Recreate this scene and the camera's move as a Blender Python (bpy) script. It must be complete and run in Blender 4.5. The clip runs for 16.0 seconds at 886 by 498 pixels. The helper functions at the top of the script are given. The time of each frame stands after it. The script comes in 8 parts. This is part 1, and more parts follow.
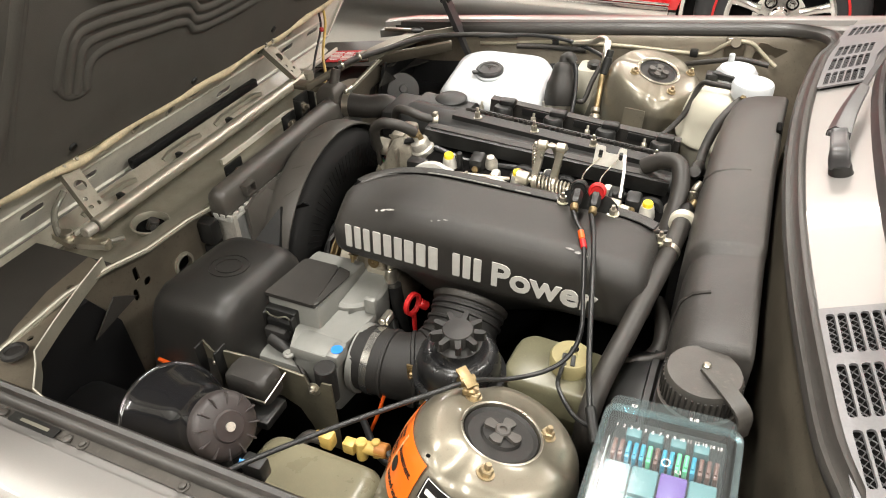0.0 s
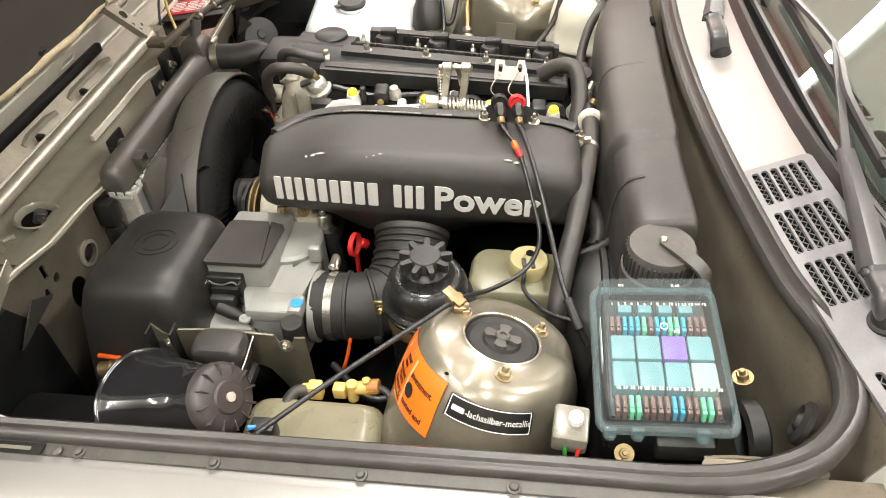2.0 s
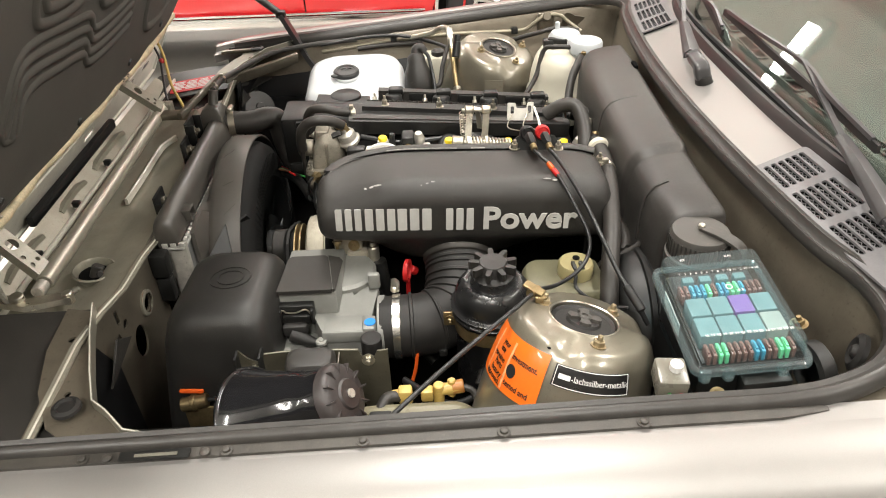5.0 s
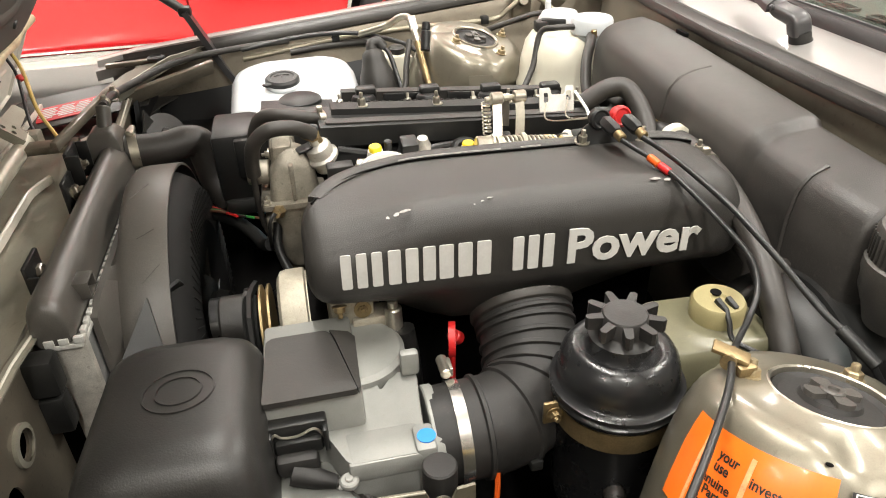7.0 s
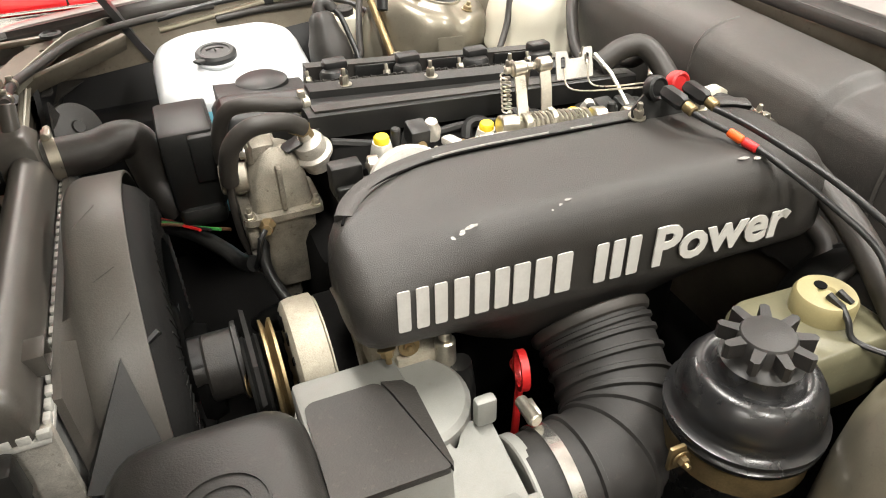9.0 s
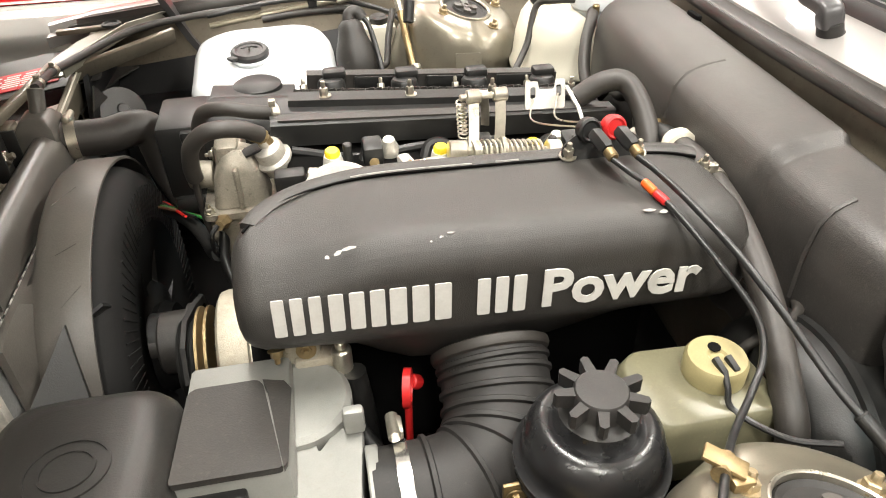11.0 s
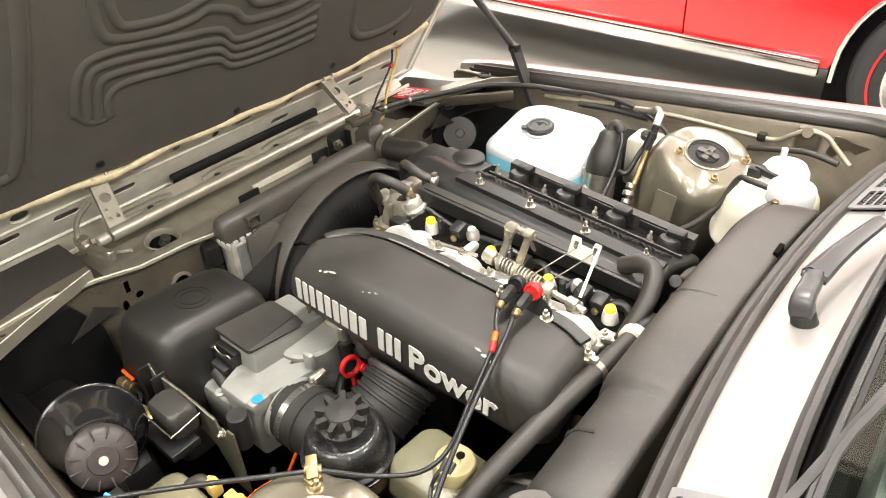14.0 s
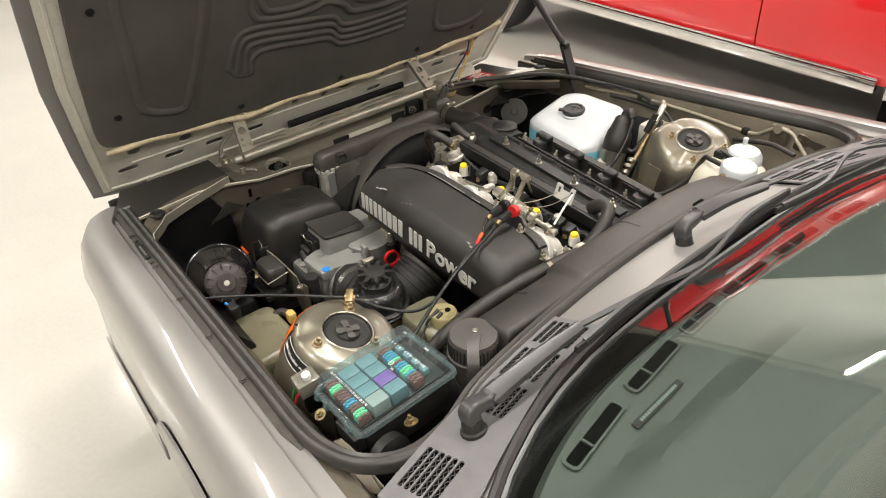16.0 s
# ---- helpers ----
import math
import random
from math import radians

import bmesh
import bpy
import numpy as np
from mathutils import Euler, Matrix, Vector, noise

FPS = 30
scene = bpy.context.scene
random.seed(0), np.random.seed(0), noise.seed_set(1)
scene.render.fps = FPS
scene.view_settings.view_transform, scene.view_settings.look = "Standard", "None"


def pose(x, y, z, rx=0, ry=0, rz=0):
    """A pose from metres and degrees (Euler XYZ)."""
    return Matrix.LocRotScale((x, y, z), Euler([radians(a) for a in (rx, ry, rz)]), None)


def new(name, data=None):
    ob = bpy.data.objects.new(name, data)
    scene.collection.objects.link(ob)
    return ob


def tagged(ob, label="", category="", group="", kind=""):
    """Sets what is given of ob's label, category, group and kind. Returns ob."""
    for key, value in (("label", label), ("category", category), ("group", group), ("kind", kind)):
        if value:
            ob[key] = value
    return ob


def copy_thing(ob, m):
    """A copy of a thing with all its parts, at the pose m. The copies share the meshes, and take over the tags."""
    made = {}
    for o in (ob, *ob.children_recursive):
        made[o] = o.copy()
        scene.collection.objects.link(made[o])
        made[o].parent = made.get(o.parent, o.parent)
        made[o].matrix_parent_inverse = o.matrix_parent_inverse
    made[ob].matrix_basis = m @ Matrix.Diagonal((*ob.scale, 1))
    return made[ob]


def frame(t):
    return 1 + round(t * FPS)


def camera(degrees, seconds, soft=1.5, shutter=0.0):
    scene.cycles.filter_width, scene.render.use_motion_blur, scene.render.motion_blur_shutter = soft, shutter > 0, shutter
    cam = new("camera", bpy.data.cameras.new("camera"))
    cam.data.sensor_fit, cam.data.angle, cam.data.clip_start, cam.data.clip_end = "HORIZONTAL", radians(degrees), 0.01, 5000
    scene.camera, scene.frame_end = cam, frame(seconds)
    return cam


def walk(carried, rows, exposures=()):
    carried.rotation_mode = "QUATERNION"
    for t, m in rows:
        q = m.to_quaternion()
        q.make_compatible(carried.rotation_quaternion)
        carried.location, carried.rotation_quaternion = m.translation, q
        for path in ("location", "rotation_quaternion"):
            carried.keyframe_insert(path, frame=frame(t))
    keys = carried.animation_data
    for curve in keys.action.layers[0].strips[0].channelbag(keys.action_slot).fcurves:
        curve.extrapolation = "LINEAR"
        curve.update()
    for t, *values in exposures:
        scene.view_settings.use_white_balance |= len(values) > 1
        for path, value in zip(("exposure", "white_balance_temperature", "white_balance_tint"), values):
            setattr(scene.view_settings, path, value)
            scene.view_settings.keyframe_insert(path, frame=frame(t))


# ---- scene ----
cam = camera(64.65, 16.0, soft=1.05)
ROWS = [
    (0.0, 0.1594, -1.0163, 1.4950, 53.04, 1.87, 23.20),
    (0.5, 0.0797, -0.9905, 1.4771, 50.23, 1.98, 22.87),
    (1.0, 0.0289, -1.0191, 1.4718, 49.02, 1.94, 20.19),
    (1.5, 0.0111, -1.0519, 1.4851, 48.12, 1.82, 11.52),
    (2.0, 0.0084, -1.0813, 1.4961, 47.69, 1.65, 6.01),
    (2.5, -0.0231, -1.0952, 1.5059, 47.61, 1.55, 3.95),
    (3.0, -0.0702, -1.1248, 1.5080, 47.59, 1.51, 2.26),
    (3.5, -0.1179, -1.1452, 1.5160, 48.10, 1.46, -0.34),
    (4.0, -0.1489, -1.2100, 1.5170, 51.34, 1.43, -0.76),
    (4.2, -0.1533, -1.2500, 1.5177, 52.10, 1.48, -1.12),
    (6.3, -0.3029, -1.0725, 1.3348, 57.53, 2.09, -7.16),
    (6.5, -0.3196, -1.0087, 1.3136, 57.60, 1.73, -9.22),
    (7.0, -0.3670, -0.8663, 1.2548, 57.80, 1.71, -12.34),
    (7.5, -0.4256, -0.7685, 1.2205, 57.66, 1.59, -16.14),
    (8.0, -0.4627, -0.6907, 1.2200, 56.18, 1.51, -20.56),
    (8.2, -0.4736, -0.6696, 1.2220, 55.03, 1.49, -22.29),
    (10.3, -0.4575, -0.6685, 1.2367, 53.24, 1.12, -21.07),
    (10.5, -0.4251, -0.6883, 1.2412, 53.19, 1.28, -18.20),
    (11.0, -0.2881, -0.7372, 1.2643, 53.56, 1.04, -11.08),
    (11.5, -0.1200, -0.7625, 1.3335, 53.86, 1.36, -1.98),
    (12.0, -0.0017, -0.7693, 1.4070, 54.38, 1.72, 9.58),
    (12.5, 0.1030, -0.7430, 1.4426, 54.75, 2.01, 17.68),
    (13.0, 0.1919, -0.7274, 1.4801, 54.25, 2.08, 25.55),
    (13.5, 0.2885, -0.7418, 1.5304, 54.03, 2.17, 33.11),
    (14.0, 0.4098, -0.7728, 1.5585, 54.09, 2.28, 39.48),
    (14.5, 0.5154, -0.7963, 1.5927, 53.72, 2.25, 43.47),
    (15.0, 0.6078, -0.8482, 1.6216, 53.69, 2.18, 46.86),
    (15.5, 0.7230, -0.9160, 1.6730, 53.75, 2.09, 48.70),
    (16.0, 0.8520, -0.9796, 1.7147, 53.92, 2.06, 50.20),
]
walk(cam, [(t, pose(x, y, z, a, b, c)) for t, x, y, z, a, b, c in ROWS],
     exposures=[(0.0, 0.15), (1.0, 0.35), (2.5, 0.5), (3.1, 0.35), (3.5, 0.05), (4.2, 0.05), (6.5, 0.1), (7.0, 0.37), (8.2, 0.55), (10.3, 0.55), (11.0, 0.7), (12.5, 0.65), (14.5, 0.6), (15.0, 0.28), (15.5, -0.17), (16.0, -0.32)])

# ---- world and lamps ----
FLOOR = 0.08
world = bpy.data.worlds.new("world")
scene.world = world
world.use_nodes = True
world.node_tree.nodes["Background"].inputs[0].default_value = (0.95, 0.98, 1.0, 1)
world.node_tree.nodes["Background"].inputs[1].default_value = 0.01
LAMP_POWER = 62.0
LAMP_SPOTS = [(x, y) for x in (-4.55, -2.45, -0.35, 1.75) for y in (-2.2, 0.15, 3.2)] + [(-5.4, 5.5), (-2.6, 5.5)]
for lx, ly in LAMP_SPOTS:
    tube_light = bpy.data.lights.new("ceiling_lamp", "AREA")
    tube_light.shape, tube_light.size, tube_light.size_y = "RECTANGLE", 0.16, 1.25
    tube_light.energy, tube_light.color = LAMP_POWER, (1.0, 0.965, 0.90)
    lamp_ob = new("ceiling_lamp", tube_light)
    lamp_ob.matrix_world = pose(lx, ly, 3.13, 0, 0, 90 if ly == 3.2 else 0)


# ---- mesh helpers ----
BASE = {}


def turn_to(direction, up=(0, 0, 1)):
    """Rotation whose z axis lies along direction and whose x axis is as level as can be."""
    z = Vector(direction).normalized()
    x = Vector(up).cross(z)
    if x.length < 1e-4:
        x = Vector((1, 0, 0))
    x.normalize()
    return Matrix((x, z.cross(x), z)).transposed().to_4x4()


def box(c, size, bevel=0.004, rot=(0, 0, 0), seg=2):
    bm = bmesh.new()
    bmesh.ops.create_cube(bm, size=1)
    bmesh.ops.scale(bm, vec=size, verts=bm.verts)
    if bevel:
        bmesh.ops.bevel(bm, geom=list(bm.edges), offset=min(bevel, min(size) * 0.49), segments=seg, profile=0.5, affect="EDGES")
    bm.transform(pose(*c, *rot))
    return bm


def lathe(profile, at, axis=(0, 0, 1), seg=24, cap=True):
    """Turns (radius, height) pairs about an axis."""
    bm = bmesh.new()
    rings = []
    for r, h in profile:
        rings.append([bm.verts.new((r * math.cos(2 * math.pi * k / seg), r * math.sin(2 * math.pi * k / seg), h)) for k in range(seg)])
    for a, b in zip(rings, rings[1:]):
        for k in range(seg):
            bm.faces.new((a[k], a[(k + 1) % seg], b[(k + 1) % seg], b[k]))
    if cap:
        bm.faces.new(list(reversed(rings[0])))
        bm.faces.new(rings[-1])
    bm.transform(Matrix.Translation(at) @ turn_to(axis))
    bmesh.ops.recalc_face_normals(bm, faces=bm.faces)
    return bm


def cyl(p0, p1, r0, r1=None, seg=20, bevel=0.0015):
    r1 = r0 if r1 is None else r1
    p0, p1 = Vector(p0), Vector(p1)
    h = (p1 - p0).length
    b = min(bevel, h * 0.3, r0 * 0.5, r1 * 0.5)
    return lathe([(r0 - b, 0), (r0, b), (r1, h - b), (r1 - b, h)], p0, p1 - p0, seg)


def smooth_path(pts, n=6):
    """Catmull-Rom through the points."""
    p = [Vector(q) for q in pts]
    p = [2 * p[0] - p[1]] + p + [2 * p[-1] - p[-2]]
    out = []
    for i in range(1, len(p) - 2):
        a, b, c, d = p[i - 1 : i + 3]
        for k in range(n):
            t = k / n
            out.append(0.5 * (2 * b + (c - a) * t + (2 * a - 5 * b + 4 * c - d) * t * t + (3 * b - a - 3 * c + d) * t ** 3))
    out.append(p[-2])
    return out


def sweep(path, ring, closed=False, cap=True, up=(0, 0, 1), scales=None):
    """Carries a 2D ring along a path, held upright where it can be."""
    bm = bmesh.new()
    n = len(path)
    rings = []
    last = None
    for i, q in enumerate(path):
        a = path[i - 1] if (i or closed) else path[0]
        b = path[(i + 1) % n] if (i < n - 1 or closed) else path[-1]
        t = (Vector(b) - Vector(a)).normalized()
        if last is None:
            x = t.cross(Vector(up))
            if x.length < 1e-3:
                x = t.cross(Vector((1, 0, 0)))
        else:
            x = last - t * last.dot(t)
        x.normalize()
        last = x
        y = x.cross(t)
        s = scales[i] if scales else 1.0
        rings.append([bm.verts.new(Vector(q) + x * u * s + y * w * s) for u, w in ring])
    m = len(ring)
    pairs = list(zip(rings, rings[1:])) + ([(rings[-1], rings[0])] if closed else [])
    for a, b in pairs:
        for k in range(m):
            bm.faces.new((a[k], a[(k + 1) % m], b[(k + 1) % m], b[k]))
    if cap and not closed:
        bm.faces.new(list(reversed(rings[0])))
        bm.faces.new(rings[-1])
    bmesh.ops.recalc_face_normals(bm, faces=bm.faces)
    return bm


def circle2(r, seg=12):
    return [(r * math.cos(2 * math.pi * k / seg), r * math.sin(2 * math.pi * k / seg)) for k in range(seg)]


def pipe(pts, r, seg=12, n=6, scales=None):
    path = smooth_path(pts, n) if len(pts) > 2 else [Vector(q) for q in pts]
    if scales:
        k = len(path) - 1
        m = len(scales) - 1
        scales = [scales[min(int(i / k * m), m - 1)] * (1 - (i / k * m - min(int(i / k * m), m - 1))) + scales[min(int(i / k * m), m - 1) + 1] * (i / k * m - min(int(i / k * m), m - 1)) for i in range(k + 1)]
    return sweep(path, circle2(r, seg), scales=scales)


def loft(rings, cap=True, closed=True):
    bm = bmesh.new()
    rr = [[bm.verts.new(q) for q in ring] for ring in rings]
    m = len(rr[0])
    for a, b in zip(rr, rr[1:]):
        for k in range(m if closed else m - 1):
            bm.faces.new((a[k], a[(k + 1) % m], b[(k + 1) % m], b[k]))
    if cap and closed:
        bm.faces.new(list(reversed(rr[0])))
        bm.faces.new(rr[-1])
    bmesh.ops.recalc_face_normals(bm, faces=bm.faces)
    return bm


def rounded(poly, r, n=4):
    """A 2D outline with its corners rounded; r may be a list, one for each corner."""
    out = []
    m = len(poly)
    for i in range(m):
        p = Vector(poly[i])
        a, b = Vector(poly[i - 1]) - p, Vector(poly[(i + 1) % m]) - p
        rad = r[i] if isinstance(r, (list, tuple)) else r
        rad = min(rad, a.length * 0.48, b.length * 0.48)
        s, e = p + a.normalized() * rad, p + b.normalized() * rad
        for k in range(n + 1):
            t = k / n
            out.append(tuple(s * (1 - t) ** 2 + p * 2 * t * (1 - t) + e * t * t))
    return out


def rect2(w, h, r=0.01, n=4, c=(0, 0)):
    return rounded([(c[0] - w / 2, c[1] - h / 2), (c[0] + w / 2, c[1] - h / 2), (c[0] + w / 2, c[1] + h / 2), (c[0] - w / 2, c[1] + h / 2)], r, n)


def ellipse2(c, a, b, seg=16):
    return [(c[0] + a * math.cos(2 * math.pi * k / seg), c[1] + b * math.sin(2 * math.pi * k / seg)) for k in range(seg)]


def plate(outline, thick, m, holes=()):
    """A flat plate with holes through it; m carries (u, v, depth) into the place."""
    bm = bmesh.new()
    loops = []
    for loop in (outline, *holes):
        vs = [bm.verts.new((u, v, 0)) for u, v in loop]
        loops.append(vs)
        for k in range(len(vs)):
            bm.edges.new((vs[k], vs[(k + 1) % len(vs)]))
    bmesh.ops.triangle_fill(bm, use_beauty=True, use_dissolve=False, edges=list(bm.edges))
    for f in bm.faces:
        if f.normal.z < 0:
            f.normal_flip()
    made = bmesh.ops.extrude_face_region(bm, geom=list(bm.faces))
    bmesh.ops.translate(bm, vec=(0, 0, thick), verts=[e for e in made["geom"] if isinstance(e, bmesh.types.BMVert)])
    bm.transform(m)
    bmesh.ops.recalc_face_normals(bm, faces=bm.faces)
    return bm


def frame_at(o, u, v):
    """Matrix that carries (u, v, n) of a flat drawing to the place."""
    u, v = Vector(u).normalized(), Vector(v)
    n = u.cross(v).normalized()
    v = n.cross(u)
    m = Matrix((u, v, n)).transposed().to_4x4()
    return Matrix.Translation(o) @ m


def join(*bms):
    out = bmesh.new()
    for b in bms:
        tmp = bpy.data.meshes.new("tmp")
        b.to_mesh(tmp)
        b.free()
        out.from_mesh(tmp)
        bpy.data.meshes.remove(tmp)
    return out


def bolt(at, axis=(0, 0, 1), r=0.006, h=0.006, washer=1.7):
    return join(lathe([(r * washer, 0), (r * washer, 0.0015)], at, axis, 16),
                lathe([(r, 0.0014), (r, h * 0.85), (r * 0.85, h)], at, axis, 6),
                lathe([(r * 0.5, h * 0.9), (r * 0.5, h * 1.6), (r * 0.4, h * 1.75)], at, axis, 8))


def finish(bm, angle=0.65):
    for e in bm.edges:
        e.smooth = e.calc_face_angle(0.0) < angle
    for f in bm.faces:
        f.smooth = True


def part(name, bm, material, parent=None, label="", angle=0.65):
    """One bmesh, drawn in the place's own metres, as a mesh under a thing or a part."""
    finish(bm, angle)
    me = bpy.data.meshes.new(name)
    if parent is not None:
        bm.transform(Matrix.Translation(-BASE[parent.name]))
    bm.to_mesh(me)
    bm.free()
    me.materials.append(material)
    ob = new(name, me)
    if parent is not None:
        ob.parent = parent
        BASE[ob.name] = BASE[parent.name]
    if label:
        tagged(ob, label)
    return ob


def thing(name, at, label, category, group="", kind=""):
    ob = new(name)
    ob.empty_display_size = 0.02
    ob.location = at
    BASE[ob.name] = Vector(at)
    return tagged(ob, label, category, group, kind)


def single(name, bm, material, label, category, group="", kind="", at=None, angle=0.65):
    """A thing of one mesh, its origin at its base."""
    low = min((v.co for v in bm.verts), key=lambda c: c.z)
    o = Vector(at) if at else Vector(low)
    bm.transform(Matrix.Translation(-o))
    ob = part(name, bm, material, None, "", angle)
    ob.location = o
    BASE[ob.name] = o
    return tagged(ob, label, category, group, kind)


def letters(text, size, m, depth=0.0006, align="CENTER", bold=0.0):
    """Built-in font as a bmesh; m carries the flat text into the place."""
    cu = bpy.data.curves.new("letters", "FONT")
    cu.body, cu.size, cu.align_x, cu.align_y, cu.extrude = text, size, align, "CENTER", depth
    cu.resolution_u, cu.offset = 3, bold
    ob = bpy.data.objects.new("letters", cu)
    scene.collection.objects.link(ob)
    dg = bpy.context.evaluated_depsgraph_get()
    me = bpy.data.meshes.new_from_object(ob.evaluated_get(dg))
    bm = bmesh.new()
    bm.from_mesh(me)
    bpy.data.objects.remove(ob)
    bpy.data.meshes.remove(me)
    bm.transform(m)
    return bm


# ---- materials ----
def material(name, color, rough=0.5, metal=0.0, var=0.15, scale=30.0, bump=0.1, coat=0.0, grain=400.0, dirt=0.0, dirt_color=(0.16, 0.13, 0.10), spec=0.5, transmission=0.0, sheen=0.0, flake=0.0, coat_rough=0.06):
    """A surface with wear at two scales: broad blotches and fine grain, in metres."""
    m = bpy.data.materials.new(name)
    m.use_nodes = True
    nt = m.node_tree
    bs = nt.nodes["Principled BSDF"]
    L = nt.links.new
    co = nt.nodes.new("ShaderNodeTexCoord")
    big = nt.nodes.new("ShaderNodeTexNoise")
    big.inputs["Scale"].default_value, big.inputs["Detail"].default_value, big.inputs["Roughness"].default_value = scale, 5, 0.6
    fine = nt.nodes.new("ShaderNodeTexNoise")
    fine.inputs["Scale"].default_value, fine.inputs["Detail"].default_value = grain, 3
    L(co.outputs["Object"], big.inputs["Vector"])
    L(co.outputs["Object"], fine.inputs["Vector"])
    ramp = nt.nodes.new("ShaderNodeMapRange")
    ramp.inputs[1].default_value, ramp.inputs[2].default_value = 0.3, 0.7
    ramp.inputs[3].default_value, ramp.inputs[4].default_value = 1 - var, 1 + var
    L(big.outputs["Fac"], ramp.inputs[0])
    ramp2 = nt.nodes.new("ShaderNodeMapRange")
    ramp2.inputs[1].default_value, ramp2.inputs[2].default_value = 0.3, 0.7
    ramp2.inputs[3].default_value, ramp2.inputs[4].default_value = 1 - var * 0.5 - flake, 1 + var * 0.5 + flake
    L(fine.outputs["Fac"], ramp2.inputs[0])
    mul = nt.nodes.new("ShaderNodeMath")
    mul.operation = "MULTIPLY"
    L(ramp.outputs[0], mul.inputs[0])
    L(ramp2.outputs[0], mul.inputs[1])
    tint = nt.nodes.new("ShaderNodeVectorMath")
    tint.operation = "SCALE"
    tint.inputs[0].default_value = color
    L(mul.outputs[0], tint.inputs["Scale"])
    col = tint.outputs[0]
    if dirt:
        d = nt.nodes.new("ShaderNodeTexNoise")
        d.inputs["Scale"].default_value, d.inputs["Detail"].default_value, d.inputs["Roughness"].default_value = scale * 0.45, 8, 0.7
        L(co.outputs["Object"], d.inputs["Vector"])
        dr = nt.nodes.new("ShaderNodeMapRange")
        dr.inputs[1].default_value, dr.inputs[2].default_value, dr.inputs[4].default_value = 0.5, 0.78, dirt
        L(d.outputs["Fac"], dr.inputs[0])
        mix = nt.nodes.new("ShaderNodeMix")
        mix.data_type = "RGBA"
        L(dr.outputs[0], mix.inputs[0])
        L(col, mix.inputs[6])
        mix.inputs[7].default_value = (*dirt_color, 1)
        col = mix.outputs[2]
        # fine dust specks and small stains
        sp = nt.nodes.new("ShaderNodeTexNoise")
        sp.inputs["Scale"].default_value, sp.inputs["Detail"].default_value, sp.inputs["Roughness"].default_value = 170.0, 3, 0.6
        L(co.outputs["Object"], sp.inputs["Vector"])
        sr_ = nt.nodes.new("ShaderNodeMapRange")
        sr_.inputs[1].default_value, sr_.inputs[2].default_value, sr_.inputs[4].default_value = 0.60, 0.72, dirt * 0.9
        L(sp.outputs["Fac"], sr_.inputs[0])
        mix2 = nt.nodes.new("ShaderNodeMix")
        mix2.data_type = "RGBA"
        L(sr_.outputs[0], mix2.inputs[0])
        L(col, mix2.inputs[6])
        mix2.inputs[7].default_value = (*dirt_color, 1)
        col = mix2.outputs[2]
    L(col, bs.inputs["Base Color"])
    rr = nt.nodes.new("ShaderNodeMapRange")
    rr.inputs[3].default_value, rr.inputs[4].default_value = max(rough - 0.10, 0.02), min(rough + 0.12, 1)
    L(big.outputs["Fac"], rr.inputs[0])
    L(rr.outputs[0], bs.inputs["Roughness"])
    bs.inputs["Metallic"].default_value = metal
    bs.inputs["Specular IOR Level"].default_value = spec
    bs.inputs["Coat Weight"].default_value = coat
    bs.inputs["Coat Roughness"].default_value = coat_rough
    bs.inputs["Transmission Weight"].default_value = transmission
    if sheen:
        bs.inputs["Sheen Weight"].default_value = sheen
    if bump:
        bp = nt.nodes.new("ShaderNodeBump")
        bp.inputs["Strength"].default_value, bp.inputs["Distance"].default_value = bump, 0.001
        L(fine.outputs["Fac"], bp.inputs["Height"])
        L(bp.outputs[0], bs.inputs["Normal"])
    return m


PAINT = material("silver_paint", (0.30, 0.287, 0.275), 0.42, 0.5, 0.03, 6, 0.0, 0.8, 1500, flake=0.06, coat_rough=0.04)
INNERPAINT = material("inner_bonnet_paint", (0.66, 0.635, 0.55), 0.46, 0.12, 0.10, 12, 0.03, 0.25, 900, dirt=0.35, dirt_color=(0.20, 0.17, 0.115), coat_rough=0.2)
# dusty copy of the bay paint, base made paler for the better-lit nose
NOSEPAINT = material("dusty_nose_paint_lit", (0.285, 0.268, 0.215), 0.38, 0.4, 0.16, 14, 0.06, 0.35, 900, dirt=0.45, dirt_color=(0.13, 0.115, 0.085), coat_rough=0.15)
SEALRUBBER = material("taupe_seal_rubber", (0.036, 0.033, 0.030), 0.38, 0, 0.18, 30, 0.12, 0, 900, dirt=0.35, dirt_color=(0.072, 0.065, 0.057), spec=0.45)
DUSTCAP = material("dusty_cap_plastic", (0.060, 0.055, 0.049), 0.46, 0, 0.2, 14, 0.25, 0, 700, dirt=0.4, dirt_color=(0.12, 0.105, 0.09))
OLIVE = material("grimy_olive_sheet", (0.115, 0.105, 0.076), 0.42, 0.4, 0.2, 20, 0.08, 0.2, 800, dirt=0.5, dirt_color=(0.045, 0.040, 0.028), coat_rough=0.2)
CARRIER = material("grimy_taupe_strip", (0.050, 0.045, 0.039), 0.5, 0.1, 0.25, 30, 0.1, 0, 700, dirt=0.4, dirt_color=(0.10, 0.09, 0.075))
TRIMRUBBER = material("mauve_grey_rubber", (0.030, 0.0265, 0.026), 0.42, 0, 0.12, 30, 0.08)
PIPEGREY = material("dull_coated_pipe", (0.30, 0.27, 0.20), 0.4, 0.3, 0.15, 40, 0.05, 0, 600)
ALUDIRTY = material("grimy_cast_aluminium", (0.27, 0.245, 0.20), 0.5, 0.6, 0.25, 45, 0.4, 0, 700, dirt=0.7, dirt_color=(0.10, 0.08, 0.055))
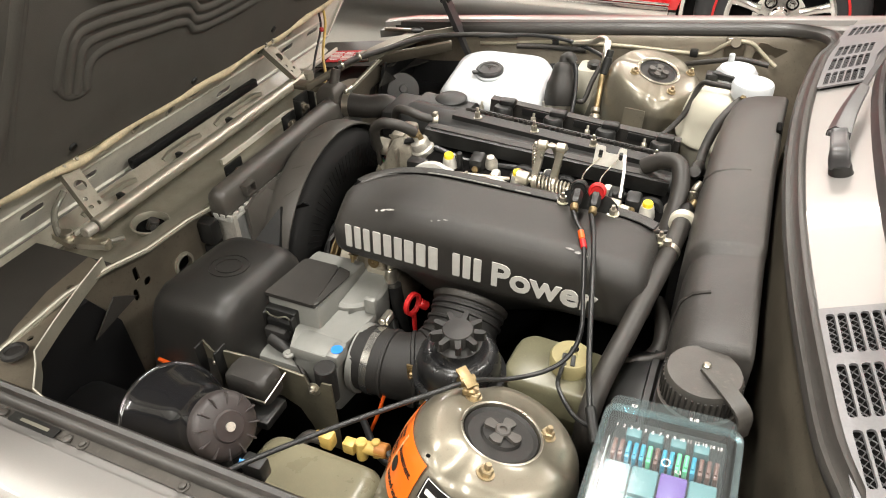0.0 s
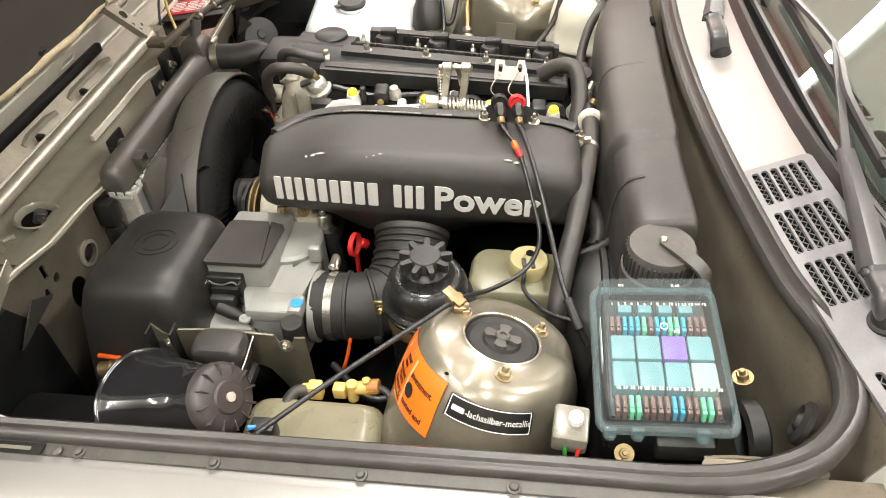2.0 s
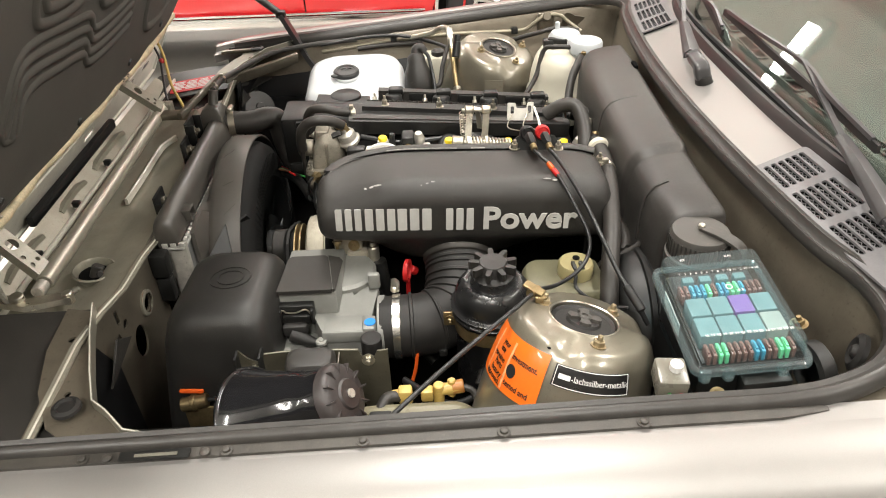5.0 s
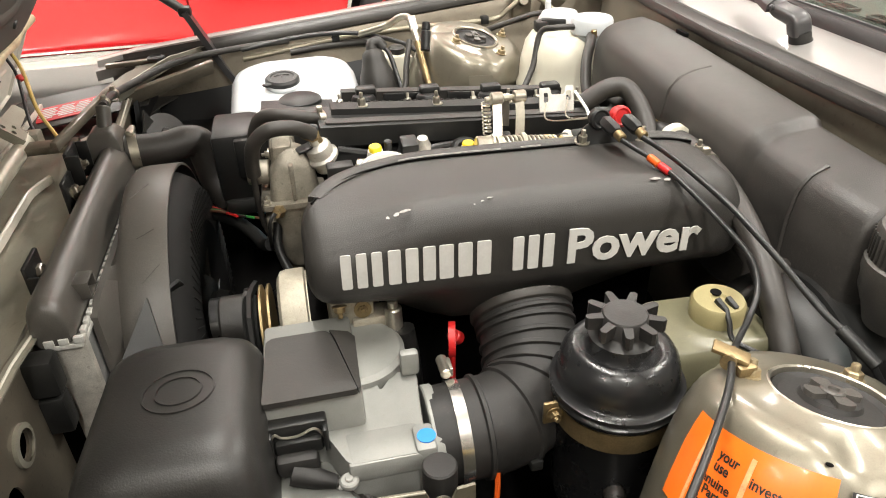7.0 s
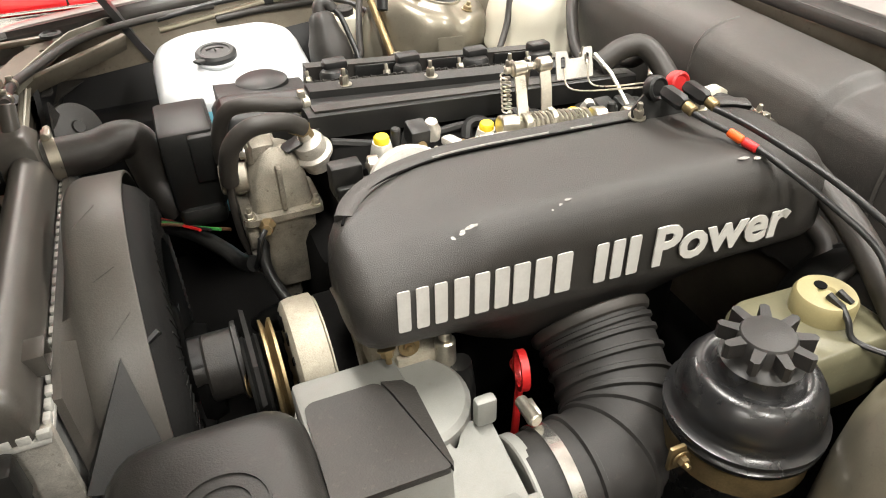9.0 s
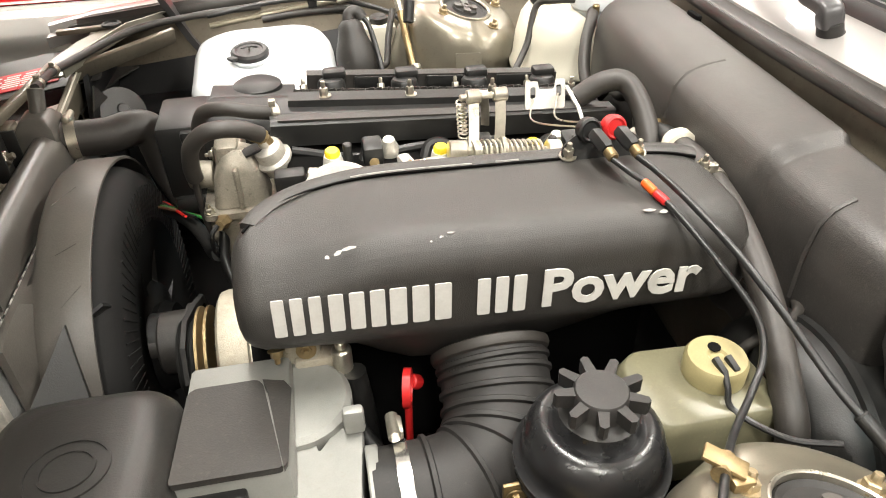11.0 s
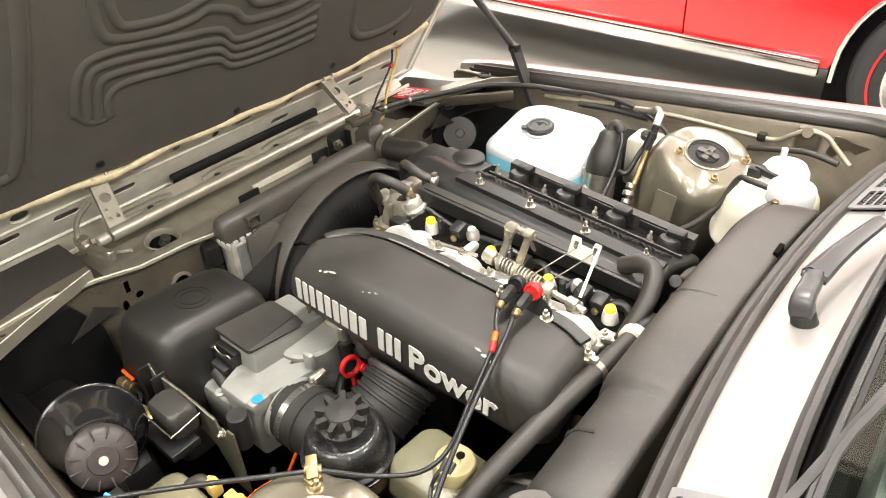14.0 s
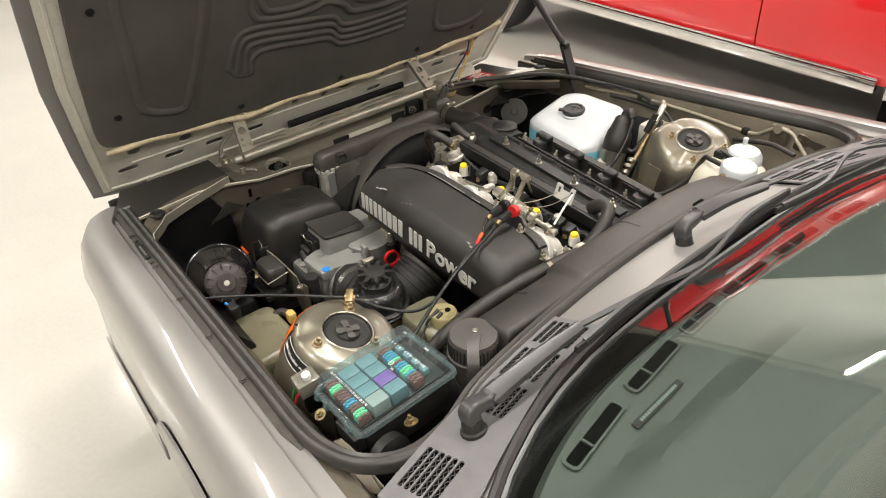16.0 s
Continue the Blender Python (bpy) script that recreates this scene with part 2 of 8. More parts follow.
RADBLACK = material("satin_radiator_plastic", (0.070, 0.064, 0.056), 0.33, 0, 0.18, 15, 0.15, 0, 700, dirt=0.35, dirt_color=(0.06, 0.053, 0.044))
COVERBLACK = material("dull_cover_plastic", (0.036, 0.033, 0.030), 0.44, 0, 0.3, 7, 0.35, 0, 700, dirt=0.5, dirt_color=(0.078, 0.069, 0.059), spec=0.45)
BARSTEEL = material("satin_silver_tube", (0.50, 0.475, 0.40), 0.36, 0.7, 0.10, 30, 0.03, 0.0, 900, dirt=0.25, dirt_color=(0.24, 0.20, 0.13))
# black plastic deepened to carry the shade of corners and the nose gap
DEEPBLACK = material("deep_black_liner_shade", (0.0055, 0.0055, 0.0058), 0.5, 0, 0.2, 20, 0.1, 0, 500, spec=0.35)
WIPERGREY = material("wiper_dark_grey", (0.050, 0.048, 0.049), 0.33, 0, 0.12, 30, 0.05)
SCUFF = material("bare_scuffed_metal", (0.30, 0.29, 0.27), 0.6, 0.2, 0.35, 300, 0.1, 0, 900, dirt=0.5, dirt_color=(0.06, 0.055, 0.05))
BOXGREY = material("clear_grey_plastic", (0.15, 0.142, 0.115), 0.28, 0, 0.08, 30, 0.03, 0.2, 500, dirt=0.2, dirt_color=(0.15, 0.13, 0.10))
# body paint with real grime, base also darkened for the bay's shade
BAY = material("bay_paint_shaded", (0.168, 0.145, 0.110), 0.36, 0.5, 0.16, 14, 0.06, 0.35, 900, dirt=0.5, dirt_color=(0.065, 0.055, 0.040), coat_rough=0.15)
STUDNUT = material("pale_passivated_nut", (0.36, 0.29, 0.18), 0.40, 0.8, 0.2, 60, 0.05, 0, 500)
TOWER = material("tower_paint", (0.195, 0.176, 0.134), 0.37, 0.54, 0.12, 12, 0.06, 0.6, 900, dirt=0.35, dirt_color=(0.10, 0.085, 0.058), coat_rough=0.14)
PLENUM = material("wrinkle_black", (0.028, 0.026, 0.0235), 0.43, 0, 0.20, 12, 0.5, 0, 1100, dirt=0.3, dirt_color=(0.062, 0.055, 0.046))
BLACK = material("black_plastic", (0.011, 0.011, 0.0105), 0.42, 0, 0.25, 25, 0.2, 0, 700, dirt=0.3, dirt_color=(0.034, 0.030, 0.024), spec=0.4)
AIRBOXBLACK = material("satin_moulded_plastic", (0.019, 0.018, 0.0165), 0.40, 0, 0.2, 9, 0.25, 0, 600, dirt=0.35, dirt_color=(0.050, 0.044, 0.037), spec=0.45)
FANBLACK = material("matt_fan_plastic", (0.0095, 0.0092, 0.0088), 0.7, 0, 0.2, 14, 0.2, 0, 600, dirt=0.3, dirt_color=(0.022, 0.020, 0.017), spec=0.25)
SHROUDBLACK = material("dusty_shroud_plastic", (0.082, 0.075, 0.066), 0.42, 0, 0.2, 8, 0.2, 0, 600, dirt=0.4, dirt_color=(0.095, 0.083, 0.068), spec=0.45)
BLACKMATT = material("dusty_black_plastic", (0.027, 0.025, 0.0225), 0.46, 0, 0.22, 10, 0.3, 0, 600, dirt=0.4, dirt_color=(0.07, 0.060, 0.050), spec=0.4)
SATINBLACK = material("satin_black_lacquer", (0.012, 0.012, 0.0125), 0.27, 0, 0.12, 20, 0.02, 0.0, 500, dirt=0.2, dirt_color=(0.04, 0.036, 0.03))
WHEELMETAL = material("polished_wheel_alloy", (0.74, 0.74, 0.73), 0.11, 1.0, 0.06, 30, 0.02)
GLOSSBLACK = material("glossy_black_lacquer", (0.008, 0.008, 0.009), 0.12, 0, 0.15, 20, 0.02, 0.6, 500)
RUBBER = material("rubber", (0.017, 0.016, 0.015), 0.55, 0, 0.22, 30, 0.2, 0, 900, dirt=0.35, dirt_color=(0.045, 0.040, 0.034), spec=0.35)
HOSE = material("hose_rubber", (0.026, 0.023, 0.020), 0.50, 0, 0.2, 40, 0.2, 0, 800, dirt=0.3, dirt_color=(0.065, 0.055, 0.045))
# near-black standing in for shade in openings; also on black parts
DARKVOID = material("void_shade_and_black_metal", (0.0042, 0.0040, 0.0038), 0.85, 0, 0.3, 18, 0.3, 0, 300, spec=0.06)
WHITE = material("white_paint_letters", (0.52, 0.51, 0.48), 0.6, 0, 0.06, 60, 0.1, 0, 500, dirt=0.25, dirt_color=(0.42, 0.39, 0.34))
ALU = material("cast_aluminium", (0.52, 0.495, 0.44), 0.45, 0.55, 0.2, 45, 0.4, 0, 700, dirt=0.4, dirt_color=(0.16, 0.13, 0.09))
ALUDULL = material("dull_cream_alloy", (0.40, 0.365, 0.29), 0.55, 0.35, 0.2, 40, 0.3, 0, 700, dirt=0.5, dirt_color=(0.20, 0.16, 0.10))
UNDERSEAL = material("dusty_underseal", (0.055, 0.052, 0.046), 0.8, 0, 0.2, 6, 0.3, 0, 300)
ALUPALE = material("pale_cast_aluminium", (0.66, 0.64, 0.59), 0.42, 0.4, 0.14, 45, 0.3, 0, 700, dirt=0.25, dirt_color=(0.30, 0.25, 0.17))
STEEL = material("zinc_steel", (0.47, 0.44, 0.37), 0.30, 0.9, 0.15, 60, 0.05, 0, 600, dirt=0.2, dirt_color=(0.3, 0.24, 0.15))
CHROME = material("bright_chrome", (0.75, 0.75, 0.74), 0.08, 1.0, 0.05, 30, 0.0)
BRASS = material("yellow_passivated_steel", (0.25, 0.185, 0.095), 0.42, 0.8, 0.2, 60, 0.05, 0, 500)
YELLOWCAP = material("yellow_plastic", (0.80, 0.60, 0.02), 0.45, 0, 0.08, 60, 0.05)
YELLOWTAG = material("amber_plastic", (0.52, 0.36, 0.10), 0.4, 0, 0.12, 60, 0.05)
BLUEDOT = material("blue_paint_dot", (0.02, 0.20, 0.62), 0.4, 0, 0.1, 90, 0.05)
AFMGREY = material("grey_cast_alloy", (0.235, 0.235, 0.218), 0.50, 0.25, 0.08, 30, 0.25, 0, 800, dirt=0.25, dirt_color=(0.20, 0.18, 0.14))
ORANGE = material("orange_sticker", (0.85, 0.16, 0.012), 0.32, 0, 0.06, 40, 0.02, 0.4)
ORANGEPALE = material("creased_orange_film", (0.80, 0.36, 0.16), 0.3, 0, 0.25, 120, 0.05, 0.4)
INK = material("black_ink", (0.012, 0.012, 0.012), 0.5, 0, 0.1)
STICKBLACK = material("black_sticker", (0.012, 0.012, 0.012), 0.3, 0, 0.1, 40, 0.02, 0.3)
PAPERWHITE = material("white_print", (0.75, 0.74, 0.72), 0.5, 0, 0.05)
REDPLASTIC = material("red_plastic", (0.50, 0.016, 0.016), 0.42, 0, 0.12, 40, 0.05)
REDLABEL = material("red_printed_label", (0.55, 0.02, 0.025), 0.5, 0, 0.1, 40, 0.05)
TANK = material("yellowed_translucent_plastic", (0.29, 0.25, 0.125), 0.38, 0, 0.08, 12, 0.04, 0, 500, dirt=0.25, dirt_color=(0.38, 0.32, 0.17))
TANKW = material("ivory_translucent_plastic", (0.58, 0.55, 0.45), 0.35, 0, 0.05, 10, 0.03, 0, 500, dirt=0.12, dirt_color=(0.5, 0.45, 0.33))
BOTTLE = material("white_translucent_plastic", (0.52, 0.54, 0.55), 0.32, 0, 0.04, 8, 0.03)
FLUID = material("blue_fluid_plastic", (0.22, 0.58, 0.72), 0.30, 0, 0.06, 8, 0.03)
TANKGREY = material("greyed_translucent_plastic", (0.175, 0.16, 0.105), 0.28, 0, 0.12, 14, 0.05, 0, 500, dirt=0.3, dirt_color=(0.20, 0.175, 0.11))
GREENTANK = material("green_grey_plastic", (0.130, 0.122, 0.076), 0.36, 0, 0.1, 14, 0.05, 0, 500, dirt=0.25, dirt_color=(0.25, 0.22, 0.13))
DARKGLASS = material("dark_window_glass", (0.012, 0.014, 0.014), 0.06, 0, 0.05, 4, 0.0, 0.6, 900)
REDPAINT = material("red_car_paint", (0.62, 0.012, 0.016), 0.22, 0, 0.03, 4, 0.0, 1.0, 900)
TYRE = material("tyre_rubber", (0.020, 0.020, 0.021), 0.7, 0, 0.15, 40, 0.2)
LINER = material("hood_liner", (0.098, 0.092, 0.082), 0.80, 0, 0.12, 8, 0.45, 0, 500, dirt=0.25, dirt_color=(0.105, 0.095, 0.082), spec=0.25)
WAX = material("amber_cavity_wax", (0.62, 0.53, 0.35), 0.45, 0.15, 0.25, 40, 0.15)
DASH = material("grey_green_dashboard", (0.085, 0.090, 0.083), 0.55, 0, 0.06, 20, 0.25, 0, 900)
GREYPLASTIC = material("grey_plastic_grille", (0.150, 0.146, 0.150), 0.36, 0, 0.1, 30, 0.1)
RELAYBLUE = material("pale_blue_relay", (0.105, 0.205, 0.22), 0.4, 0, 0.08, 30, 0.05)
RELAYVIOLET = material("violet_relay", (0.15, 0.075, 0.29), 0.4, 0, 0.08, 30, 0.05)
RELAYGREY = material("grey_relay", (0.24, 0.28, 0.26), 0.4, 0, 0.08, 30, 0.05)
FUSEBLUE = material("blue_fuse", (0.03, 0.28, 0.42), 0.35, 0, 0.08)
FUSEGREEN = material("green_fuse", (0.15, 0.62, 0.30), 0.35, 0, 0.08)
FUSEBROWN = material("brown_fuse", (0.16, 0.07, 0.055), 0.35, 0, 0.08)
FLOORMAT = material("sealed_pale_floor", (0.44, 0.425, 0.385), 0.16, 0, 0.05, 1.2, 0.02, 0.4, 60, dirt=0.12, dirt_color=(0.5, 0.48, 0.42))
WALLMAT = material("white_wall_paint", (0.78, 0.77, 0.74), 0.7, 0, 0.03, 2, 0.05, 0, 80)
FINGREY = material("radiator_fin_alloy", (0.30, 0.30, 0.29), 0.5, 0.6, 0.15, 60, 0.2)
CABLE = material("cable_sheath", (0.014, 0.014, 0.014), 0.38, 0, 0.1, 60, 0.05)
STARCAP = material("worn_black_cap", (0.018, 0.017, 0.016), 0.42, 0, 0.2, 20, 0.2, 0, 700, dirt=0.35, dirt_color=(0.05, 0.045, 0.038), spec=0.4)
ENDCAP = material("brown_black_cap", (0.034, 0.028, 0.027), 0.45, 0, 0.2, 20, 0.2, 0, 700, dirt=0.35, dirt_color=(0.075, 0.064, 0.058))
CLAMPSTEEL = material("bright_clamp_steel", (0.66, 0.65, 0.62), 0.2, 0.95, 0.08, 60, 0.03)
AMBERBROWN = material("amber_brown_plastic", (0.36, 0.15, 0.035), 0.4, 0, 0.1)
BROWNWIRE = material("brown_wire", (0.10, 0.045, 0.025), 0.45, 0, 0.1)
GREENWIRE = material("green_wire", (0.03, 0.20, 0.04), 0.4, 0, 0.1)
ORANGEWIRE = material("orange_wire", (0.70, 0.10, 0.01), 0.4, 0, 0.1)


def clear(name, color, rough, gloss=0.9, tone=(1, 1, 1), base=0.045, haze=0.0):
    """Clear sheet: see-through, with gloss that grows at a glancing look."""
    m = bpy.data.materials.new(name)
    m.use_nodes = True
    nt = m.node_tree
    out = nt.nodes["Material Output"]
    tr, gl, mix, lw, pw, ma = (nt.nodes.new("ShaderNode" + k) for k in ("BsdfTransparent", "BsdfGlossy", "MixShader", "LayerWeight", "Math", "Math"))
    tr.inputs[0].default_value = (*color, 1)
    gl.inputs["Roughness"].default_value = rough
    gl.inputs["Color"].default_value = (*tone, 1)
    lw.inputs["Blend"].default_value = 0.5
    pw.operation, ma.operation = "POWER", "MULTIPLY_ADD"
    pw.inputs[1].default_value = 4.0
    ma.inputs[1].default_value, ma.inputs[2].default_value = gloss, base
    nt.links.new(lw.outputs["Facing"], pw.inputs[0])
    nt.links.new(pw.outputs[0], ma.inputs[0])
    nt.links.new(ma.outputs[0], mix.inputs[0])
    nt.links.new(tr.outputs[0], mix.inputs[1])
    nt.links.new(gl.outputs[0], mix.inputs[2])
    last = mix
    if haze:
        df, fog = nt.nodes.new("ShaderNodeBsdfDiffuse"), nt.nodes.new("ShaderNodeMixShader")
        df.inputs[0].default_value = (0.60, 0.65, 0.65, 1)
        fog.inputs[0].default_value = haze
        nt.links.new(mix.outputs[0], fog.inputs[1])
        nt.links.new(df.outputs[0], fog.inputs[2])
        last = fog
    nt.links.new(last.outputs[0], out.inputs[0])
    return m


GLASS = clear("windscreen_glass", (0.80, 0.86, 0.82), 0.01, 1.0)
FUSELID = clear("clear_blue_lid", (0.70, 0.83, 0.85), 0.10, 0.45, base=0.014, haze=0.055)
LIDRIM = clear("frosted_blue_plastic_edge", (0.62, 0.76, 0.78), 0.12, 0.5, base=0.03, haze=0.08)

glow = bpy.data.materials.new("lamp_tube")
glow.use_nodes = True
glow.node_tree.nodes["Principled BSDF"].inputs["Emission Color"].default_value = (1, 0.97, 0.92, 1)
glow.node_tree.nodes["Principled BSDF"].inputs["Emission Strength"].default_value = 6.0


# ---- room ----
def slab(name, c, size, material_, label, category):
    return single(name, box(c, size, 0.0), material_, label, category, kind="structure", at=(c[0], c[1], c[2] - size[2] / 2))


slab("floor", (0, 0.5, FLOOR - 0.05), (18, 13, 0.1), FLOORMAT, "pale cream sealed glossy garage floor", "floor")
slab("wall_north", (0, 6.95, 1.65), (18, 0.1, 3.2), WALLMAT, "plain white painted garage wall", "wall")
slab("wall_south", (0, -5.95, 1.65), (18, 0.1, 3.2), WALLMAT, "plain white painted garage wall", "wall")
slab("wall_west", (-8.95, 0.5, 1.65), (0.1, 12.8, 3.2), WALLMAT, "plain white painted garage wall", "wall")
slab("wall_east", (8.95, 0.5, 1.65), (0.1, 12.8, 3.2), WALLMAT, "plain white painted garage wall", "wall")
slab("ceiling", (0, 0.5, 3.3), (18, 13, 0.1), WALLMAT, "white painted garage ceiling with strip lamps", "ceiling")
first_lamp = None
for lx, ly in LAMP_SPOTS:
    if first_lamp is None:
        first_lamp = thing("ceiling_light", (lx, ly, 3.25), "white ceiling strip light with two glowing tubes", "ceiling light", "strip lights on the ceiling")
        part("housing", box((lx, ly, 3.22), (0.20, 1.36, 0.06), 0.01), WALLMAT, first_lamp)
        for dx in (-0.05, 0.05):
            part("tube", cyl((lx + dx, ly - 0.62, 3.17), (lx + dx, ly + 0.62, 3.17), 0.013, seg=10), glow, first_lamp, "glowing fluorescent tube")
    else:
        copy_thing(first_lamp, pose(lx, ly, 3.25, 0, 0, 90 if ly == 3.2 else 0))


# ---- silver car: body ----
def zt(x):
    return 0.895 + 0.0857 * x


def yf(x):
    return 0.745 + 0.046 * x


def cowl_front(y):
    return 0.272 + 0.18 * y * y - 0.005 * y


def cowl_back(y):
    """Lower edge of the windscreen."""
    return 0.399 + 0.60 * y ** 4


def cowl_edge(y):
    """Rear edge of the painted scuttle panel."""
    return 0.368 + 0.10 * y * y + 0.45 * y ** 4


def cowl_z(x, y):
    """Crowned cowl panel, rising towards the windscreen."""
    k = (x - cowl_front(y)) / (cowl_back(y) - cowl_front(y))
    return 0.951 - 0.035 * y * y + 0.032 * k


car = thing("silver_car", (0, 0, FLOOR), "champagne silver metallic saloon car with its bonnet open", "car")


def side(pts, s):
    return [(x, y * s, z) for x, y, z in pts]


def fender(s):
    rings = []
    for i in range(25):
        x = -0.775 + 0.075 * i
        y, z = yf(x), zt(x) if x < 0.5 else zt(0.5) + 0.06 * (x - 0.5)
        pull = 0.03 * max(0, (-0.68 - x) / 0.095) ** 2
        prof = [(y - 0.014, z - 0.030), (y - 0.014, z - 0.010), (y + 0.016, z - 0.010), (y + 0.019, z + 0.002), (y + 0.030, z + 0.004), (y + 0.056, z + 0.001), (y + 0.082, z - 0.009),
                (y + 0.098, z - 0.026), (y + 0.108, z - 0.06), (y + 0.118, z - 0.112), (y + 0.117, z - 0.120), (y + 0.109, z - 0.126), (y + 0.114, z - 0.20), (y + 0.119, z - 0.30), (y + 0.119, z - 0.34)]
        rings.append([(x, (q - pull) * s, w) for q, w in prof])
    bm = loft(rings, closed=False)
    bmesh.ops.solidify(bm, geom=list(bm.faces), thickness=0.003)
    f = part("fender", bm, PAINT, car, "champagne silver metallic wing panel", angle=0.5)
    # lower side with the wheel arch
    arch = [(-0.02 + 0.335 * math.cos(a), FLOOR + 0.31 + 0.335 * math.sin(a)) for a in [math.pi * k / 16 for k in range(17)]]
    low = [(-0.75, zt(-0.75) - 0.33), (-0.74, FLOOR + 0.32), (-0.37, FLOOR + 0.31)] + list(reversed(arch[1:-1])) + [(0.33, FLOOR + 0.31), (0.34, FLOOR + 0.2), (1.02, FLOOR + 0.2), (1.02, zt(0.5) - 0.31)]
    low.append((0.2, zt(0.2) - 0.335))
    part("lower_wing", plate(low, 0.006, frame_at((0, s * 0.862, 0), (1, 0.046 * s, 0), (0, 0, 1))), PAINT, car)
    # flange bolts
    for x in (-0.433, -0.28, -0.126, 0.022, -0.60):
        part("flange_bolt", lathe([(0.0075, 0.0), (0.0072, 0.0012), (0.0046, 0.0014), (0.0043, 0.004), (0.0034, 0.0046), (0.0, 0.0046)], (x, s * yf(x), zt(x) - 0.0045), (0, 0, 1), 12, cap=False), CARRIER, car)
    # inner wing sheet
    inner = []
    for i in range(16):
        x = -0.70 + 0.07 * i
        y, z = yf(x) - 0.012, zt(x) - 0.014
        inner.append([(x, y * s, z), (x, (y - 0.028) * s, z - 0.004), (x, (y - 0.036) * s, z - 0.02), (x, (y - 0.045) * s, z - 0.08), (x, (y - 0.075) * s, z - 0.13), (x, (y - 0.085) * s, z - 0.22), (x, (y - 0.14) * s, z - 0.45)])
    bm = loft(inner, closed=False)
    bmesh.ops.solidify(bm, geom=list(bm.faces), thickness=0.002)
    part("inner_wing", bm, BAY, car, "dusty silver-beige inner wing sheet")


fender(-1)
fender(1)
PF = frame_at((-0.515, -0.7225, zt(-0.515) - 0.0030), (1, -0.046, 0.0857), (0.0, 1, 0.04))
stamp = part("stamped_plate", plate(rect2(0.082, 0.013, 0.002, 2), 0.0016, PF), BLACK, car, "narrow black plate with illegible marks")
part("plate_marks", plate(rect2(0.050, 0.0042, 0.0006, 1, (0.002, 0)), 0.0005, PF @ pose(0, 0, 0.0015)), BOXGREY, stamp)
for u_ in (-0.056, 0.058):
    part("plate_screw", lathe([(0.006, 0.0), (0.0055, 0.0016), (0.003, 0.003), (0.0, 0.003)], PF @ Vector((u_, 0, 0.0)), (0, 0, 1), 14, cap=False), CARRIER, stamp)

# wheels
for s in (-1, 1):
    w = part("wheel", lathe([(0.20, -0.07), (0.29, -0.075), (0.300, -0.05), (0.302, 0.05), (0.29, 0.075), (0.20, 0.07)], (-0.02, 0.755 * s, FLOOR + 0.307), (0, 1, 0), 40, cap=False), TYRE, car, "black tyre in the wheel arch")
    part("rim", lathe([(0.0, 0.02), (0.12, 0.02), (0.18, 0.05), (0.205, 0.08), (0.21, 0.06)], (-0.02, 0.755 * s, FLOOR + 0.307), (0, s, 0), 32), ALU, w)

# black sheet put in for the shade deep in the bay, and bulkhead
part("bay_shade_sheet", box((-0.28, 0, 0.40), (1.25, 1.30, 0.02), 0.002), DARKVOID, car)
bulk = []
for i in range(21):
    y = -0.70 + 0.07 * i
    x = cowl_front(y)
    bulk.append([(x + 0.002, y, 0.952 - 0.050 * y * y), (x - 0.004, y, 0.93 - 0.05 * y * y), (x - 0.012, y, 0.88), (x - 0.02, y, 0.80), (x - 0.02, y, 0.42)])
bm = loft(bulk, closed=False)
bmesh.ops.solidify(bm, geom=list(bm.faces), thickness=0.003)
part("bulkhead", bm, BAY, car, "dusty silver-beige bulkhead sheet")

# cowl
rings = []
for i in range(41):
    y = -0.82 + 0.041 * i
    a, b = cowl_front(y), cowl_back(y)
    row = [(a + 0.004, y, cowl_z(a, y) - 0.012)]
    for k in range(7):
        x = a + 0.006 + (cowl_edge(y) - a - 0.006) * k / 6
        row.append((x, y, cowl_z(x, y)))
    x = cowl_edge(y) + 0.003
    row.append((x, y, cowl_z(x, y) - 0.014))
    rings.append(row)
bm = loft(rings, closed=False)
bmesh.ops.solidify(bm, geom=list(bm.faces), thickness=0.002)
part("cowl_panel", bm, PAINT, car, "silver painted scuttle panel before the windscreen")
rings = []
for i in range(41):
    y = -0.80 + 0.04 * i
    b = cowl_back(y)
    a = cowl_front(y)
    x = cowl_edge(y) + 0.001
    rings.append([(x, y, cowl_z(x, y) - 0.012), (x + 0.02, y, cowl_z(x, y) - 0.026), (b + 0.03, y, cowl_z(b, y) - 0.022), (b + 0.03, y, cowl_z(b, y) - 0.045), (x, y, cowl_z(x, y) - 0.05)])
# gutter in void near-black, so the shade of the recess is its colour
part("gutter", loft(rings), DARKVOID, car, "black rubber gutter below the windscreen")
path = [(cowl_back(y) + 0.004, y, cowl_z(cowl_back(y), y) + 0.002) for y in [-0.74 + 0.074 * i for i in range(21)]]
part("screen_trim", sweep([Vector(q) for q in path], [(-0.004, -0.003), (0.004, -0.003), (0.003, 0.003), (-0.003, 0.003)]), WIPERGREY, car, "dull metal and rubber windscreen surround")

part("panel_lip", sweep([Vector((cowl_edge(y), y, cowl_z(cowl_edge(y), y) + 0.001)) for y in [-0.72 + 0.06 * i for i in range(25)]], [(-0.004, -0.004), (0.014, -0.004), (0.013, 0.012), (0.008, 0.017), (0.002, 0.016), (-0.002, 0.008)]), TRIMRUBBER, car, "dark rubber lip on the scuttle edge")

